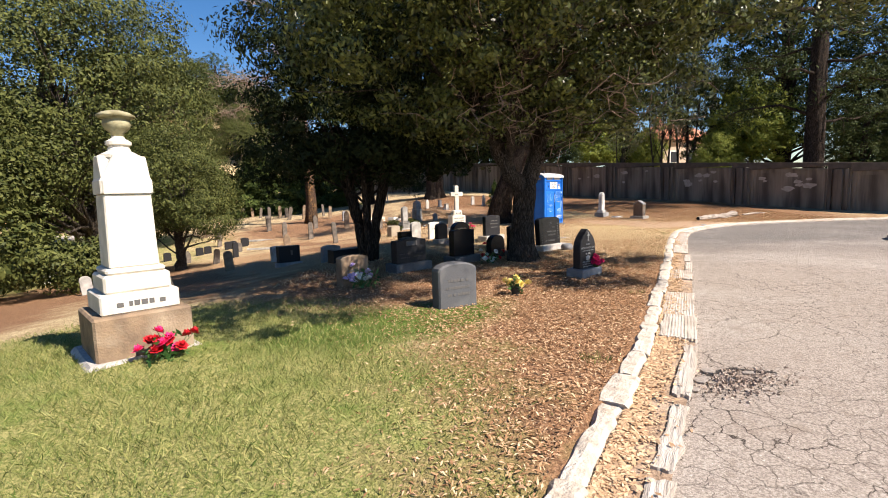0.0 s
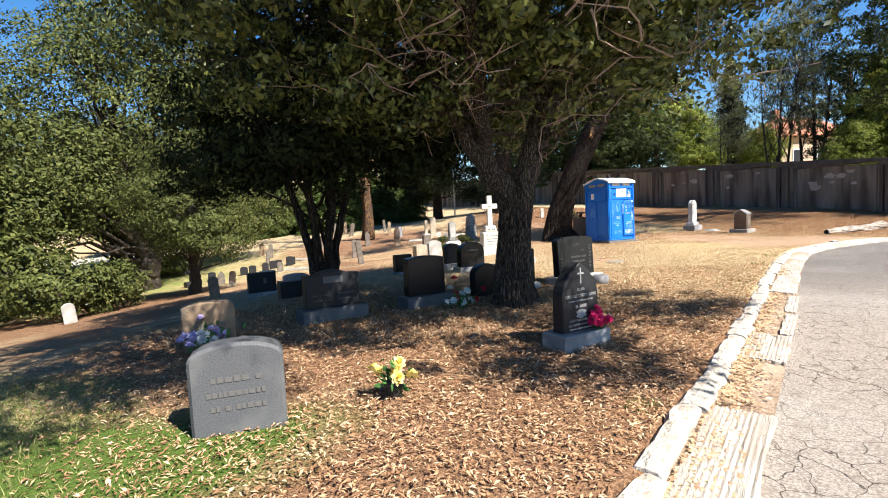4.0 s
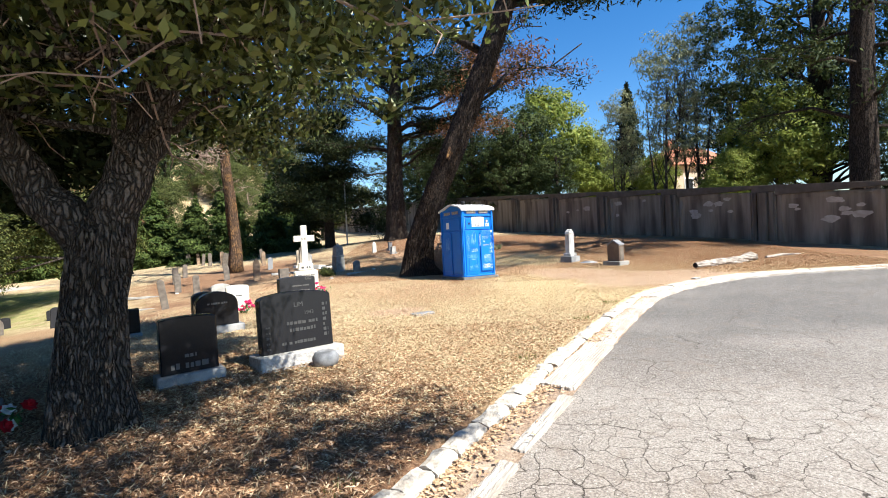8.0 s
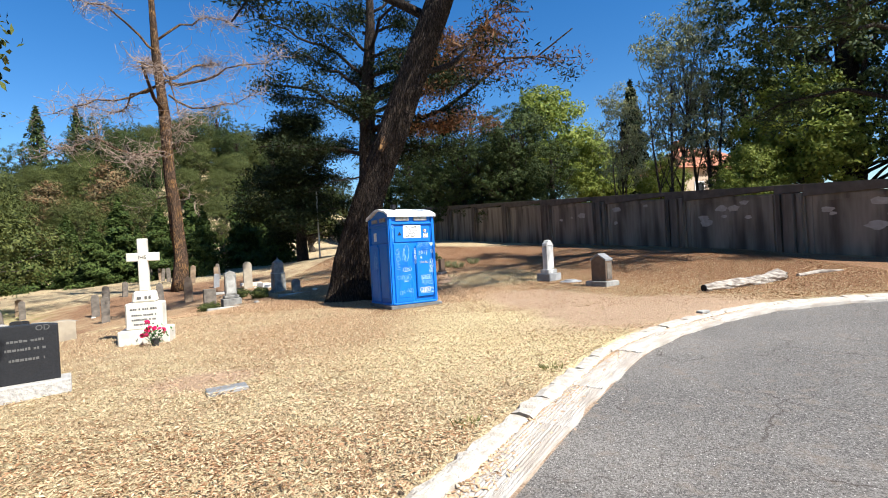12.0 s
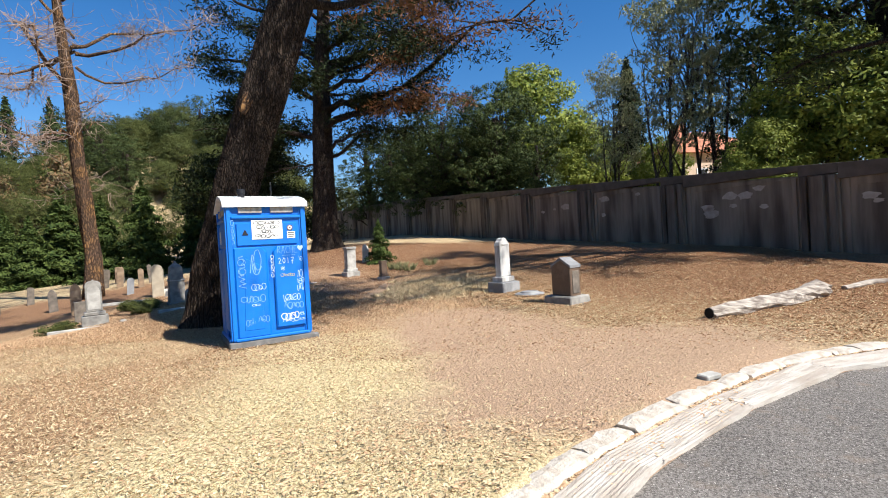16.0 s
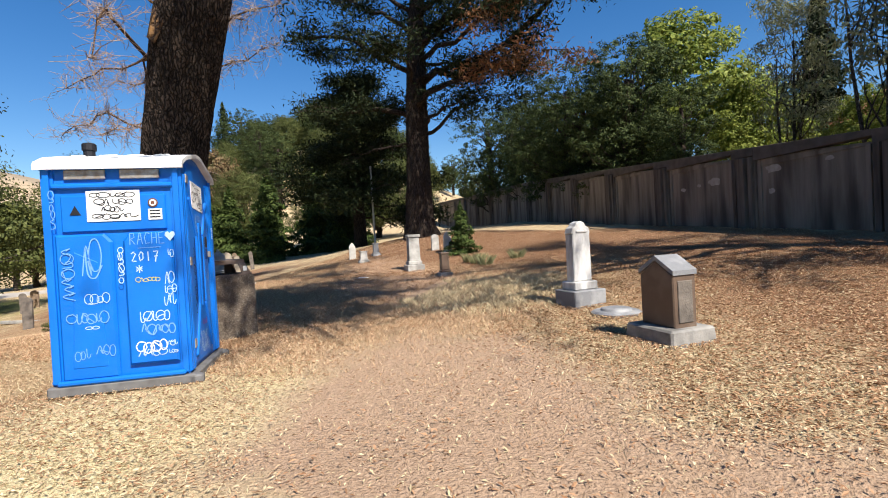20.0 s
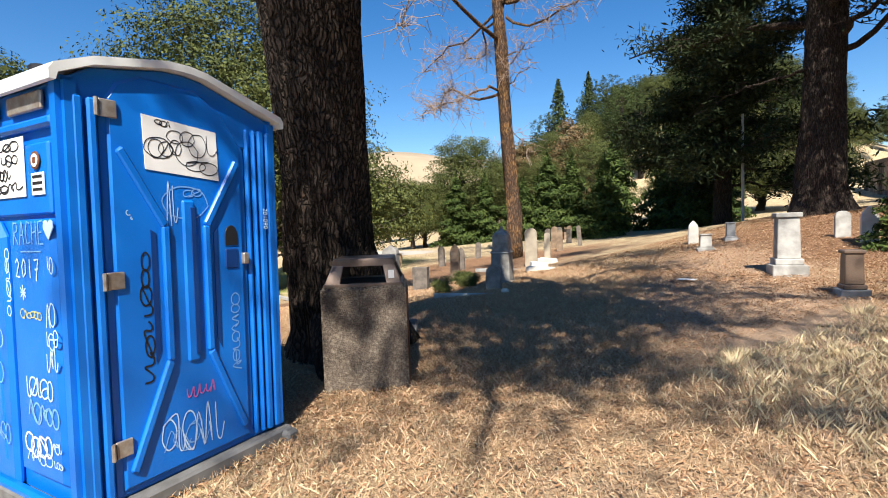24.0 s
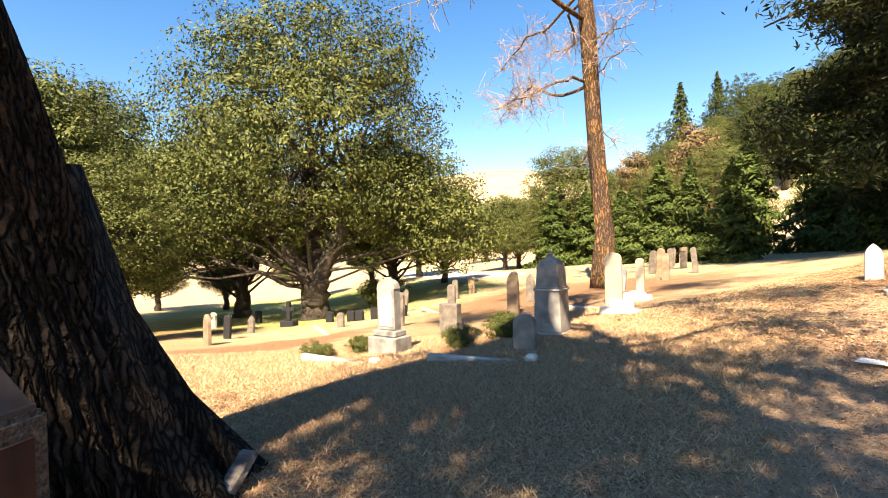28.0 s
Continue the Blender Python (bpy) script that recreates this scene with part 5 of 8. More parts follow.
        # two pressed panels with a groove between
        put("pressed_panel", slab([(-width / 2 + 0.08, 0.0), (-0.03, 0.0), (-0.03, 1.28), (-0.10, 1.36), (-width / 2 + 0.08, 1.36)], 0.05, -0.012, 0.14, 0.02), BLUE)
        put("pressed_panel", slab([(0.06, 0.10), (width / 2 - 0.09, 0.10), (width / 2 - 0.09, 1.36), (0.12, 1.36), (0.06, 1.28)], 0.05, -0.02, 0.14, 0.02), BLUE)
        put("panel_groove", slab([(-0.42, 0.0), (-0.10, 0.0), (-0.14, 1.0), (-0.36, 1.12)], 0.03, -0.018, 0.24, 0.02), BLUE)
        put("sill", box(width - 0.08, 0.05, 0.05, 0, -0.012, 0.10, 0.015), BLUE)
        if painted:
            put("sign", box(0.45, 0.006, 0.29, 0.0, -0.001, 1.61, 0.002), WHITE, "white notice covered in black marker")
            for k, (x, w) in enumerate(((-0.19, 0.36), (-0.15, 0.32), (-0.10, 0.18), (-0.17, 0.36))):
                scrawl(e, x, 1.835 - 0.068 * k, w, 0.058, 5, INK, 20 + k, 0.007, m @ Matrix.Translation((0, -0.0065, 0)))
            note = put("sticker", box(0.12, 0.005, 0.105, 0.35, -0.001, 1.612, 0.001), WHITE, "small white sticker with black print")
            for z in (1.632, 1.662, 1.692):
                part("print_line", box(0.09, 0.003, 0.013, 0.35, -0.0045, z, 0), INK, note)
            ring = put("sticker", lathe([(0.043, 0), (0.043, 0.004)], 20), RUST, "round red and white warning sticker")
            ring.matrix_local = m @ pose(0.335, -0.001, 1.775, 90, 0, 0)
            part("sticker_centre", lathe([(0.031, 0.004), (0.031, 0.006), (0.0, 0.006)], 20), WHITE, ring)
            part("sticker_mark", box(0.03, 0.03, 0.008, 0, 0, 0, 0.002), RUST, ring)
            put("sticker", slab([(-0.045, 0), (0.045, 0), (0, 0.085)], 0.004, -0.003, 1.68, 0, -0.32), INK, "small black triangular mark")
            put("heart_mark", slab([(0, -0.05), (0.045, 0.005), (0.04, 0.035), (0.018, 0.042), (0, 0.025), (-0.018, 0.042), (-0.04, 0.035), (-0.045, 0.005)], 0.004, -0.0245, 1.45, 0, 0.47), CHALK, "pale painted heart")
            up = m @ Matrix.Translation((0, -0.0235, 0))
            lo = m @ Matrix.Translation((0, -0.0205, 0))
            hand_words(e, "RACHE", 0.125, 1.38, 0.31, 0.11, CHALK_DIM, up)
            hand_words(e, "_", 0.19, 1.345, 0.21, 0.05, CHALK_DIM, up, 0.006)
            hand_words(e, "2017", 0.13, 1.22, 0.25, 0.09, CHALK, up, 0.009)
            hand_words(e, "*", 0.165, 1.11, 0.08, 0.075, CHALK, up, 0.008)
            for k, (x, z, w, h, lp, mt, th) in enumerate([(0.16, 1.02, 0.20, 0.045, 6, YELLOW_INK, 0.006), (0.44, 1.24, 0.05, 0.09, 2, CHALK, 0.006), (0.41, 0.98, 0.07, 0.12, 2, CHALK, 0.007), (0.39, 0.88, 0.11, 0.11, 3, CHALK, 0.007), (0.38, 0.78, 0.11, 0.11, 3, CHALK, 0.007),
                                                         (0.16, 0.63, 0.27, 0.11, 5, CHALK, 0.009), (0.18, 0.52, 0.29, 0.11, 5, CHALK_DIM, 0.010), (0.14, 0.34, 0.25, 0.12, 4, WHITE, 0.011), (0.15, 0.31, 0.23, 0.07, 4, CHALK, 0.007), (0.40, 0.40, 0.08, 0.05, 3, CHALK, 0.006), (0.40, 0.32, 0.08, 0.04, 3, CHALK, 0.006)]):
                scrawl(e, x, z, w, h, lp, mt, 40 + k, th, up)
            for k, (x, z, w, h, lp, mt, th) in enumerate([(-0.33, 1.02, 0.22, 0.46, 1, CHALK_DIM, 0.012), (-0.27, 1.10, 0.13, 0.32, 2, CHALK_DIM, 0.010), (-0.27, 0.84, 0.19, 0.10, 4, CHALK, 0.006), (-0.42, 0.66, 0.32, 0.12, 6, CHALK_DIM, 0.008), (-0.28, 0.60, 0.10, 0.04, 2, CHALK, 0.006), (-0.38, 0.32, 0.12, 0.12, 3, CHALK_DIM, 0.006), (-0.20, 0.34, 0.15, 0.12, 3, CHALK_DIM, 0.007)]):
                scrawl(e, x, z, w, h, lp, mt, 60 + k, th, lo)
            upright = pose(0, 0, 0, 0, -90, 0)
            for k, (x, z, w, h, lp, mt) in enumerate([(1.54, 0.47, 0.36, 0.05, 6, CHALK_DIM), (0.90, 0.35, 0.48, 0.11, 7, CHALK_DIM), (1.02, -0.07, 0.34, 0.06, 6, CHALK)]):
                scrawl(e, x, z, w, h, lp, mt, 70 + k, 0.007, m @ Matrix.Translation((0, -0.024, 0)) @ upright)
        else:
            put("sign", box(0.16, 0.006, 0.20, -0.2, -0.001, H - 0.56, 0.002), WHITE, "white notice")
            scrawl(e, -0.3, 0.9, 0.2, 0.4, 4, CHALK_DIM, 81, 0.012, m @ Matrix.Translation((0, -0.02, 0)))

    side(0, hy, W, True)
    side(180, hy, W, False)
    side(-90, hx, D, False)

    # the door's side
    NARROW = 0.80
    m = pose(0, 0, 0, 0, 0, 90) @ Matrix.Translation((0, IN - hx, 0))

    def put(nm, bm, material, label="", parent=e):
        if nm != "jamb_rib":
            for v in bm.verts:
                v.co.x = v.co.x * NARROW - 0.04
        o = part(nm, bm, material, parent, label)
        if parent is e:
            o.matrix_local = m
        return o

    for x, wd, deep in ((-0.545, 0.045, 0.045), (-0.485, 0.04, 0.045), (0.395, 0.03, 0.03), (0.44, 0.025, 0.04), (0.49, 0.045, 0.045), (0.55, 0.045, 0.045)):
        put("jamb_rib", box(wd, deep, H - 0.20, x, 0.01 - deep / 2, 0.12, 0.010), BLUE)
    dw, y0 = 0.47, -0.02
    door = put("door", slab([(-dw, 0), (dw, 0), (dw, 1.78), (dw - 0.04, 1.86), (dw - 0.16, 1.98), (0.12, 2.08), (-dw + 0.20, 2.08), (-dw + 0.06, 2.02), (-dw, 1.94)], 0.05, y0, 0.14, 0.015), BLUE, "blue moulded plastic door, shut")
    put("door_frame", slab([(-dw - 0.05, 0), (dw + 0.05, 0), (dw + 0.05, 1.80), (dw, 1.90), (dw - 0.13, 2.03), (0.13, 2.12), (-dw + 0.18, 2.12), (-dw + 0.02, 2.06), (-dw - 0.05, 1.96)], 0.04, y0 + 0.016, 0.11, 0.012), BLUE)
    # raised brace: an hourglass of straps
    def strap(a, c, wd, th=0.03):
        a, c = Vector((a[0], 0, a[1])), Vector((c[0], 0, c[1]))
        d = (c - a)
        b = box(wd, th, d.length, 0, 0, 0, 0.010)
        ang = math.atan2(d.x, d.z)
        bmesh.ops.rotate(b, verts=b.verts, cent=(0, 0, 0), matrix=Matrix.Rotation(ang, 3, "Y"))
        bmesh.ops.translate(b, verts=b.verts, vec=(a.x, y0 - 0.006, a.z))
        return b

    for sx in (-1, 1):
        for a, c in (((sx * 0.42, 0.22), (sx * 0.15, 0.74)), ((sx * 0.15, 0.74), (sx * 0.15, 1.46)), ((sx * 0.15, 1.46), (sx * 0.42, 1.84))):
            put("door_brace", strap(a, c, 0.05), BLUE)
        # flat dark strip, coloured as the shade in the channel
        put("door_channel", slab([(sx * 0.21, 0.80), (sx * 0.245, 0.74), (sx * 0.245, 1.44), (sx * 0.21, 1.42)], 0.004, y0 - 0.004, 0, 0), BLUE_SHADE)
    put("door_slot", box(0.09, 0.03, 0.90, 0.02, y0 + 0.002, 0.70, 0.012), BLUE)
    put("door_slot_shadow", box(0.035, 0.006, 0.82, 0.045, y0 - 0.016, 0.74, 0.002), BLUE_SHADE)
    sheet = put("door_sign", slab([(-0.26, 0.03), (0.27, 0.0), (0.26, 0.28), (-0.27, 0.31)], 0.004, y0 - 0.005, 1.72, 0, 0.0), WHITE, "white plastic sign scrawled with black marker")
    dm = m @ Matrix.Translation((-0.04, 0, 0)) @ Matrix.Diagonal((NARROW, 1, 1, 1))
    for k, (x, z, w, h, lp, tn) in enumerate([(-0.24, 1.80, 0.14, 0.14, 1, 1.0), (-0.22, 1.82, 0.20, 0.10, 3, 0.6), (-0.06, 1.76, 0.18, 0.18, 1, 1.0), (-0.10, 1.88, 0.18, 0.09, 2, 0.8), (0.06, 1.84, 0.19, 0.15, 2, 0.7), (0.04, 1.75, 0.20, 0.08, 2, 0.6), (-0.18, 1.985, 0.10, 0.03, 3, 0.5)]):
        scrawl(e, x, z, w, h, lp, INK, 90 + k, 0.005, dm @ Matrix.Translation((0, y0 - 0.0065, 0)), turn=tn)
    on = dm @ Matrix.Translation((0, y0 - 0.003, 0))
    for k, (x, z, w, h, lp, mt, th) in enumerate([(-0.12, 1.44, 0.26, 0.25, 1, CHALK_DIM, 0.007), (-0.13, 1.42, 0.07, 0.26, 2, CHALK, 0.006), (0.00, 1.62, 0.12, 0.04, 2, CHALK_DIM, 0.006), (-0.06, 0.50, 0.24, 0.07, 5, RED_INK, 0.008), (-0.22, 0.20, 0.44, 0.24, 6, CHALK, 0.008), (-0.20, 0.22, 0.30, 0.16, 4, CHALK_DIM, 0.007)]):
        scrawl(e, x, z, w, h, lp, mt, 100 + k, th, on, turn=0.35)
    up = on @ pose(0, 0, 0, 0, -90, 0)
    scrawl(e, 0.62, 0.25, 0.70, 0.08, 8, INK, 120, 0.010, up, turn=0.4)
    scrawl(e, 0.58, -0.41, 0.46, 0.08, 8, CHALK_DIM, 121, 0.007, up)
    scrawl(e, 0.0, 0.0, 0.17, 0.035, 6, CHALK, 122, 0.006, on @ pose(-0.40, 0, 1.52, 0, 42, 0))
    # handle pocket with its little window, latch and hinges
    put("handle_pocket", box(0.11, 0.012, 0.12, 0.36, y0 - 0.001, 1.20, 0.006), BLUE_SHADE, "recessed door pull")
    put("lock_window", slab(arch(0.11, 0.12, 0.06), 0.012, y0 - 0.006, 1.34, 0.002, 0.36), INK, "black half-round lock window")
    put("latch", box(0.05, 0.03, 0.07, 0.47, y0 - 0.012, 1.22, 0.006), STEEL, "steel latch")
    for z in (0.32, 1.15, 1.98):
        h = put("hinge", box(0.10, 0.015, 0.085, -0.47, y0 - 0.006, z, 0.004), STEEL, "worn steel hinge")
        part("hinge_pin", lathe([(0.01, 0), (0.01, 0.085)], 8, -0.47, y0 - 0.016, z), STEEL, h)
    t = words(e, "201090", 0.0, 0.0, 0.045, 0, CHALK)
    t.matrix_local = m @ pose(0.485, -0.037, 1.50, 90, 90, 0)


build_toilet()


def build_bin():
    e = thing("litter_bin", 3.81, 23.62, 67, -0.03, "square exposed-aggregate concrete litter bin with a brown steel hood", "litter bin")
    w, h = 0.72, 0.92
    part("body", box(w, w, h, 0, 0, 0, 0.02, seg=2), AGGREGATE, e, "pebbled brown concrete body")
    hood = part("hood", box(0.52, 0.52, 0.03, 0, 0, h + 0.20, 0.008), BIN_METAL, e, "brown steel hood, open on its sides")
    for t in range(4):
        for sx in (-1, 1):
            b = slab([(-0.065, 0), (0.065, 0), (0.045, 0.21), (-0.045, 0.21)], 0.02, 0, 0, 0.003)
            for v in b.verts:
                k = v.co.z / 0.21
                v.co.x += sx * (0.265 - 0.06 * k)
                v.co.y += -0.335 + 0.085 * k
            o = part("hood_post", b, BIN_METAL, hood)
            o.matrix_local = pose(0, 0, h, 0, 0, 90 * t)
        o = part("hood_rim", box(0.66, 0.03, 0.03, 0, -0.32, h - 0.005, 0.006), BIN_METAL, hood)
        o.matrix_local = pose(0, 0, 0, 0, 0, 90 * t)
        b = slab([(-0.262, 0), (0.262, 0), (0.258, 0.05), (-0.258, 0.05)], 0.012, -0.264, h + 0.165, 0.002)
        o = part("hood_fascia", b, BIN_METAL, hood)
        o.matrix_local = pose(0, 0, 0, 0, 0, 90 * t)
    # the body is solid: this sheet paints the shaded opening
    part("liner", box(0.56, 0.56, 0.01, 0, 0, h + 0.001, 0), VOID, e, "black sheet standing for the shade in the liner's opening")
    part("door", box(0.58, 0.012, 0.80, 0, 0, 0.04, 0.004), RUST, e, "rusty brown steel side door").matrix_local = pose(0, 0, 0, 0, 0, 90) @ Matrix.Translation((0, -w / 2 - 0.004, 0))
    part("sticker", box(0.05, 0.004, 0.07, 0.24, -0.318, h + 0.06, 0.001), WHITE, e, "small white sticker")


build_bin()


def build_lone_stones():
    # tall white stone with a scrolled head
    e = thing("white_monument", 8.58, 26.25, 44, None, "weathered white marble headstone with a scrolled head on two bases", "gravestone")
    part("base", box(0.60, 0.52, 0.30, 0, 0, -0.05, 0.015), GRANITE, e, "grey granite base")
    part("plinth", box(0.44, 0.34, 0.13, 0, 0, 0.25, 0.015), MARBLE_STREAKED, e)
    pts = [(-0.17, 0), (0.17, 0), (0.165, 0.74), (0.18, 0.76), (0.15, 0.84), (0.10, 0.87), (0.07, 0.92), (0.0, 0.95), (-0.07, 0.92), (-0.10, 0.87), (-0.15, 0.84), (-0.18, 0.76), (-0.165, 0.74)]
    part("tablet", slab(pts, 0.20, -0.10, 0.38, 0.015), MARBLE_STREAKED, e)
    part("carved_scroll", box(0.22, 0.03, 0.05, 0, -0.105, 1.14, 0.015), MARBLE_STREAKED, e)
    e = thing("stone_disc", 9.14, 25.55, 0, None, "flat round grey stone lid lying on the ground", "stone")
    part("disc", lathe([(0.34, -0.03), (0.35, 0.02), (0.31, 0.04), (0.22, 0.045), (0.2, 0.075), (0.17, 0.08)], 28), GRANITE, e)
    # brown gabled stone
    e = thing("gabled_gravestone", 9.74, 24.06, 40, None, "brown granite gravestone with a gabled head on a rough pale base", "gravestone")
    part("base", box(0.60, 0.72, 0.20, 0, 0, -0.04, 0.02, top=0.95), WEATHERED, e, "rough-hewn base")
    def gabled(pts, d, nm, material, label="", x0=None, bev=0.012):
        b = slab(pts, d, -d / 2 if x0 is None else x0, 0.16, bev)
        bmesh.ops.rotate(b, verts=b.verts, cent=(0, 0, 0), matrix=Matrix.Rotation(radians(90), 3, "Z"))
        return part(nm, b, material, e, label)
    gabled([(-0.24, 0), (0.24, 0), (0.24, 0.55), (0.0, 0.70), (-0.24, 0.55)], 0.30, "body", BROWN_GRANITE)
    gabled([(-0.255, 0.55), (-0.255, 0.60), (0.0, 0.755), (0.255, 0.60), (0.255, 0.55), (0.0, 0.702)], 0.315, "capping", GRANITE, "pale grey polished capping", None, 0.004)
    part("rough_panel", box(0.19, 0.02, 0.44, 0, -0.243, 0.21, 0.006), LICHEN, e, "rough-faced panel")
    # log beside the road
    rng = np.random.default_rng(2)
    e = thing("log", 11.45, 21.75, 0, None, "weathered grey fallen log lying by the road", "log")
    P = np.array([(0, 0, 0.09), (0.6, 0.28, 0.09), (1.2, 0.60, 0.10), (1.8, 0.95, 0.12), (2.3, 1.25, 0.14), (2.6, 1.4, 0.12)], float)
    P[:, 2] += [ground_z(11.45 + p[0], 21.75 + p[1]) - ground_z(11.45, 21.75) for p in P]
    R = [0.10, 0.105, 0.11, 0.125, 0.15, 0.10]
    V, Fc = tube_mesh([[(P[k] * (1 - u) + P[k + 1] * u + rng.normal(size=3) * 0.008, (R[k] * (1 - u) + R[k + 1] * u) * rng.uniform(0.9, 1.1)) for k in range(5) for u in (0, 0.33, 0.66)]], 14, 0.16, 2)
    add_mesh("trunk", V, Fc, LOG, e)
    part("cut_end", lathe([(0.08, 0), (0.08, 0.012)], 12), VOID, e, "dark disc standing for the shade in the hollow end").matrix_local = pose(-0.008, -0.004, 0.09, 90, 0, -65)
    e = thing("branch", 14.6, 23.6, 20, None, "pale fallen branch on the ground", "branch")
    V, Fc = tube_mesh([[((0, 0, 0.04), 0.05), ((0.9, 0.1, 0.08), 0.06), ((1.6, 0.05, 0.05), 0.05)]], 8, 0.08, 4)
    add_mesh("trunk", V, Fc, LOG, e)
    e = thing("paper_sheet", 2.36, 29.95, 25, None, "crumpled white sheet of paper on the ground", "paper")
    b = slab([(-0.15, -0.10), (0.16, -0.09), (0.15, 0.11), (-0.14, 0.10)], 0.006, 0, 0, 0)
    bmesh.ops.rotate(b, verts=b.verts, cent=(0, 0, 0), matrix=Matrix.Rotation(radians(-90), 3, "X"))
    bmesh.ops.translate(b, verts=b.verts, vec=(0, 0, 0.03))
    part("sheet", b, WHITE, e)
    e = thing("flat_marker", 10.2, 18.95, 30, None, "small flat white stone set in the earth", "stone")
    part("slab", box(0.20, 0.12, 0.05, 0, 0, -0.01, 0.01), MARBLE_OLD, e)
    e = thing("wood_scrap", 2.72, 24.5, 60, None, "grey piece of broken timber leaning by the tree", "timber", tilt=(34, 0))
    part("board", box(0.11, 0.55, 0.07, 0, 0.05, 0.02, 0.012, top=0.85), LOG, e)
    e = thing("flat_marker", 3.75, 15.2, 35, None, "flat grey grave marker flush with the grass", "gravestone")
    part("slab", box(0.40, 0.22, 0.06, 0, 0, -0.03, 0.01), GRANITE, e)


build_lone_stones()


def column_stone(x, y, h, w, label, material=MARBLE_OLD, base_mat=None, turn=ROW, head="flat", name="gravestone"):
    e = thing(name, x, y, turn, None, label, "gravestone", "gravestones")
    part("base", box(w * 1.5, w * 1.35, h * 0.16 + 0.05, 0, 0, -0.05, 0.012), base_mat or material, e)
    part("plinth", box(w * 1.2, w * 1.05, h * 0.10, 0, 0, h * 0.16, 0.012), material, e)
    part("shaft", box(w, w * 0.8, h * 0.66, 0, 0, h * 0.26, 0.01, top=0.92), material, e)
    if head == "flat":
        part("cap", box(w * 1.12, w * 0.92, h * 0.08, 0, 0, h * 0.92, 0.012), material, e)
    elif head == "gable":
        part("cap", slab([(-w / 2, 0), (w / 2, 0), (0.0, w * 0.5)], w * 0.72, -w * 0.36, h * 0.92 - 0.001, 0.006), material, e)
    else:
        part("urn", lathe([(w * 0.42, 0), (w * 0.45, 0.05), (w * 0.25, 0.10), (w * 0.12, 0.14), (w * 0.12, 0.2), (w * 0.25, 0.25), (w * 0.28, 0.34), (w * 0.12, 0.37), (w * 0.08, 0.42)], 16, 0, 0, h * 0.92), material, e)
    return e


def post_stone(x, y, h, w=0.2, lean=(0, 0), material=LICHEN, label="narrow weathered grave marker", turn=ROW, shape="arch"):
    e = thing("grave_marker", x, y, turn, None, label, "gravestone", "grave markers", lean)
    o = arch(w, h + 0.1, w * 0.4, 6) if shape == "arch" else gothic(w, h + 0.1, w, 5)
    part("tablet", slab(o, 0.09, -0.045, -0.1, 0.008), material, e)
    return e


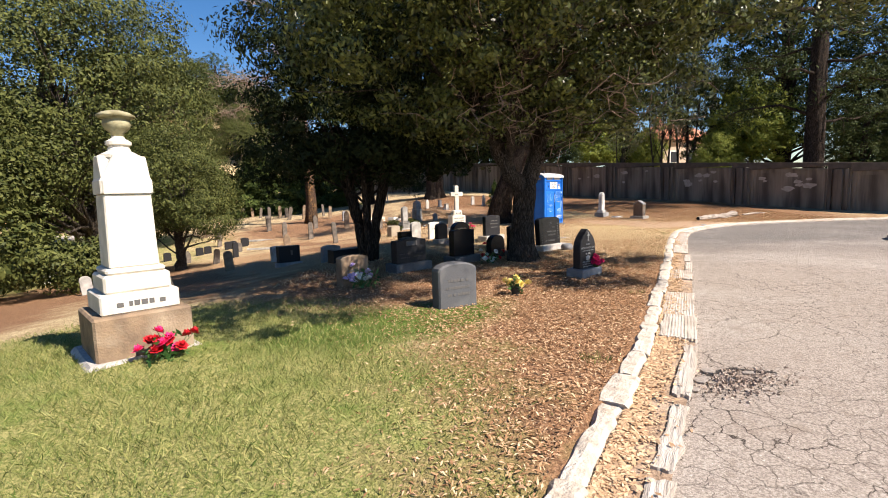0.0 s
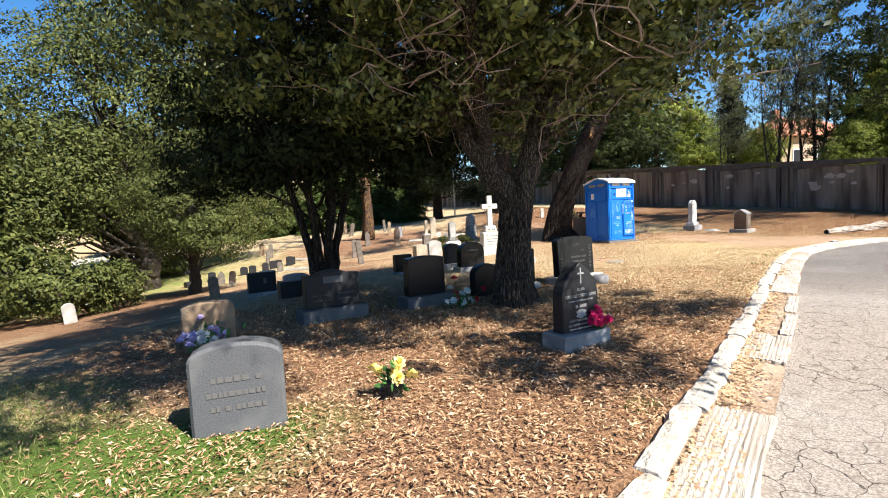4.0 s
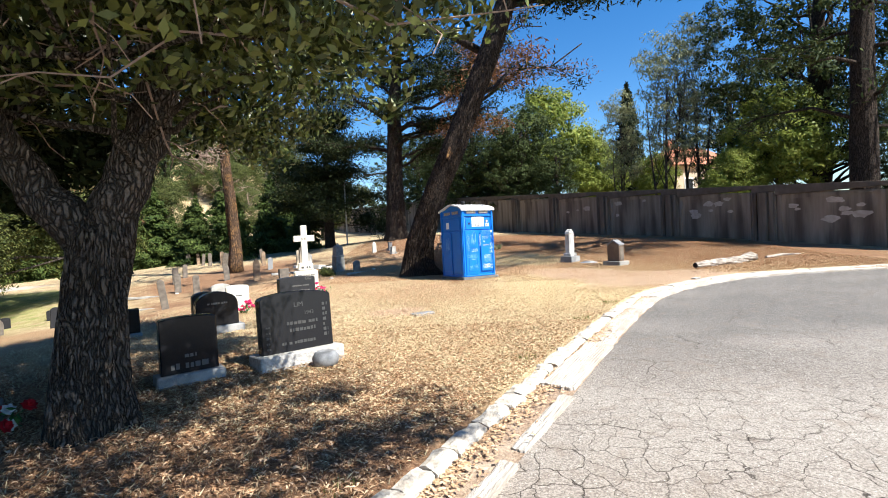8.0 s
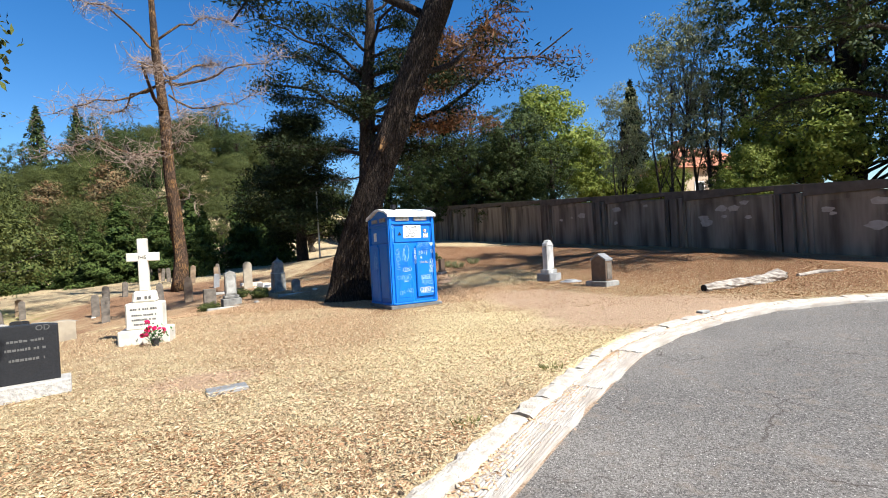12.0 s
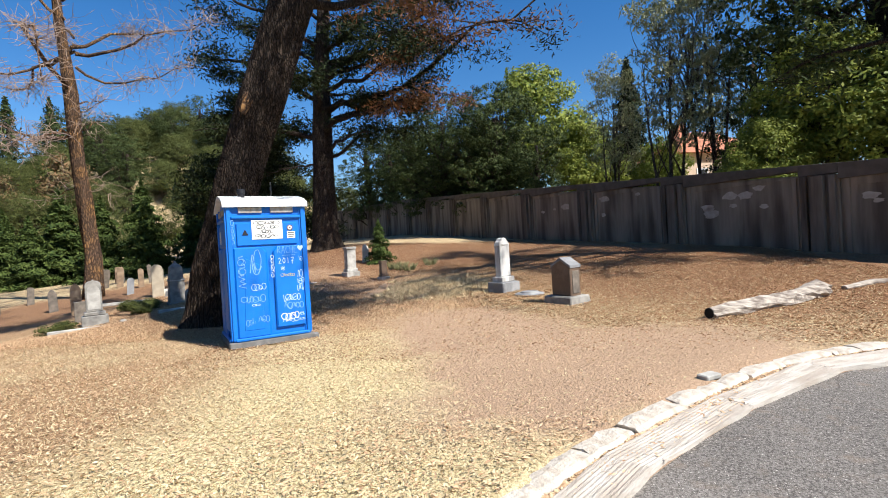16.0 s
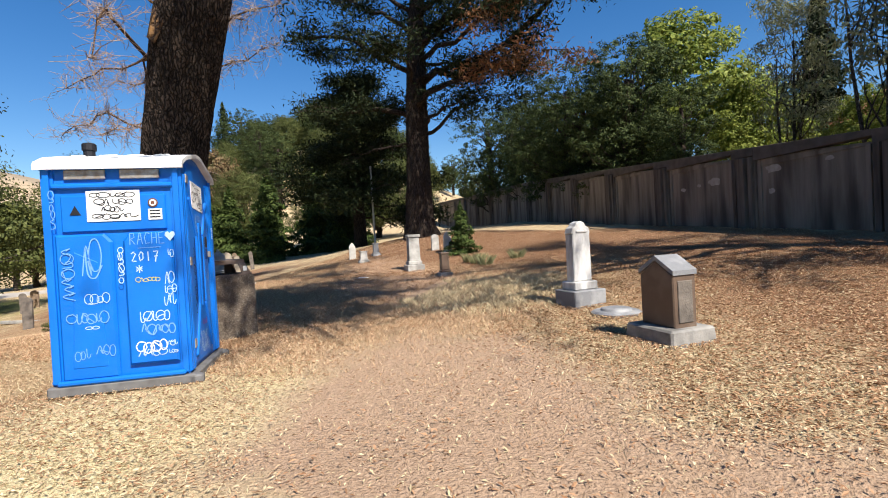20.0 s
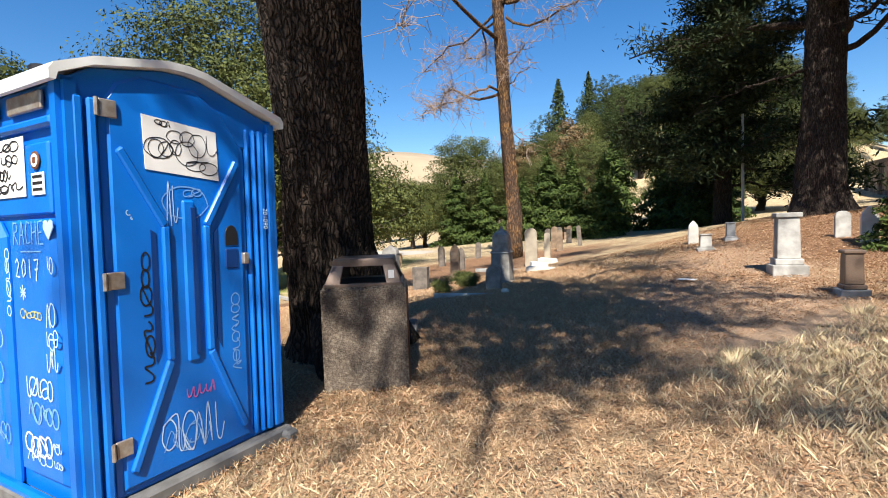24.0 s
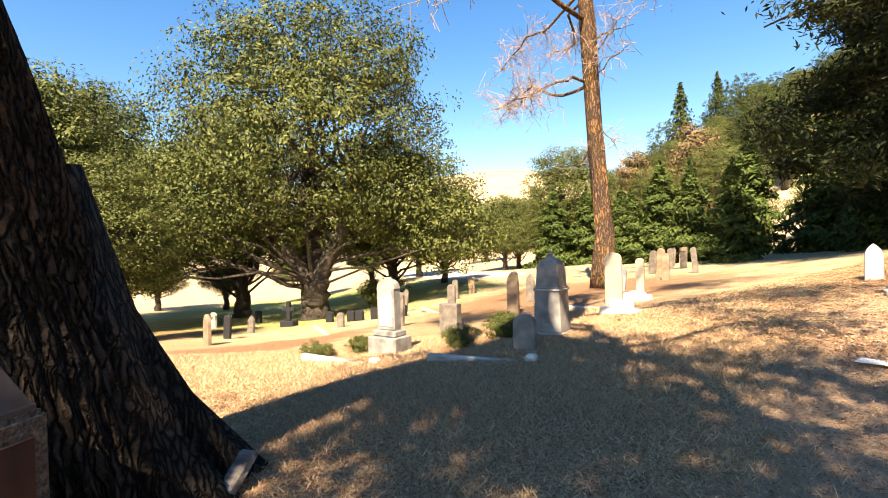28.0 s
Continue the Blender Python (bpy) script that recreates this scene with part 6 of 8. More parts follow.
def build_far_graves():
    column_stone(3.34, 31.2, 1.05, 0.34, "white marble pedestal gravestone with a flat cap")
    column_stone(4.78, 30.0, 0.62, 0.22, "small brown and white pedestal gravestone", BROWN_GRANITE, MARBLE_OLD)
    post_stone(2.2, 35.6, 0.62, 0.3, material=MARBLE_OLD, label="plain white marble grave tablet")
    post_stone(2.95, 35.0, 0.78, 0.3, material=MARBLE, label="white marble tablet with a pointed head", shape="gothic")
    post_stone(-1.1, 34.9, 0.66, 0.26, material=MARBLE, label="white marble gravestone with a pointed head", shape="gothic")
    column_stone(0.25, 33.5, 0.42, 0.26, "small low pedestal gravestone")
    column_stone(-0.2, 35.2, 0.5, 0.22, "small grey pedestal gravestone", GRANITE)
    # fenced plot with its tall stones
    e = thing("gravestone", -2.07, 26.05, ROW, None, "tall grey marble headstone with a moulded ogee head", "gravestone", "gravestones")
    part("base", box(0.58, 0.42, 0.34, 0, 0, -0.06, 0.015), WEATHERED, e)
    part("plinth", box(0.47, 0.30, 0.10, 0, 0, 0.28, 0.02), WEATHERED, e)
    part("tablet", slab([(-0.18, 0), (0.18, 0), (0.175, 0.62), (0.185, 0.66), (0.16, 0.74), (0.10, 0.79), (0.04, 0.80), (0, 0.84), (-0.04, 0.80), (-0.10, 0.79), (-0.16, 0.74), (-0.185, 0.66), (-0.175, 0.62)], 0.17, -0.085, 0.38, 0.012), WEATHERED, e)
    part("carved_scroll", slab(arch(0.28, 0.62, 0.13), 0.012, -0.094, 0.44, 0.004), MARBLE_OLD, e, "sunk round-headed inscription panel")
    e = thing("gravestone", -1.52, 28.63, ROW, None, "tapered grey marble monument with a moulded waist and pointed cap", "gravestone", "gravestones")
    part("base", box(0.54, 0.50, 0.14, 0, 0, -0.08, 0.015), WEATHERED, e)
    part("die", box(0.46, 0.44, 0.66, 0, 0, 0.06, 0.012, top=0.9), WEATHERED, e)
    part("moulding", box(0.46, 0.44, 0.035, 0, 0, 0.715, 0.012), MARBLE_OLD, e)
    part("moulding", box(0.43, 0.41, 0.03, 0, 0, 0.75, 0.010), WEATHERED, e)
    part("shaft", box(0.385, 0.37, 0.36, 0, 0, 0.775, 0.010, top=0.9), WEATHERED, e)
    part("cap", box(0.36, 0.345, 0.10, 0, 0, 1.13, 0.012, top=0.55), WEATHERED, e)
    part("finial", lathe([(0.09, 0), (0.07, 0.03), (0.04, 0.06), (0.045, 0.09), (0.01, 0.12)], 12, 0, 0, 1.225), WEATHERED, e)
    post_stone(-0.45, 27.7, 0.50, 0.32, label="small grey rounded headstone beside the plot", material=WEATHERED)
    post_stone(-5.9, 29.7, 1.08, 0.32, label="pointed mossy sandstone headstone", material=SANDSTONE, shape="gothic")
    headstone(-3.6, 27.4, 0.42, 0.62, 0.18, "flat", LICHEN, "dark square gravestone behind a shrub")
    post_stone(-4.2, 31.5, 1.2, 0.38, label="tall cream round-headed marble headstone", material=CREAM)
    post_stone(-4.9, 32.7, 0.95, 0.2, label="narrow cream marble post marker", material=CREAM)
    post_stone(-8.4, 36.2, 0.9, 0.24, label="narrow brown upright marker stone", material=SANDSTONE)
    rng = np.random.default_rng(21)
    for k in range(9):
        post_stone(-9.5 - 1.1 * k + rng.normal() * 0.3, 37.5 + 0.9 * k + rng.normal() * 0.5, rng.uniform(0.6, 1.1), rng.uniform(0.18, 0.34), (rng.normal() * 5, rng.normal() * 6), [LICHEN, SANDSTONE, LICHEN][k % 3])
    # markers down the slope
    post_stone(-6.7, 15.0, 0.62, 0.26, (0, -4), SANDSTONE)
    post_stone(-16.8, 20.3, 0.7, 0.4, (0, 3), MARBLE_OLD, "pale weathered marker at the foot of the slope")
    post_stone(-3.75, 6.65, 0.56, 0.13, (4, -14), LICHEN, "leaning dark stone marker")
    post_stone(-10.6, 14.2, 0.55, 0.3, (0, -6), MARBLE_OLD)
    post_stone(-9.0, 19.0, 0.6, 0.22, (0, 6), LICHEN)
    headstone(-4.3, 13.5, 0.62, 0.46, 0.2, "flat", GRANITE_DARK, "low dark grave slab with pale lettering", (0.7, 0.3, 0.08), GRANITE, text=[(0, 0.2, 0.06, 0.16)])
    headstone(-2.9, 12.5, 0.5, 0.42, 0.16, "arch", GRANITE, "low grey gravestone with a bowed top", rise=0.06)
    headstone(-2.3, 11.6, 0.8, 0.32, 0.3, "flat", GRANITE_DARK, "long low dark gravestone in shade")
    headstone(-5.3, 15.4, 0.4, 0.5, 0.14, "flat", MARBLE_OLD, "pale ribbed stone marker", turn=ROW + 10)
    for k, (x, y, h, w, mt) in enumerate([(-4.6, 20.6, 0.9, 0.2, LICHEN), (-7.2, 22.2, 0.75, 0.3, SANDSTONE), (-7.4, 27.0, 0.95, 0.26, LICHEN), (-9.6, 22.2, 0.7, 0.26, GRANITE_DARK),
                                          (-9.5, 29.0, 0.9, 0.28, LICHEN), (-8.2, 31.2, 0.85, 0.28, LICHEN), (-11.5, 32.0, 0.9, 0.3, LICHEN), (-12.5, 34.5, 0.8, 0.26, LICHEN), (-10.8, 25.5, 0.5, 0.28, LICHEN),
                                          (-13.0, 28.0, 0.9, 0.22, LICHEN), (-14.2, 30.4, 0.85, 0.24, LICHEN), (-15.5, 31.5, 0.8, 0.3, SANDSTONE), (-6.8, 33.4, 0.7, 0.26, GRANITE), (-12.0, 22.5, 0.6, 0.3, LICHEN)] ):
        post_stone(x, y, h, w, (rng.normal() * 3, rng.normal() * 4), mt, ["weathered upright marker stone", "thin leaning marker stone"][k % 2], ROW + rng.normal() * 8, "gothic" if k % 4 == 1 else "arch")
    for x, y, h in ((-14.4, 25.1, 0.45), (-13.1, 25.9, 0.42), (-12.8, 26.2, 0.4), (-11.9, 26.7, 0.45), (-11.75, 27.0, 0.42), (-11.2, 27.2, 0.5), (-11.3, 27.6, 0.42), (-18.9, 21.8, 0.6)):
        headstone(x, y, 0.36, h, 0.14, "arch", GRANITE_DARK, "small dark gravestone in a low row below the oak", rise=0.06)
    e = thing("cross_marker", -14.38, 23.58, 60, None, "dark stone cross on a low block below the oak", "gravestone", "gravestones")
    part("base", box(0.6, 0.4, 0.3, 0, 0, -0.05, 0.02), GRANITE_DARK, e)
    b = box(0.16, 0.14, 0.75, 0, 0, 0.25, 0.01)
    box(0.56, 0.138, 0.16, 0, 0, 0.62, 0.01, b)
    part("cross", b, GRANITE_DARK, e)
    for x, y, w, d, h, t in ((-2.6, 30.6, 0.8, 0.35, 0.12, 20), (-3.2, 31.0, 0.5, 0.5, 0.2, 60), (-4.2, 32.1, 0.7, 0.3, 0.16, 10), (-4.9, 32.6, 0.4, 0.4, 0.12, 45)):
        e = thing("broken_slab", x, y, t, None, "broken pale marble slab lying by the headstone", "stone slab", "broken slabs", (rng.normal() * 4, rng.normal() * 4))
        part("slab", box(w, d, h + 0.04, 0, 0, -0.04, 0.02, top=0.9), MARBLE, e)
    headstone(-1.9, 19.3, 0.42, 0.42, 0.3, "arch", CREAM, "low cream marble stone with a bowed top", rise=0.05)
    # low white edging of the plots
    for x, y, L, t in ((-1.57, 25.2, 1.5, 42), (-0.1, 26.9, 1.4, 50), (-4.6, 30.8, 2.0, 40), (-8.5, 25.0, 3.2, 12), (-10.6, 28.6, 2.4, 8)):
        e = thing("grave_edging", x, y, t, None, "low pale stone edging of a grave plot", "edging", "grave edging")
        part("edge_stone", box(L, 0.10, 0.11, 0, 0, -0.05, 0.015), MARBLE_OLD, e)
        part("edge_post", box(0.14, 0.14, 0.20, L / 2, 0, -0.05, 0.03), MARBLE, e)


build_far_graves()


# ---- trees ----
def bark_trunk(parent, stem, material, steps=110, rings=150, ridge=0.07, seed=1, roots=7, flare=0.5, furrows=0):
    """A trunk with furrowed bark in relief and a root flare: stem is a list of (x, y, z, radius)."""
    st = np.array(stem, float)
    t = np.linspace(0, len(st) - 1, rings)
    p = np.stack([np.interp(t, range(len(st)), st[:, k]) for k in range(4)], 1)
    for _ in range(3):
        p[1:-1] = (p[:-2] + 2 * p[1:-1] + p[2:]) / 4
    a = np.linspace(0, 2 * math.pi, steps, endpoint=False)
    A, Zr = np.meshgrid(a, p[:, 2])
    R = np.repeat(p[:, 3:4], steps, 1)
    ph = np.random.default_rng(seed).uniform(0, 6, 8)
    warp = 0.10 * np.sin(Zr * 1.9 + ph[0] + np.sin(A * 3)) + 0.05 * np.sin(Zr * 4.7 + A * 5 + ph[1]) + 0.02 * np.sin(Zr * 11 + A * 9 + ph[6])
    dens = furrows or max(5, int(round(steps / 9)))
    r1 = np.abs(np.sin((A + warp) * dens * 0.5 + ph[2] + 0.9 * np.sin(Zr * 1.3 + A * 2 + ph[6])))
    r2 = np.abs(np.sin((A - warp * 0.7) * dens * 0.85 + ph[3] + 1.1 * np.sin(Zr * 2.1 + A * 3)))
    rid = np.minimum(r1, r2 + 0.25) * 1.3
    brk = 0.35 * np.sin(Zr * 7 + 3 * np.sin(A * 9 + ph[4]) + 2 * np.sin(A * 23 + ph[5]))
    lob = np.maximum(0, np.cos(A * roots / 2.0 + ph[7])) ** 2
    low = np.exp(-np.clip(Zr, 0, None) / 0.38)
    R = R * (1 + ridge * (rid - 0.5 + brk * 0.5) + flare * low * (0.25 + lob) + 0.03 * np.sin(A * 2 + Zr))
    V = np.stack([p[:, :1] + R * np.cos(A), p[:, 1:2] + R * np.sin(A), Zr - 0.12 * low], -1).reshape(-1, 3)
    i = np.arange(rings * steps).reshape(rings, steps)
    j = np.roll(i, -1, 1)
    Fc = np.stack([i[:-1], j[:-1], j[1:], i[1:]], -1).reshape(-1, 4)
    return add_mesh("trunk", V, Fc, material, parent)


def limb_tree(name, x, y, limbs, leaf_mat, bark_mat, label, seed, spray=0.55, per=260, leaf=0.2, pads=7, second=None, long=4.0, z=None, start=0.35, flat=0.5):
    """Limbs as (from, to, radius, sag), each carrying flat pads of foliage along its outer part; returns the thing."""
    rng = np.random.default_rng(seed)
    e = thing(name, x, y, 0, z, label, "tree")
    main, twigs, green, brown = [], [], [], []
    for a, b, r, sag, kind in limbs:
        w = wander(a, b, 10, 0.09, rng, sag)
        main.append([(w[k], r * (1 - 0.82 * k / 9)) for k in range(10)])
        d = np.linalg.norm(np.subtract(b, a))
        for k in range(pads):
            q = w[min(9, int(9 * rng.uniform(start, 1.05)))]
            tip = q + rng.normal(size=3) * np.array([1, 1, 0.45]) * 0.16 * d
            ww = wander(q, tip, 5, 0.15, rng)
            twigs.append([(ww[i], max(0.006, r * 0.22 * (1 - 0.8 * i / 4))) for i in range(5)])
            for i in range(4):
                s2 = ww[rng.integers(1, 5)] + 0
                t2 = s2 + rng.normal(size=3) * np.array([1, 1, 0.5]) * spray * 0.9
                twigs.append([(s2, 0.012), ((s2 + t2) / 2 + rng.normal(size=3) * 0.06, 0.009), (t2, 0.004)])
            if kind == "bare":
                continue
            n = per
            line = ww[rng.integers(1, 5, n)]
            pos = line + rng.normal(size=(n, 3)) * spray * np.array([1, 1, flat]) - np.array([0, 0, 0.12]) * rng.random((n, 1))
            (brown if kind == "rust" and rng.random() < 0.65 else green).append(pos)
    for p in main:
        V, Fc = tube_mesh([p], 9, 0.06, seed)
        add_mesh("limb", V, Fc, bark_mat, e, smooth_faces=True)
    V, Fc = tube_mesh(twigs, 4, 0.0, seed)
    tagged(add_mesh("twig_growth", V, Fc, bark_mat, e), kind="stuff")
    for nm, sets, mt, lb in (("crown", green, leaf_mat, ""), ("dead_crown", brown, second, "rust-brown dead needles")):
        if sets:
            P = np.concatenate(sets)
            v, _ = leaf_mesh(P, leaf * rng.uniform(0.6, 1.4, len(P)), rng, long, 0.5, facing=np.tile((0.0, 0.0, 1.0), (len(P), 1)), loose=1.7)
            fast_quads(nm, v, mt, e, lb)
    return e


def build_trees():
    # evergreen laurel over the graves: wide crown, hanging low
    laurel = tree("laurel_tree", 1.67, 10.2, [[(0.1, 0.1, 1.5, 0.20), (0.35, 0.25, 2.3, 0.17), (0.8, 0.5, 3.6, 0.13), (1.2, 0.6, 5.0, 0.08)],
                                     [(0.1, 0.1, 1.3, 0.19), (-0.4, -0.1, 2.1, 0.15), (-0.9, -0.4, 3.2, 0.12), (-1.4, -0.8, 4.6, 0.07)], [(-0.3, 0, 1.9, 0.1), (-0.3, -1.2, 3.2, 0.09), (-0.2, -2.6, 4.6, 0.05)]],
         # outermost crowns towards -y and +x are unseen, added to shade the ground
         [((0.2, -0.6, 5.4), (4.0, 4.6, 2.6)), ((-2.6, -1.6, 4.0), (1.9, 2.0, 1.3)), ((2.2, -0.2, 3.7), (1.5, 1.8, 1.25)), ((0.0, 0.5, 7.4), (3.2, 3.2, 1.8)), ((0.4, -3.6, 4.7), (2.4, 1.8, 1.0)), ((-0.6, 1.6, 3.5), (2.2, 1.6, 1.0)), ((0.6, -1.6, 3.6), (1.6, 1.4, 0.8)), ((-2.2, -3.6, 4.9), (2.0, 1.6, 0.9)), ((0.6, -5.7, 5.6), (2.2, 1.0, 0.6)), ((-1.2, -0.4, 3.0), (1.6, 1.4, 0.6)), ((1.3, -0.6, 3.0), (1.2, 1.2, 0.6)), ((3.6, -3.7, 4.2), (1.7, 1.7, 0.6)), ((2.3, -2.0, 4.2), (1.4, 1.4, 0.6)), ((0.4, -6.4, 5.3), (1.6, 1.2, 0.6)), ((-0.1, 2.8, 4.0), (1.7, 1.3, 1.3)), ((0.1, 2.3, 5.3), (1.6, 1.5, 1.1)), ((-0.1, 3.5, 3.2), (1.0, 0.8, 0.6)), ((6.0, -2.9, 6.2), (1.8, 1.5, 0.8))],
         LEAF_DARK, BARK, 202000, 0.092, 0.25, 110, 31, "evergreen laurel tree with a forked grey trunk, hanging over graves", 80, 0.035, 0.25, fork=0.7)
    for bough in laurel.children[:3]:
        bough.name = "bough"
    rng = np.random.default_rng(39)
    twigs = []
    for k in range(120):
        a, r = rng.uniform(0, 2 * math.pi), rng.uniform(0.6, 2.2)
        q = np.array([r * math.cos(a) + 0.2, r * math.sin(a) - 0.8, rng.uniform(2.6, 4.4)])
        w = wander(q, q + rng.normal(size=3) * np.array([0.5, 0.5, 0.3]), 5, 0.2, rng)
        twigs.append([(w[i], 0.011 * (1 - 0.7 * i / 4)) for i in range(5)])
        for _ in range(3):
            s2 = w[rng.integers(1, 5)]
            w2 = wander(s2, s2 + rng.normal(size=3) * 0.22, 3, 0.2, rng)
            twigs.append([(w2[i], 0.005) for i in range(3)])
    V, Fc = tube_mesh(twigs, 4, 0, 39)
    tagged(add_mesh("twig_growth", V, Fc, TWIG, laurel, "pale bare twigs under the crown"), kind="stuff")
    bark_trunk(laurel, [(0.0, 0, -0.1, 0.32), (-0.02, 0, 0.35, 0.24), (0.02, 0.05, 1.0, 0.205), (0.08, 0.1, 1.5, 0.215), (0.12, 0.12, 1.75, 0.14)], BARK, 150, 130, 0.10, 5, 5, 0.35, 26)
    # dark many-stemmed tree
    stems = []
    for k in range(8):
        a = k * 0.8
        stems.append([(0.14 * math.cos(a), 0.14 * math.sin(a), 0, 0.09), (0.25 * math.cos(a), 0.25 * math.sin(a), 0.9, 0.07), (0.62 * math.cos(a), 0.62 * math.sin(a), 2.2, 0.055), (1.1 * math.cos(a), 1.1 * math.sin(a), 3.6, 0.03)])
    tree("yew_tree", -1.8, 11.5, stems, [((0, 0, 3.3), (2.7, 2.6, 1.6)), ((-0.3, 0.2, 4.8), (2.8, 2.6, 1.8)), ((1.4, 0.2, 2.5), (1.3, 1.3, 0.7)), ((-1.7, 0, 2.4), (1.4, 1.4, 0.7)), ((0, -0.6, 2.5), (1.6, 1.2, 0.6)), ((-0.3, 0.2, 6.4), (2.0, 2.0, 1.4))],
         LEAF_YEW, BARK_DARK, 70000, 0.11, 0.26, 100, 32, "dense dark evergreen with many thin stems", 30, 0.03, 0.15, long=2.6)
    # great leaning pine by the toilet
    limbs = [((2.7, -0.1, 7.6), (-3.5, 1.0, 8.6), 0.14, 0.3, "dark"), ((2.2, -0.1, 6.2), (4.6, 4.5, 8.8), 0.10, 0.3, "rust"), ((4.0, 0, 10.5), (12.0, -1.5, 11.0), 0.16, 0.6, "dark"), 
             ((4.6, 0, 13), (8.0, 4.5, 14), 0.10, 0.3, "dark"), ((4.2, 0, 11.5), (9.5, -2.5, 12), 0.12, 0.3, "dark"), ((4.8, 0, 14), (0.5, 3, 15.5), 0.10, 0.3, "dark"), ((4.8, 0, 14.5), (3, -4, 16), 0.10, 0.2, "dark"), ((5, 0, 15), (10, 2, 17), 0.1, 0.2, "dark"), ((5.2, 0, 16), (6, 4, 19), 0.08, 0.2, "dark"), ((3.9, 0, 10.2), (11.5, 0.4, 12.0), 0.12, 0.4, "dark"),
             # long limbs towards +x, mostly above the view, added to dapple the ground
             ((3.9, 0, 10.0), (9.0, -3.2, 10.2), 0.12, 0.4, "dark"), ((4.0, 0, 10.4), (11.0, -2.5, 10.8), 0.12, 0.4, "dark"), ((4.0, 0, 10.6), (10.5, -4.2, 11.2), 0.12, 0.4, "dark"), ((3.8, 0, 9.8), (7.5, -2.0, 10.0), 0.12, 0.3, "dark"), ((4.4, 0, 12.0), (12.0, -3.5, 12.2), 0.12, 0.4, "dark"), ((4.4, 0, 12.0), (8.5, -4.0, 12.5), 0.11, 0.3, "dark"), ((4.0, 0, 10.5), (9.0, 1.0, 10.6), 0.11, 0.3, "dark"), ((4.0, 0, 10.4), (11.5, -5.0, 10.5), 0.12, 0.4, "dark"), ((4.4, 0, 12), (12.5, -5.5, 12.5), 0.12, 0.4, "dark"), ((3.9, 0, 10), (10.0, -2.6, 9.6), 0.11, 0.4, "dark"), ((4.0, 0, 10.4), (10.2, -3.6, 10.6), 0.11, 0.4, "dark"), ((3.4, 0, 9.0), (7.0, -3.4, 8.9), 0.10, 0.3, "dark"), ((3.4, 0, 9.0), (6.2, -2.0, 8.7), 0.10, 0.3, "dark"), ((3.5, 0, 9.2), (8.0, -4.4, 9.2), 0.10, 0.3, "dark"), ((3.5, 0, 9.2), (8.6, -1.2, 9.4), 0.10, 0.3, "dark")]
    pine = limb_tree("leaning_pine", 2.72, 23.65, limbs, LEAF_PINE, BARK_DARK, "huge old pine with a leaning furrowed trunk", 33, 0.43, 215, 0.22, 5, LEAF_BROWN, start=0.5)
    bark_trunk(pine, [(0, 0, -0.15, 0.62), (0.0, 0.03, 0.35, 0.54), (0.15, -0.13, 1.2, 0.47), (0.43, -0.20, 2.0, 0.43), (0.85, -0.35, 3.0, 0.425), (1.45, -0.56, 4.2, 0.435), (2.06, -0.66, 5.6, 0.39), (2.85, -0.66, 7.4, 0.36), (4.0, -0.3, 10.5, 0.32), (4.9, 0, 14, 0.22), (5.4, 0, 19, 0.06)], BARK_DARK, 300, 320, 0.045, 3, 6, 0.30, 34)
    V, Fc = tube_mesh([[((0.16, 0.02, 1.6), 0.2), ((0.06, 0.22, 0.80), 0.28), ((0.06, 0.48, 0.32), 0.24), ((0.06, 0.70, 0.04), 0.19), ((0.05, 0.92, -0.10), 0.10)], [((0.10, 0.02, 1.9), 0.20), ((-0.02, 0.16, 1.05), 0.30), ((-0.22, 0.42, 0.40), 0.28), ((-0.36, 0.74, 0.04), 0.20), ((-0.45, 1.0, -0.10), 0.10)], [((0.30, -0.15, 0.5), 0.24), ((0.62, -0.30, 0.14), 0.17), ((1.0, -0.4, -0.05), 0.07)]], 14, 0.1, 5)
    add_mesh("root", V, Fc, BARK_DARK, pine, smooth_faces=True)
    part("wound", slab([(-0.10, -0.3), (0.02, -0.34), (0.10, -0.05), (0.12, 0.12), (0.0, 0.2), (-0.1, 0.06)], 0.03, 0, 0, 0.008), BARK_RED, pine, "reddish torn branch scar").matrix_local = pose(1.42, -1.00, 4.2, 0, 17, 12)
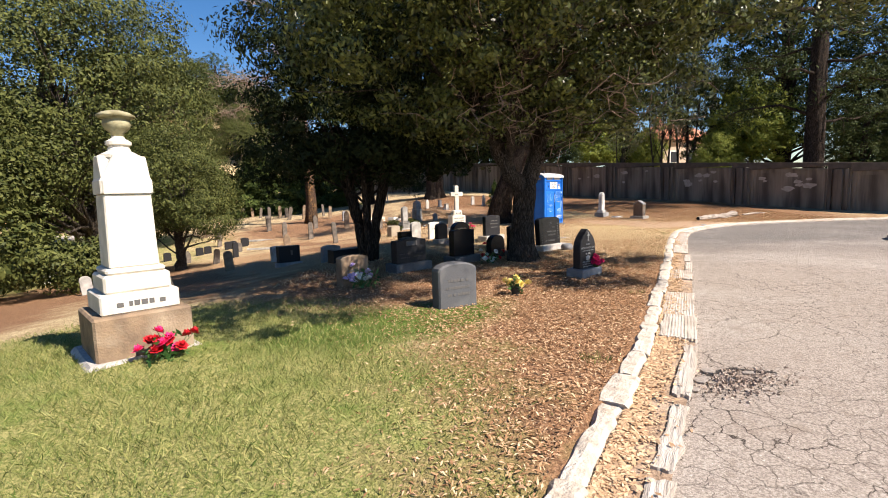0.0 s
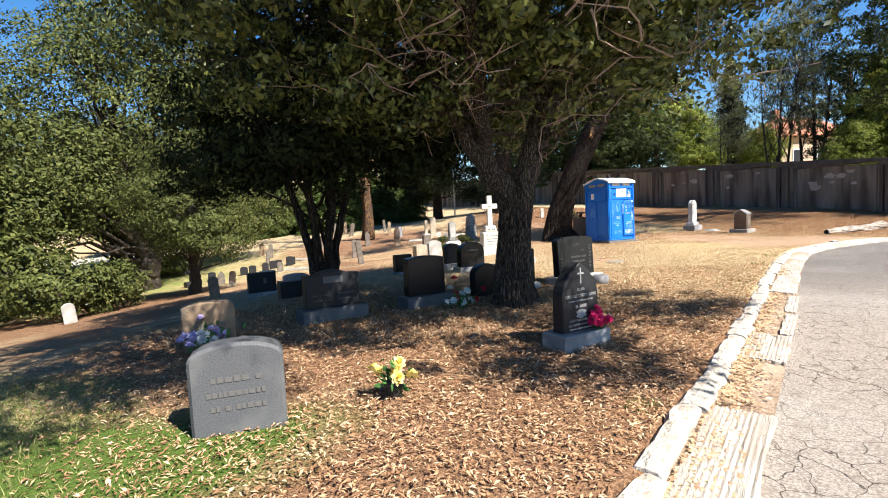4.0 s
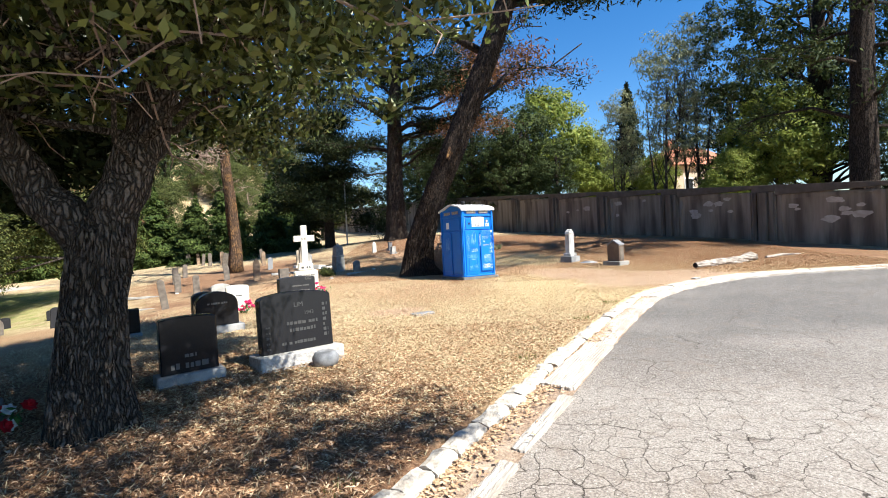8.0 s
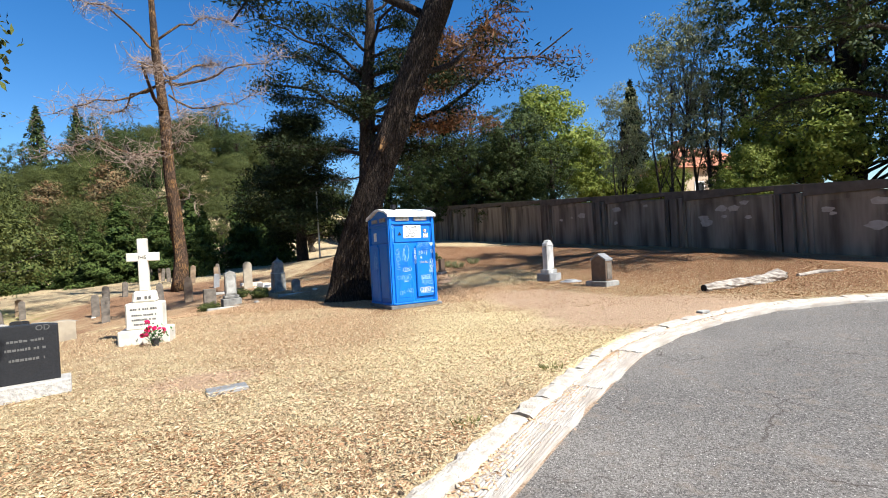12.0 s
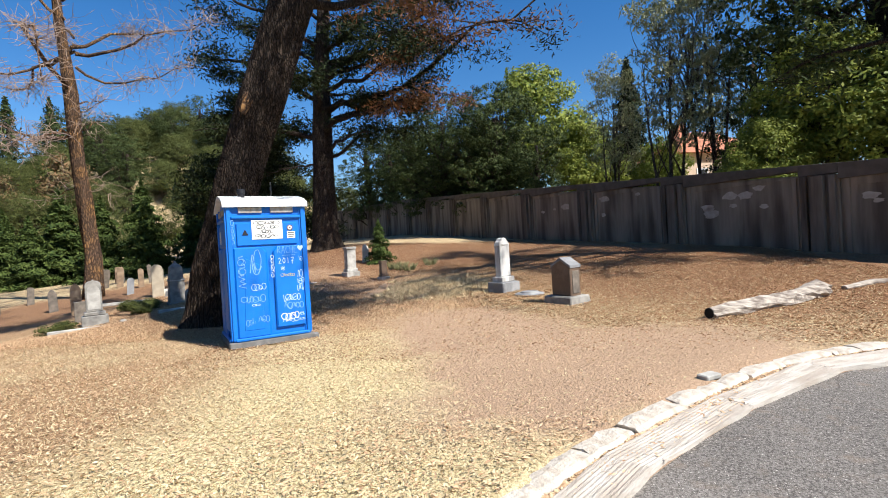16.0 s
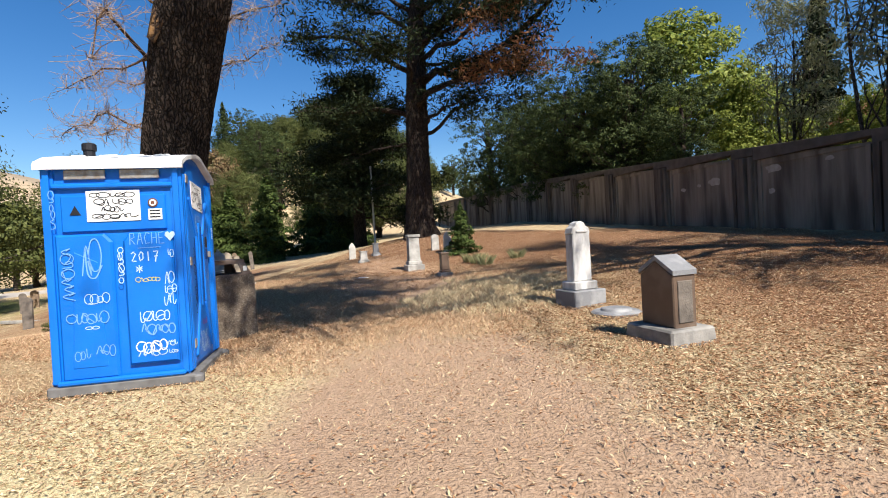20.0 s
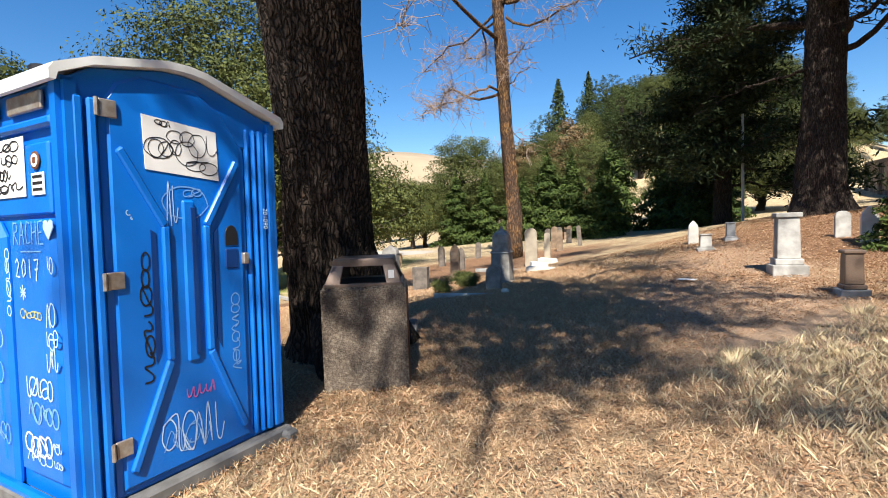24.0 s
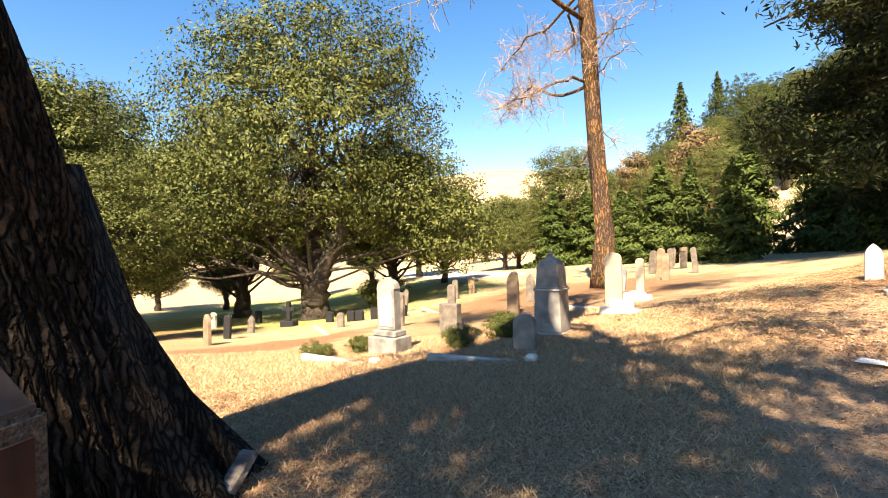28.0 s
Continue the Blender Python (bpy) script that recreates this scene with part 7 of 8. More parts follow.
    # second pine, upright, with long level limbs and rusty foliage
    limbs = [((0.3, 0, 6.0), (-6.0, -2.0, 6.6), 0.15, 0.5, "dark"), ((0.35, 0, 8.0), (-6.5, -1.0, 11.0), 0.15, 0.3, "dark"), ((0.4, 0, 9.6), (-5.0, 1.0, 13.5), 0.13, 0.3, "dark"), ((0.2, 0, 5.2), (3.2, -1.6, 5.9), 0.12, 0.1, "bare"), ((0.25, 0, 6.5), (6.0, -2.5, 7.6), 0.15, -0.3, "rust"),
             ((0.3, 0, 7.4), (12.5, -4.0, 11.2), 0.20, -0.9, "rust"), ((0.4, 0, 9.0), (10.5, -2.0, 13.2), 0.16, 0.2, "rust"), ((0.4, 0, 10), (7.0, 2.0, 12.0), 0.14, 0.3, "rust"), ((0.5, 0, 11), (-5.5, -2, 15), 0.12, 0.3, "dark"), ((0.7, 0, 12.5), (6, -3, 15.5), 0.12, 0.3, "dark"), ((0.3, 0, 6.8), (7.5, 1.0, 8.2), 0.12, 0.2, "rust"),
             ((0.8, 0, 14), (-3, 2, 17), 0.1, 0.2, "dark"), ((0.9, 0, 15), (4, 2, 18.5), 0.1, 0.2, "dark"), ((0.9, 0, 16), (-2, -3, 19.5), 0.08, 0.2, "dark"), ((0.2, 0, 4.6), (-2.5, -2.0, 4.2), 0.07, 0.1, "bare"), ((0.4, 0, 8.6), (9.5, -4.5, 9.6), 0.14, 0.3, "rust")]
    rng = np.random.default_rng(70)
    for k in range(9):
        h, a, r = 5.0 + 1.1 * k, k * 2.4, rng.uniform(3.6, 6.2)
        limbs.append(((0.3, 0, h), (r * math.cos(a), r * math.sin(a), h + rng.uniform(0.2, 1.8)), 0.11, 0.2, "dark"))
    for h, x, y in ((7.6, 7.2, -1.0), (8.8, 8.0, -2.6), (9.8, 6.6, 1.0), (10.8, 7.6, -1.6), (11.8, 6.0, 0.6), (9.2, 5.0, -2.8)):
        limbs.append(((0.4, 0, h), (x, y, h + 0.9), 0.12, 0.2, "dark"))
    pine2 = limb_tree("spreading_pine", -0.65, 40.6, limbs, LEAF_PINE, BARK_DARK, "tall spreading pine with level limbs and rusty dying needles", 34, 0.46, 260, 0.25, 7, LEAF_BROWN, z=1.35)
    bark_trunk(pine2, [(0, 0, -0.4, 0.85), (0, 0, 0.6, 0.66), (0.1, 0, 4, 0.56), (0.3, 0, 9, 0.44), (0.8, 0, 14, 0.28), (1.0, 0, 20, 0.06)], BARK_DARK, 60, 90, 0.10, 9, 6, 0.4)
    # tall pine just behind the wall; shade limbs added unseen over the road's end
    rng = np.random.default_rng(78)
    limbs = [((0, 0, 11.0), (-5.5, -8.5, 12.2), 0.16, 0.5, "dark"), ((0, 0, 12.0), (-7.5, -6.5, 13.5), 0.16, 0.5, "dark"), ((0, 0, 12.6), (-3.5, -9.0, 14.0), 0.14, 0.4, "dark"), ((0, 0, 10.0), (-7.0, -3.5, 10.6), 0.15, 0.5, "dark"), ((0, 0, 13.0), (-6.0, -8.0, 15.0), 0.13, 0.4, "dark")]
    for k in range(20):
        h = 4.2 + 14.0 * k / 20
        a = k * 2.4
        r = 6.0 * (1 - ((h - 3) / 18.0) ** 2) * rng.uniform(0.55, 1.1)
        limbs.append(((0, 0, h), (r * math.cos(a), r * math.sin(a), h + rng.uniform(-0.8, 0.8)), 0.09, 0.2, "dark"))
    tp = limb_tree("tall_pine", 20.8, 27.4, limbs, LEAF_EVER, BARK_DARK, "tall dark pine standing behind the wall", 36, 0.40, 120, 0.24, 6)
    bark_trunk(tp, [(0, 0, -0.3, 0.5), (0, 0, 6, 0.42), (0.1, 0, 13, 0.28), (0, 0, 20, 0.06)], BARK_DARK, 30, 30, 0.08, 2, 5, 0.3)
    # dense dark conifer behind it
    rng = np.random.default_rng(77)
    limbs = []
    for k in range(30):
        h = 1.8 + 8.6 * k / 30
        a = k * 2.4
        r = 5.4 * (1 - (h / 12.5) ** 1.5) * rng.uniform(0.7, 1.1)
        limbs.append(((0, 0, h), (r * math.cos(a), r * math.sin(a), h + rng.uniform(-0.4, 0.5)), 0.07, 0.2, "dark"))
    dk = limb_tree("dark_conifer", -6.6, 44.6, limbs, LEAF_PINE, BARK_DARK, "dense dark conifer behind the graves", 35, 0.52, 260, 0.28, 6)
    bark_trunk(dk, [(0, 0, -0.3, 0.4), (0, 0, 4, 0.3), (0, 0, 11, 0.06)], BARK_DARK, 24, 20, 0.08, 2, 5, 0.3)


def dead_tree():
    rng = np.random.default_rng(17)
    e = thing("dead_tree", -9.35, 34.4, 0, None, "tall dead tree, bare limbs and orange peeling bark", "tree")
    main = [((0, 0, -0.2), 0.50), ((0.05, 0, 0.6), 0.37), ((0.05, 0.1, 1.8), 0.32), ((-0.02, 0.03, 3), 0.29), ((0.0, -0.08, 4.5), 0.28), ((-0.14, -0.1, 6), 0.26), ((-0.16, -0.2, 9), 0.23), ((-0.34, -0.32, 12), 0.18), ((-0.4, -0.4, 15), 0.12), ((-0.3, -0.3, 19), 0.05)]
    V, Fc = tube_mesh([main], 20, 0.14, 3)
    add_mesh("trunk", V, Fc, BARK_RED, e, smooth_faces=True)
    limbs = [((-0.16, -0.2, 9.2), (4.9, -6.9, 7.0), 0.13, 1.7), ((-0.15, -0.15, 7.3), (0.0, -3.5, 6.1), 0.09, 0.35), ((-0.15, -0.15, 7.1), (-5.8, -1.4, 7.3), 0.10, 0.5), ((0, 0, 11.2), (-5.6, 1.2, 10.4), 0.10, -0.6), ((0, 0, 10.9), (-5.0, -1.6, 9.2), 0.10, -0.5), ((0, 0, 10.8), (5.4, 1.4, 12.4), 0.12, -0.3), ((0, 0, 10.2), (4.2, 1.6, 10.4), 0.09, -0.5), ((0.05, 0, 8.2), (1.4, 0.1, 8.7), 0.04, 0.0), ((0.05, 0, 7.6), (0.6, -0.1, 7.7), 0.03, 0.0), ((0, 0, 5.0), (-2.0, 0.3, 4.4), 0.05, 0.1), ((0, 0, 5.4), (0.9, 0.2, 4.4), 0.03, 0.2), ((0.0, -0.2, 11), (1.2, 3.4, 12.8), 0.11, 0.5), ((-0.1, -0.3, 12.2), (-3.0, -3.0, 14.5), 0.10, 0.2),
             ((-0.2, -0.3, 13), (3.0, 2.0, 15.0), 0.09, 0.2), ((0.05, 0, 8.6), (0.4, 1.2, 9.0), 0.05, 0.0), ((0, 0, 7.4), (0.8, 1.0, 8.2), 0.04, 0.1), ((-0.3, -0.4, 15), (-2.5, -2.0, 17.0), 0.07, 0.3), ((0, 0, 11.5), (-2.8, 2.4, 12.5), 0.08, 0.4)]
    twigs = []
    for a, b, r, sag in limbs:
        w = wander(a, b, 9, 0.10, rng, sag)
        V, Fc = tube_mesh([[(w[k], r * 0.72 * (1 - 0.8 * k / 8)) for k in range(9)]], 7, 0.05, 3)
        add_mesh("limb", V, Fc, BARK_RED, e, smooth_faces=True)
        for q in range(42 if r > 0.055 else 6):
            s = w[rng.integers(4 if r > 0.055 else 2, 9)]
            d = rng.normal(size=3)
            d[2] += 0.1
            t = s + d / np.linalg.norm(d) * rng.uniform(0.4, 1.5) * np.array([1, 1, 0.7])
            ww = wander(s, t, 5, 0.25, rng)
            twigs.append([(ww[k], 0.017 * (1 - 0.7 * k / 4)) for k in range(5)])
            for _ in range(4):
                s2 = ww[rng.integers(1, 5)]
                t2 = s2 + rng.normal(size=3) * 0.35
                w3 = wander(s2, t2, 3, 0.2, rng)
                twigs.append([(w3[k], 0.007) for k in range(3)])
    V, Fc = tube_mesh(twigs, 4, 0, 3)
    tagged(add_mesh("twig_growth", V, Fc, TWIG, e, "fine grey dead twigs"), kind="stuff")


build_trees()
dead_tree()


def spire(name, x, y, h, r, material, seed, leaves, label, leaf=0.3, bark=BARK_DARK, group="", z=None):
    """A conifer: whorls of drooping sprays that shorten upwards."""
    rng = np.random.default_rng(seed)
    e = thing(name, x, y, 0, z, label, "tree", group)
    V, Fc = tube_mesh([[((0, 0, -0.2), 0.03 * h * 0.5 + 0.04), ((0, 0, h * 0.5), 0.012 * h), ((0, 0, h), 0.02)]], 8, 0.05, seed)
    add_mesh("trunk", V, Fc, bark, e)
    t = rng.random(leaves) ** 0.75
    layer = np.floor((1 - t) * h * 1.6) / (h * 1.6)
    level = np.clip(layer + rng.random(leaves) * 0.05, 0.04, 1)
    a = rng.integers(0, 9, leaves) * 2 * math.pi / 9 + layer * 40 + rng.normal(size=leaves) * 0.22
    reach = r * (1 - level) ** 0.8 * (0.15 + 0.85 * rng.random(leaves) ** 0.6) * (0.8 + 0.35 * np.sin(layer * 91 + a * 2))
    pos = np.stack([reach * np.cos(a), reach * np.sin(a), level * h - reach * 0.28 + rng.normal(size=leaves) * 0.06 * r * 0.5], 1)
    v, _ = leaf_mesh(pos, leaf * rng.uniform(0.6, 1.4, leaves), rng, 3.2, 0.5, facing=np.stack([np.cos(a) * 0.7, np.sin(a) * 0.7, np.ones(leaves)], 1), loose=1.0)
    fast_quads("crown", v, material, e)
    return e


def build_woods():
    oak = tree("oak_tree", -17.8, 24.5, [[(0, 0, 0, 0.65), (0.1, 0, 0.7, 0.5), (0.3, 0.1, 1.6, 0.45)], [(0.2, 0, 1.3, 0.34), (0.3, 1.0, 3.2, 0.26), (0, 2.0, 6, 0.14)], [(0.2, 0, 1.3, 0.32), (0.2, -1.1, 3.0, 0.24), (0.2, -2.4, 5.5, 0.12)], [(0.2, 0, 1.4, 0.28), (-0.8, 0.2, 4.5, 0.2), (-1, 0, 8, 0.1)]],
               [((0, 0, 7.2), (5.2, 6.0, 4.6)), ((0, -4.0, 4.6), (3.4, 3.0, 2.2)), ((0, 4.0, 4.6), (3.4, 3.2, 2.2)), ((1.0, 0.5, 10.2), (3.4, 4.2, 2.6)), ((2, 5.5, 3.4), (2.0, 2.2, 1.6)), ((1.5, -6, 3.2), (1.8, 1.8, 1.6))],
               LEAF_OAK, BARK, 110000, 0.14, 0.48, 70, 41, "large spreading live oak with a dark crooked trunk", 60, 0.08, 0.35)
    oak2 = tree("oak_tree", -17.5, 13.5, [[(0, 0, 0, 0.45), (0.1, 0, 0.8, 0.36), (0, 0, 2.2, 0.3)], [(0, 0, 2, 0.2), (0.5, 1.2, 4, 0.14), (1, 2, 6, 0.08)], [(0, 0, 2, 0.2), (-0.2, -1.2, 4, 0.14), (-0.5, -2, 6.5, 0.08)]],
                [((0, 0, 6.4), (4.4, 4.6, 3.6)), ((0.5, 2.6, 4.2), (2.8, 2.6, 1.8)), ((0.5, -2.8, 4.2), (2.8, 2.6, 1.8)), ((0, 0, 9.2), (3.0, 3.2, 2.0))], LEAF_OAK, BARK, 60000, 0.165, 0.50, 70, 42, "rounded live oak on the lower slope", 50, 0.07, 0.35)
    light = tree("broadleaf_tree", 12.5, 56.0, [[(0, 0, 0, 0.3), (0, 0, 3, 0.22), (0.2, 0, 6, 0.1)]], [((0, 0, 6.5), (4.0, 4.0, 3.2)), ((2.0, 0, 5.2), (3.0, 3.0, 2.2)), ((-1.5, 0, 4.8), (3.0, 3.0, 2.2)), ((0.5, 0, 9.0), (2.4, 2.4, 1.8))], LEAF_LIGHT, BARK, 26000, 0.26, 0.5, 50, 43,
                 "bright green broadleaf tree behind the wall", 20, 0.05)
    dark = tree("dark_evergreen", 25.0, 36.0, [[(0, 0, 0, 0.6), (0, 0, 6, 0.5), (0.2, 0, 14, 0.25)]], [((0, 0, 13.0), (5.5, 5.5, 5.0)), ((-2.5, -1, 7.6), (4.0, 3.6, 2.6)), ((2.5, 0, 8.0), (3.6, 3.6, 2.8)), ((-3.5, 2, 11), (3.5, 3.0, 2.2)), ((0, 0, 4.6), (4.6, 4.6, 2.2)), ((-3.0, 1.5, 3.6), (2.6, 2.6, 1.6))], LEAF_EVER, BARK_DARK, 34000, 0.23, 0.40, 60, 44,
                "tall dark evergreen behind the wall", 50, 0.09)
    gum = tree("slender_gum_tree", 17.2, 38.5, [[(0, 0, 0, 0.10), (0.1, 0, 4, 0.075), (0.3, 0, 9, 0.03)], [(0.5, 0.2, 0, 0.09), (0.9, 0.2, 5, 0.06), (1.3, 0, 9, 0.03)], [(-0.3, 0.2, 0, 0.08), (-0.8, 0.2, 5, 0.05), (-1.0, 0, 8, 0.02)]],
               [((0.2, 0, 8.5), (2.4, 2.2, 2.4)), ((0.6, 0, 5.5), (2.2, 2.0, 1.6)), ((0, 0, 11.0), (1.8, 1.8, 1.4))], LEAF_GREY, BARK, 6500, 0.24, 0.34, 34, 45, "slender sparse gum tree behind the wall", 40, 0.03, 0.2, long=4.0, droop=1.2)
    fir = spire("young_fir", -13.5, 50.0, 7.0, 2.8, LEAF_FIR, 51, 9000, "young green fir at the edge of the wood", 0.42, group="young firs")
    redwood = spire("redwood_tree", 20.8, 56.5, 13.0, 3.0, LEAF_PINE, 52, 9000, "tall narrow redwood behind the wall", 0.5)
    bush = tree("shrub", -16.0, 9.5, [[(0, 0, 0, 0.06), (0.1, 0, 1, 0.04)], [(0, 0, 0, 0.06), (-0.4, 0.1, 1, 0.03)]], [((0, 0, 1.0), (1.9, 1.6, 0.9)), ((1.0, 0.4, 0.8), (1.2, 1.0, 0.7))], LEAF_OAK, BARK, 9000, 0.13, 0.25, 50, 46, "dusty green shrub on the slope", 14, 0.02, 0.2)

    def again(ob, x, y, size, turn, label="", dz=0.0):
        c = copy_thing(ob, pose(x, y, ground_z(x, y) + dz, 0, 0, turn) @ Matrix.Scale(size, 4))
        if label:
            c["label"] = label
        return c

    # beyond the wall
    for x, y, s, t in ((30.0, 33.0, 0.8, 70), (24.0, 43.5, 0.6, 140), (36.0, 30.0, 1.1, 200), (5.0, 55.5, 0.68, 20), (9.5, 51.5, 0.62, 90), (1.5, 61.0, 0.65, 180), (-4.5, 68.0, 0.7, 240)):
        again(dark, x, y, s, t)
    for x, y, s, t in ((9.0, 60.0, 0.8, 80), (16.5, 53.0, 0.7, 30), (20.5, 49.0, 0.5, 240), (22.0, 34.8, 0.72, 100), (19.0, 34.0, 0.4, 10)):
        again(light, x, y, s, t)
    for x, y, s, t in ((3.5, 62.0, 0.75, 10), (7.5, 57.0, 0.6, 130), (-1.5, 66.0, 0.8, 220), (0.5, 71, 0.9, 77)):
        again(dark, x, y, s * 0.8, t, "dark green tree behind the wall")
    for x, y, s, t in ((24.5, 28.5, 0.34, 10), (28.0, 27.0, 0.4, 120), (33.0, 25.0, 0.45, 220), (26.5, 31.5, 0.45, 300)):
        again(dark, x, y, s, t, "dark evergreen close behind the wall")
    again(gum, 19.6, 39.0, 1.1, 120)
    again(gum, 15.8, 43.0, 0.8, 40)
    # the wood that closes the valley
    rng = np.random.default_rng(61)
    for k in range(14):
        again(fir, -9.5 - 2.0 * k + rng.normal() * 0.7, 50.5 + rng.normal() * 2.0 - 0.35 * k, rng.uniform(0.6, 1.0), rng.uniform(0, 360))
    for k in range(9):
        again(oak, -14 - 5.0 * k + rng.normal() * 1.5, 66 - 1.6 * k + rng.normal() * 3, rng.uniform(0.6, 0.85) * (0.72 if k > 4 else 1.0), rng.uniform(0, 360), "live oak in the wood beyond the graves")
    for k in range(8):
        again(oak2, -33 - rng.uniform(0, 10), 48 - 5.0 * k + rng.normal() * 2, rng.uniform(0.55, 0.8) * (0.75 if k < 3 else 1.0), rng.uniform(0, 360), "live oak across the valley")
    for k in range(64):
        a, d = k * 2.39996, 29 * ((k + 0.5) / 64) ** 0.5
        again((oak, dark, oak2)[k % 3], -61 + d * math.cos(a), 102 + d * math.sin(a), rng.uniform(0.46, 0.76) * (1.25 if k % 3 == 2 else 1.0), rng.uniform(0, 360), "large tree on the far wooded hill")
    for k in range(26):
        a, d = k * 2.39996, 20 * ((k + 0.5) / 26) ** 0.5
        again((oak, dark, oak2)[k % 3], -38 + d * math.cos(a), 112 + d * math.sin(a), rng.uniform(0.34, 0.55), rng.uniform(0, 360), "large tree on the nearer wooded hill")
    for k in range(14):
        a = radians(124 + 9 * k)
        d = rng.uniform(95, 135)
        again(oak, d * math.cos(a), 20 + d * math.sin(a), rng.uniform(0.6, 0.85), rng.uniform(0, 360), "large tree on the far hillside")
    again(oak2, -34.5, 46.5, 0.95, 200, "rounded green tree below the graves")
    again(dark, 9.2, 49.8, 0.6, 33)
    again(fir, 3.7, 34.5, 0.26, 75, "young sapling below the wall")
    again(dark, 6.5, 53.5, 0.55, 210)
    rusty = tree("rusty_conifer", -32, 58, [[(0, 0, 0, 0.3), (0, 0, 5, 0.2), (0, 0, 11, 0.05)]], [((0, 0, 5.5), (3.0, 3.0, 2.6)), ((0, 0, 9.0), (2.2, 2.2, 2.4)), ((1.5, -1, 3.4), (2.6, 2.4, 1.6))], LEAF_RUSTY, BARK_DARK, 14000, 0.3, 0.5, 40, 48, "russet-leaved tree in the far wood", 20, 0.05)
    again(rusty, -36, 55, 0.85, 120)
    again(fir, -18, 45.5, 0.8, 50)
    again(fir, -14, 44.5, 0.7, 150)
    again(fir, -22.5, 47.0, 0.95, 250)
    thin = spire("redwood_tree", -68, 87, 17.0, 4.6, LEAF_EVER, 53, 2600, "tall thin-crowned redwood above the far wood", 0.85)
    again(thin, -66, 93, 0.86, 130)
    for x, y, s, t in ((-26, 20, 1.2, 20), (-27, 11, 1.3, 80), (-24, 29, 0.95, 150), (-21, 8, 1.0, 90), (-14, 6.5, 0.8, 10), (-23, 3, 1.1, 200), (-27, 33, 0.6, 33), (-10.2, 18.6, 0.5, 60)):
        again(oak2, x, y, s, t)
    for x, y, s, t in ((-12, 15.5, 1.0, 40), (-14.5, 14.5, 1.6, 250), (-19.5, 28.0, 0.8, 300)):
        again(bush, x, y, s, t)
    for x, y, s in ((-2.3, 24.9, 0.15), (-2.5, 25.6, 0.16), (-1.6, 27.1, 0.19), (-1.9, 27.9, 0.2), (-2.9, 28.3, 0.2)):
        again(bush, x, y, s, rng.uniform(0, 360), "low shrub in the grave plot")

    oak.scale = (1.16, 1.16, 1.16)
    light.scale = (1.25, 1.25, 1.25)
    again(dark, 12.0, 48.0, 0.42, 75)


build_woods()


# ---- the litter of leaves and grass ----
def scatter(name, n, x0, x1, y0, y1, material, label, size, seed, upright=False, keep=None):
    rng = np.random.default_rng(seed)
    x, y = rng.uniform(x0, x1, n), rng.uniform(y0, y1, n)
    ok = kerb_side(x, y) < 0.0
    if keep is not None:
        ok &= keep(x, y, rng)
    x, y = x[ok], y[ok]
    z = land(x, y) - 0.015
    n = len(x)
    s = size * rng.uniform(0.5, 1.4, n)
    if upright:
        a = rng.uniform(0, 2 * math.pi, n)
        lean = rng.normal(size=(n, 2)) * 0.5
        w = s[:, None] * 0.045
        side = np.stack([np.cos(a), np.sin(a), np.zeros(n)], 1) * w
        foot = np.stack([x, y, z - 0.01], 1)
        tip = foot + np.stack([lean[:, 0] * s, lean[:, 1] * s, s], 1)
        mid = foot + (tip - foot) * 0.55 - np.stack([lean[:, 0] * s, lean[:, 1] * s, -s * 0.1], 1) * 0.12
        v = np.stack([foot - side, foot + side, mid + side * 0.7, tip], 1)
    else:
        a = rng.uniform(0, 2 * math.pi, n)
        d = np.stack([np.cos(a), np.sin(a), rng.normal(size=n) * 0.25], 1) * s[:, None] * 0.5
        q = np.stack([-np.sin(a), np.cos(a), rng.normal(size=n) * 0.35], 1) * s[:, None] * 0.13
        c = np.stack([x, y, z + 0.012 + rng.random(n) * 0.012], 1)
        up = np.array([0, 0, 1.0]) * s[:, None] * 0.12
        v = np.stack([c - d, c + q + up, c + d, c - q + up], 1)
    ob = fast_quads(name, v.reshape(-1, 3), material)
    tagged(ob, label, name.replace("_", " "), kind="stuff")
    return ob


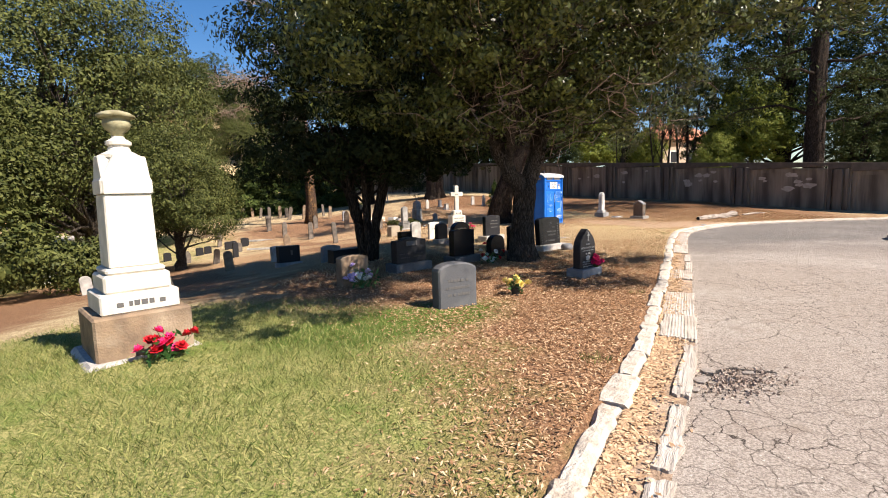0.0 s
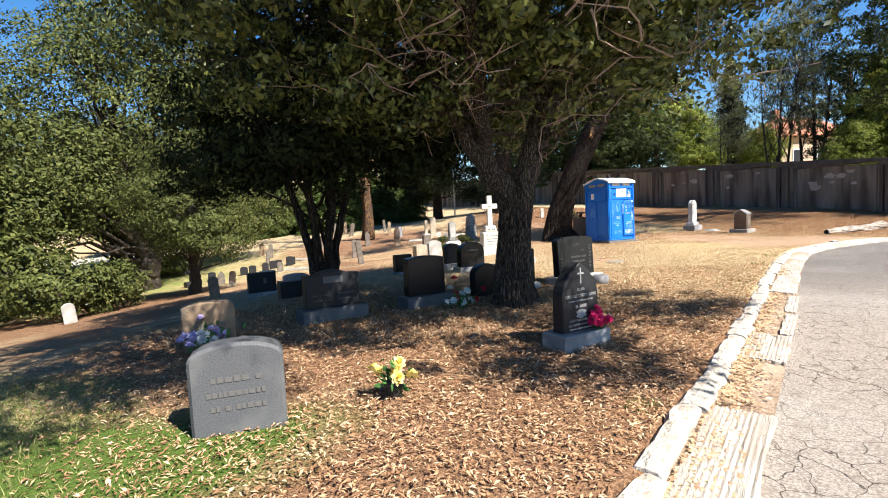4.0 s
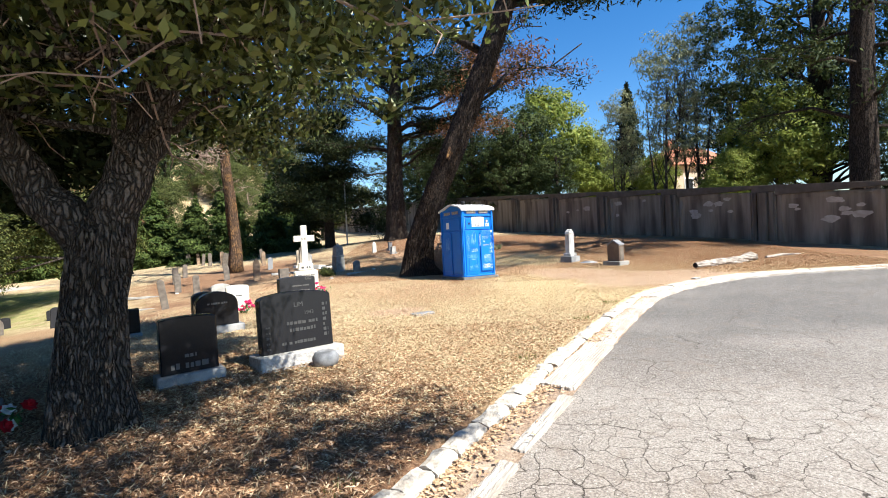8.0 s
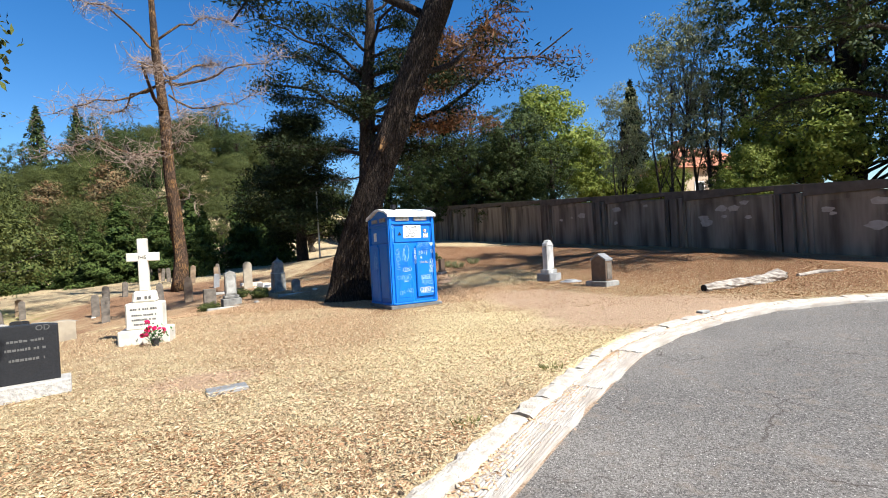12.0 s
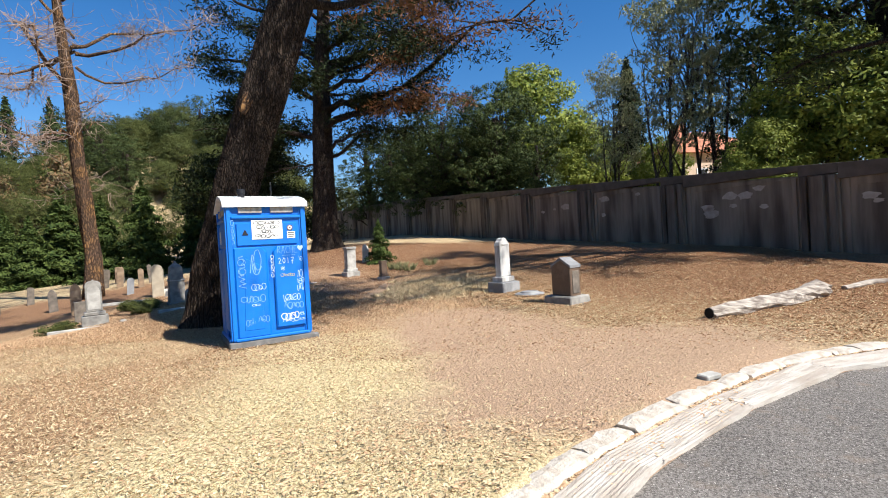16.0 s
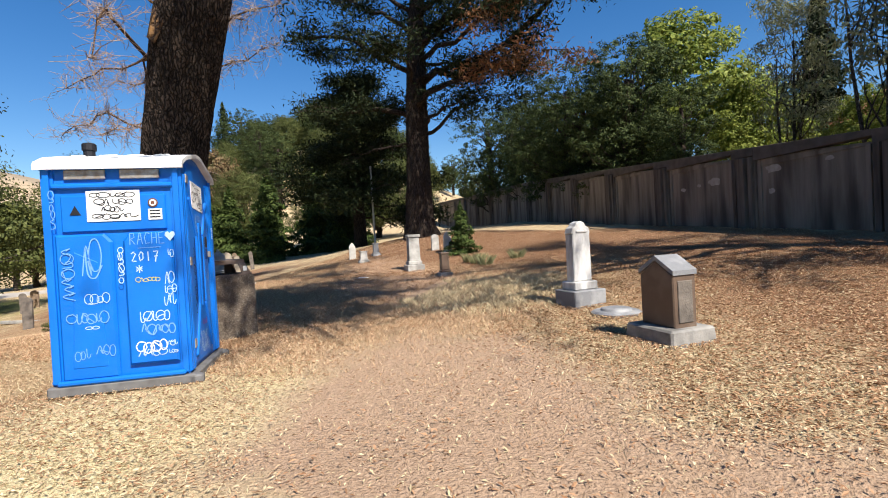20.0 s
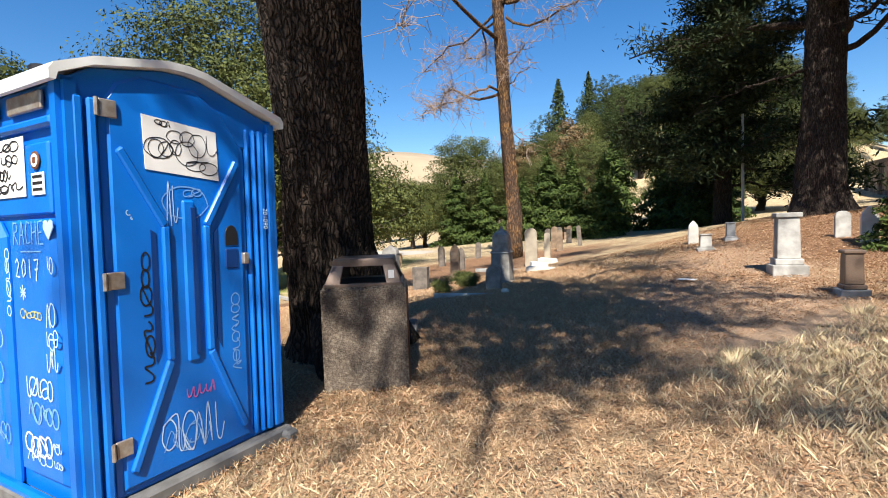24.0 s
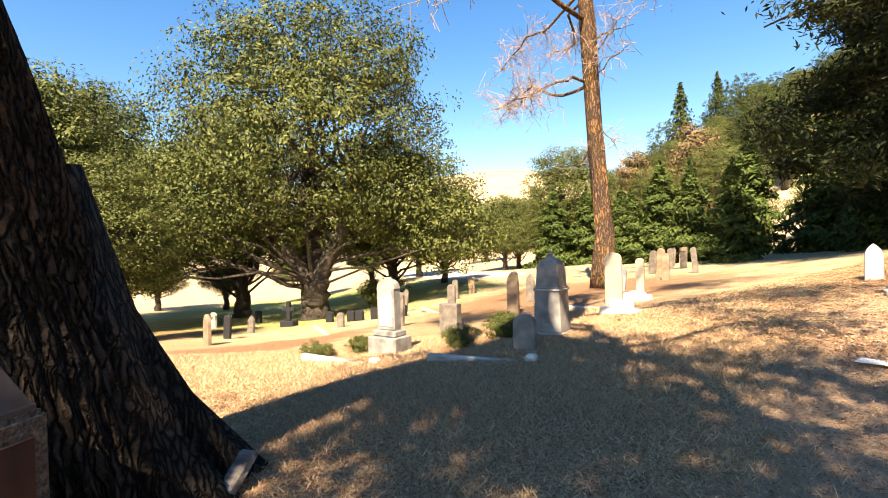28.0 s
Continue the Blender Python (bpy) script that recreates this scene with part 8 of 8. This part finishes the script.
def build_litter():
    near_road = lambda x, y, rng: rng.random(len(x)) < np.clip(1.25 - np.abs(kerb_side(x, y)) / 5.0, 0.08, 1)
    green = lambda x, y, rng: (((x + 3.1) / 3.2) ** 2 + ((y - 3.1) / 3.6) ** 2 + rng.normal(size=len(x)) * 0.22) < 1.0
    not_green = lambda x, y, rng: ~green(x, y, rng) & near_road(x, y, rng)
    def off_earth(x, y, rng):
        bare = np.zeros(len(x), bool)
        for cx, cy, rx, ry, turn in EARTH:
            c, q = math.cos(radians(turn)), math.sin(radians(turn))
            u, v = (x - cx) * c + (y - cy) * q, (y - cy) * c - (x - cx) * q
            bare |= (u / rx) ** 2 + (v / ry) ** 2 + rng.normal(size=len(x)) * 0.3 < 1.0
        return ~bare | (rng.random(len(x)) < 0.1)
    scatter("dry_leaves", 190000, -3, 10, 0.5, 18, DRY_LEAF, "fallen tan leaves", 0.038, 71, keep=not_green)
    scatter("old_leaves", 130000, -3, 7, 1, 14, DARK_LEAF, "fallen brown leaves", 0.038, 72, keep=not_green)
    scatter("old_leaves", 120000, 4, 17, 20, 34, DARK_LEAF, "brown leaf litter below the wall", 0.036, 73, keep=off_earth)
    scatter("dry_leaves", 150000, 0, 13, 18, 33, DRY_LEAF, "fallen tan leaves", 0.028, 74, keep=off_earth)
    scatter("straw", 240000, -1, 13, 10, 24, STRAW, "dry straw-coloured grass", 0.034, 75, keep=lambda x, y, rng: near_road(x, y, rng) & off_earth(x, y, rng) & (x < 10 + rng.normal(size=len(x))))
    scatter("dry_grass", 110000, -3, 10, 8, 32, STRAW, "short dry grass blades", 0.045, 76, True, keep=off_earth)
    scatter("brown_grass", 170000, -4, 8, 22, 31, DRY_LEAF, "short brown trodden grass", 0.05, 79, True, keep=off_earth)
    scatter("old_leaves", 90000, -4, 5, 22, 31, DARK_LEAF, "brown pine litter on the ground", 0.032, 80)
    scatter("dry_grass", 16000, 5.3, 8.6, 25.2, 30.0, STRAW, "long straw-coloured grass round the gravestones", 0.085, 85, True, keep=lambda x, y, rng: ((x - 6.8) / 1.5) ** 2 + ((y - 27.5) / 2.2) ** 2 + rng.normal(size=len(x)) * 0.3 < 1.0)
    scatter("green_grass", 150000, -6.5, 1.2, -1, 7.0, GRASS, "green lawn grass blades", 0.046, 77, True, keep=green)
    scatter("wood_chips", 80000, 7.5, 17, 20, 31, DARK_LEAF, "curled brown bark and leaf litter", 0.042, 81, keep=off_earth)
    scatter("wood_chips", 30000, 7.5, 17, 20, 31, STRAW, "pale straw litter below the wall", 0.040, 82, keep=off_earth)
    scatter("old_leaves", 90000, -3, 14, 30, 42, DARK_LEAF, "brown needle litter under the pines", 0.045, 83)
    scatter("wood_chips", 50000, -3, 14, 30, 42, DRY_LEAF, "tan leaf litter under the pines", 0.045, 84)
    # leaves blown into the gutter
    rng = np.random.default_rng(78)
    k = rng.integers(30, len(KERB_LINE) - 60, 60000)
    k = k[(KERB_LINE[k, 1] < 8.0) | (rng.random(len(k)) < 0.45)]
    tan = np.gradient(KERB_LINE, axis=0)
    tan /= np.linalg.norm(tan, axis=1)[:, None]
    nor = np.stack([tan[:, 1], -tan[:, 0]], 1)
    p = KERB_LINE[k] + tan[k] * rng.uniform(-0.3, 0.3, (len(k), 1)) + nor[k] * (0.18 + np.abs(rng.normal(size=(len(k), 1))) * 0.10)
    s = 0.04 * rng.uniform(0.5, 1.4, len(k))
    a = rng.uniform(0, 2 * math.pi, len(k))
    c = np.stack([p[:, 0], p[:, 1], np.full(len(k), -0.052) + rng.random(len(k)) * 0.012], 1)
    d = np.stack([np.cos(a), np.sin(a), rng.normal(size=len(k)) * 0.2], 1) * s[:, None] * 0.5
    q = np.stack([-np.sin(a), np.cos(a), rng.normal(size=len(k)) * 0.3], 1) * s[:, None] * 0.2
    v = np.stack([c - d, c + q, c + d, c - q], 1)
    tagged(fast_quads("gutter_leaves", v.reshape(-1, 3), DRY_LEAF), "dry leaves blown into the gutter", "dry leaves", kind="stuff")


build_litter()


def tuft(name, x, y, n, r, h, material, label, seed):
    """A clump of upright blades leaning outwards."""
    rng = np.random.default_rng(seed)
    e = thing(name, x, y, rng.uniform(0, 360), None, label, "grass", "grass tufts")
    a, d = rng.uniform(0, 2 * math.pi, n), r * rng.random(n) ** 0.5
    foot = np.stack([d * np.cos(a), d * np.sin(a), np.full(n, -0.02)], 1)
    hh = h * rng.uniform(0.45, 1.1, n)
    out = np.stack([np.cos(a), np.sin(a)], 1) * (rng.uniform(0.1, 0.7, n) * hh)[:, None]
    tip = foot + np.concatenate([out, hh[:, None]], 1)
    w = 0.0028
    side = np.stack([-np.sin(a), np.cos(a), np.zeros(n)], 1) * w
    mid = foot + (tip - foot) * 0.55 - np.concatenate([out, np.zeros((n, 1))], 1) * 0.2
    v = np.stack([foot - side, foot + side, mid + side * 0.7, tip], 1)
    tagged(fast_quads("blade_growth", v.reshape(-1, 3), material, e), kind="stuff")


def build_tufts():
    for k, (x, y) in enumerate(((4.7, 31.4), (5.36, 30.75), (5.0, 31.1), (6.0, 32.0))):
        tuft("weed_clump", x, y + 1.0, 160, 0.18, 0.34, WEED, "grey-green weed clump among dry grass", 200 + k)
    rng = np.random.default_rng(9)
    for k in range(46):
        tuft("grass_tuft", rng.uniform(5.2, 8.2), rng.uniform(26.0, 29.8), 150, 0.13, rng.uniform(0.06, 0.12), STRAW, "dry straw-coloured grass tuft", 220 + k)
    for k in range(10):
        s = rng.uniform(0.25, 0.75)
        i = 54 + 9 * k
        p, q = KERB_LINE[i], KERB_LINE[i + 1]
        t = (q - p) / np.linalg.norm(q - p)
        tuft("grass_tuft", p[0] - t[1] * s * 0.4, p[1] + t[0] * s * 0.4, 90, 0.11, rng.uniform(0.05, 0.09), GRASS, "small green weed tuft by the kerb", 260 + k)


build_tufts()


# ---- far distance ----
def build_distance():
    """A dry golden hill far across the valley, and a house behind the wall."""
    rng = np.random.default_rng(91)
    az = np.radians(np.linspace(30, 150, 90))
    V, n = [], len(az)
    prof = 0.5 + 0.46 * np.exp(-((np.degrees(az) - 71) / 15) ** 2) + 0.03 * np.sin(np.linspace(0, 30, n))
    for d, h in ((420, 0.0), (520, 0.45), (640, 0.95), (800, 1.0), (1100, 0.0)):
        for k in range(n):
            V.append((-d * math.sin(az[k]), 20 + d * math.cos(az[k]), -14 + 116 * h * prof[k] * (d / 640)))
    F4 = [(r * n + k, r * n + k + 1, (r + 1) * n + k + 1, (r + 1) * n + k) for r in range(4) for k in range(n - 1)]
    tagged(add_mesh("backdrop_hill", V, F4, HILL, smooth_faces=True), "dry golden hills far across the valley", "hill", kind="structure")
    e = thing("house", 25.5, 55.0, 20, 0.6, "distant tan house with a red clay roof behind trees", "house")
    part("wall", box(8, 6, 6.0, 0, 0, 0, 0.02), HOUSE, e)
    b = bmesh.new()
    lo = [b.verts.new(v) for v in ((-4.5, -3.5, 6.0), (4.5, -3.5, 6.0), (4.5, 3.5, 6.0), (-4.5, 3.5, 6.0))]
    hi = [b.verts.new(v) for v in ((-1.6, 0, 8.2), (1.6, 0, 8.2))]
    b.faces.new(lo[::-1])
    b.faces.new((lo[0], lo[1], hi[1], hi[0]))
    b.faces.new((lo[2], lo[3], hi[0], hi[1]))
    b.faces.new((lo[1], lo[2], hi[1]))
    b.faces.new((lo[3], lo[0], hi[0]))
    roof = part("roof", b, ROOF_TILE, e, "red clay hipped roof")
    part("chimney", box(0.7, 0.7, 1.6, -1.0, 0.8, 7.4, 0.02), ROOF_TILE, roof)
    for x in (-2.4, 0, 2.4):
        w = part("window", box(1.0, 0.06, 1.3, x, -3.02, 3.6, 0.01), WHITE, e)
        part("pane", box(0.8, 0.02, 1.1, x, -3.06, 3.7, 0), INK, w)
    e = thing("utility_pole", -4.9, 43.4, 0, None, "thin pale metal pole among the conifers", "pole")
    part("pole", lathe([(0.06, -0.2), (0.05, 4.6), (0.04, 4.62)], 10), POLE, e)


build_distance()
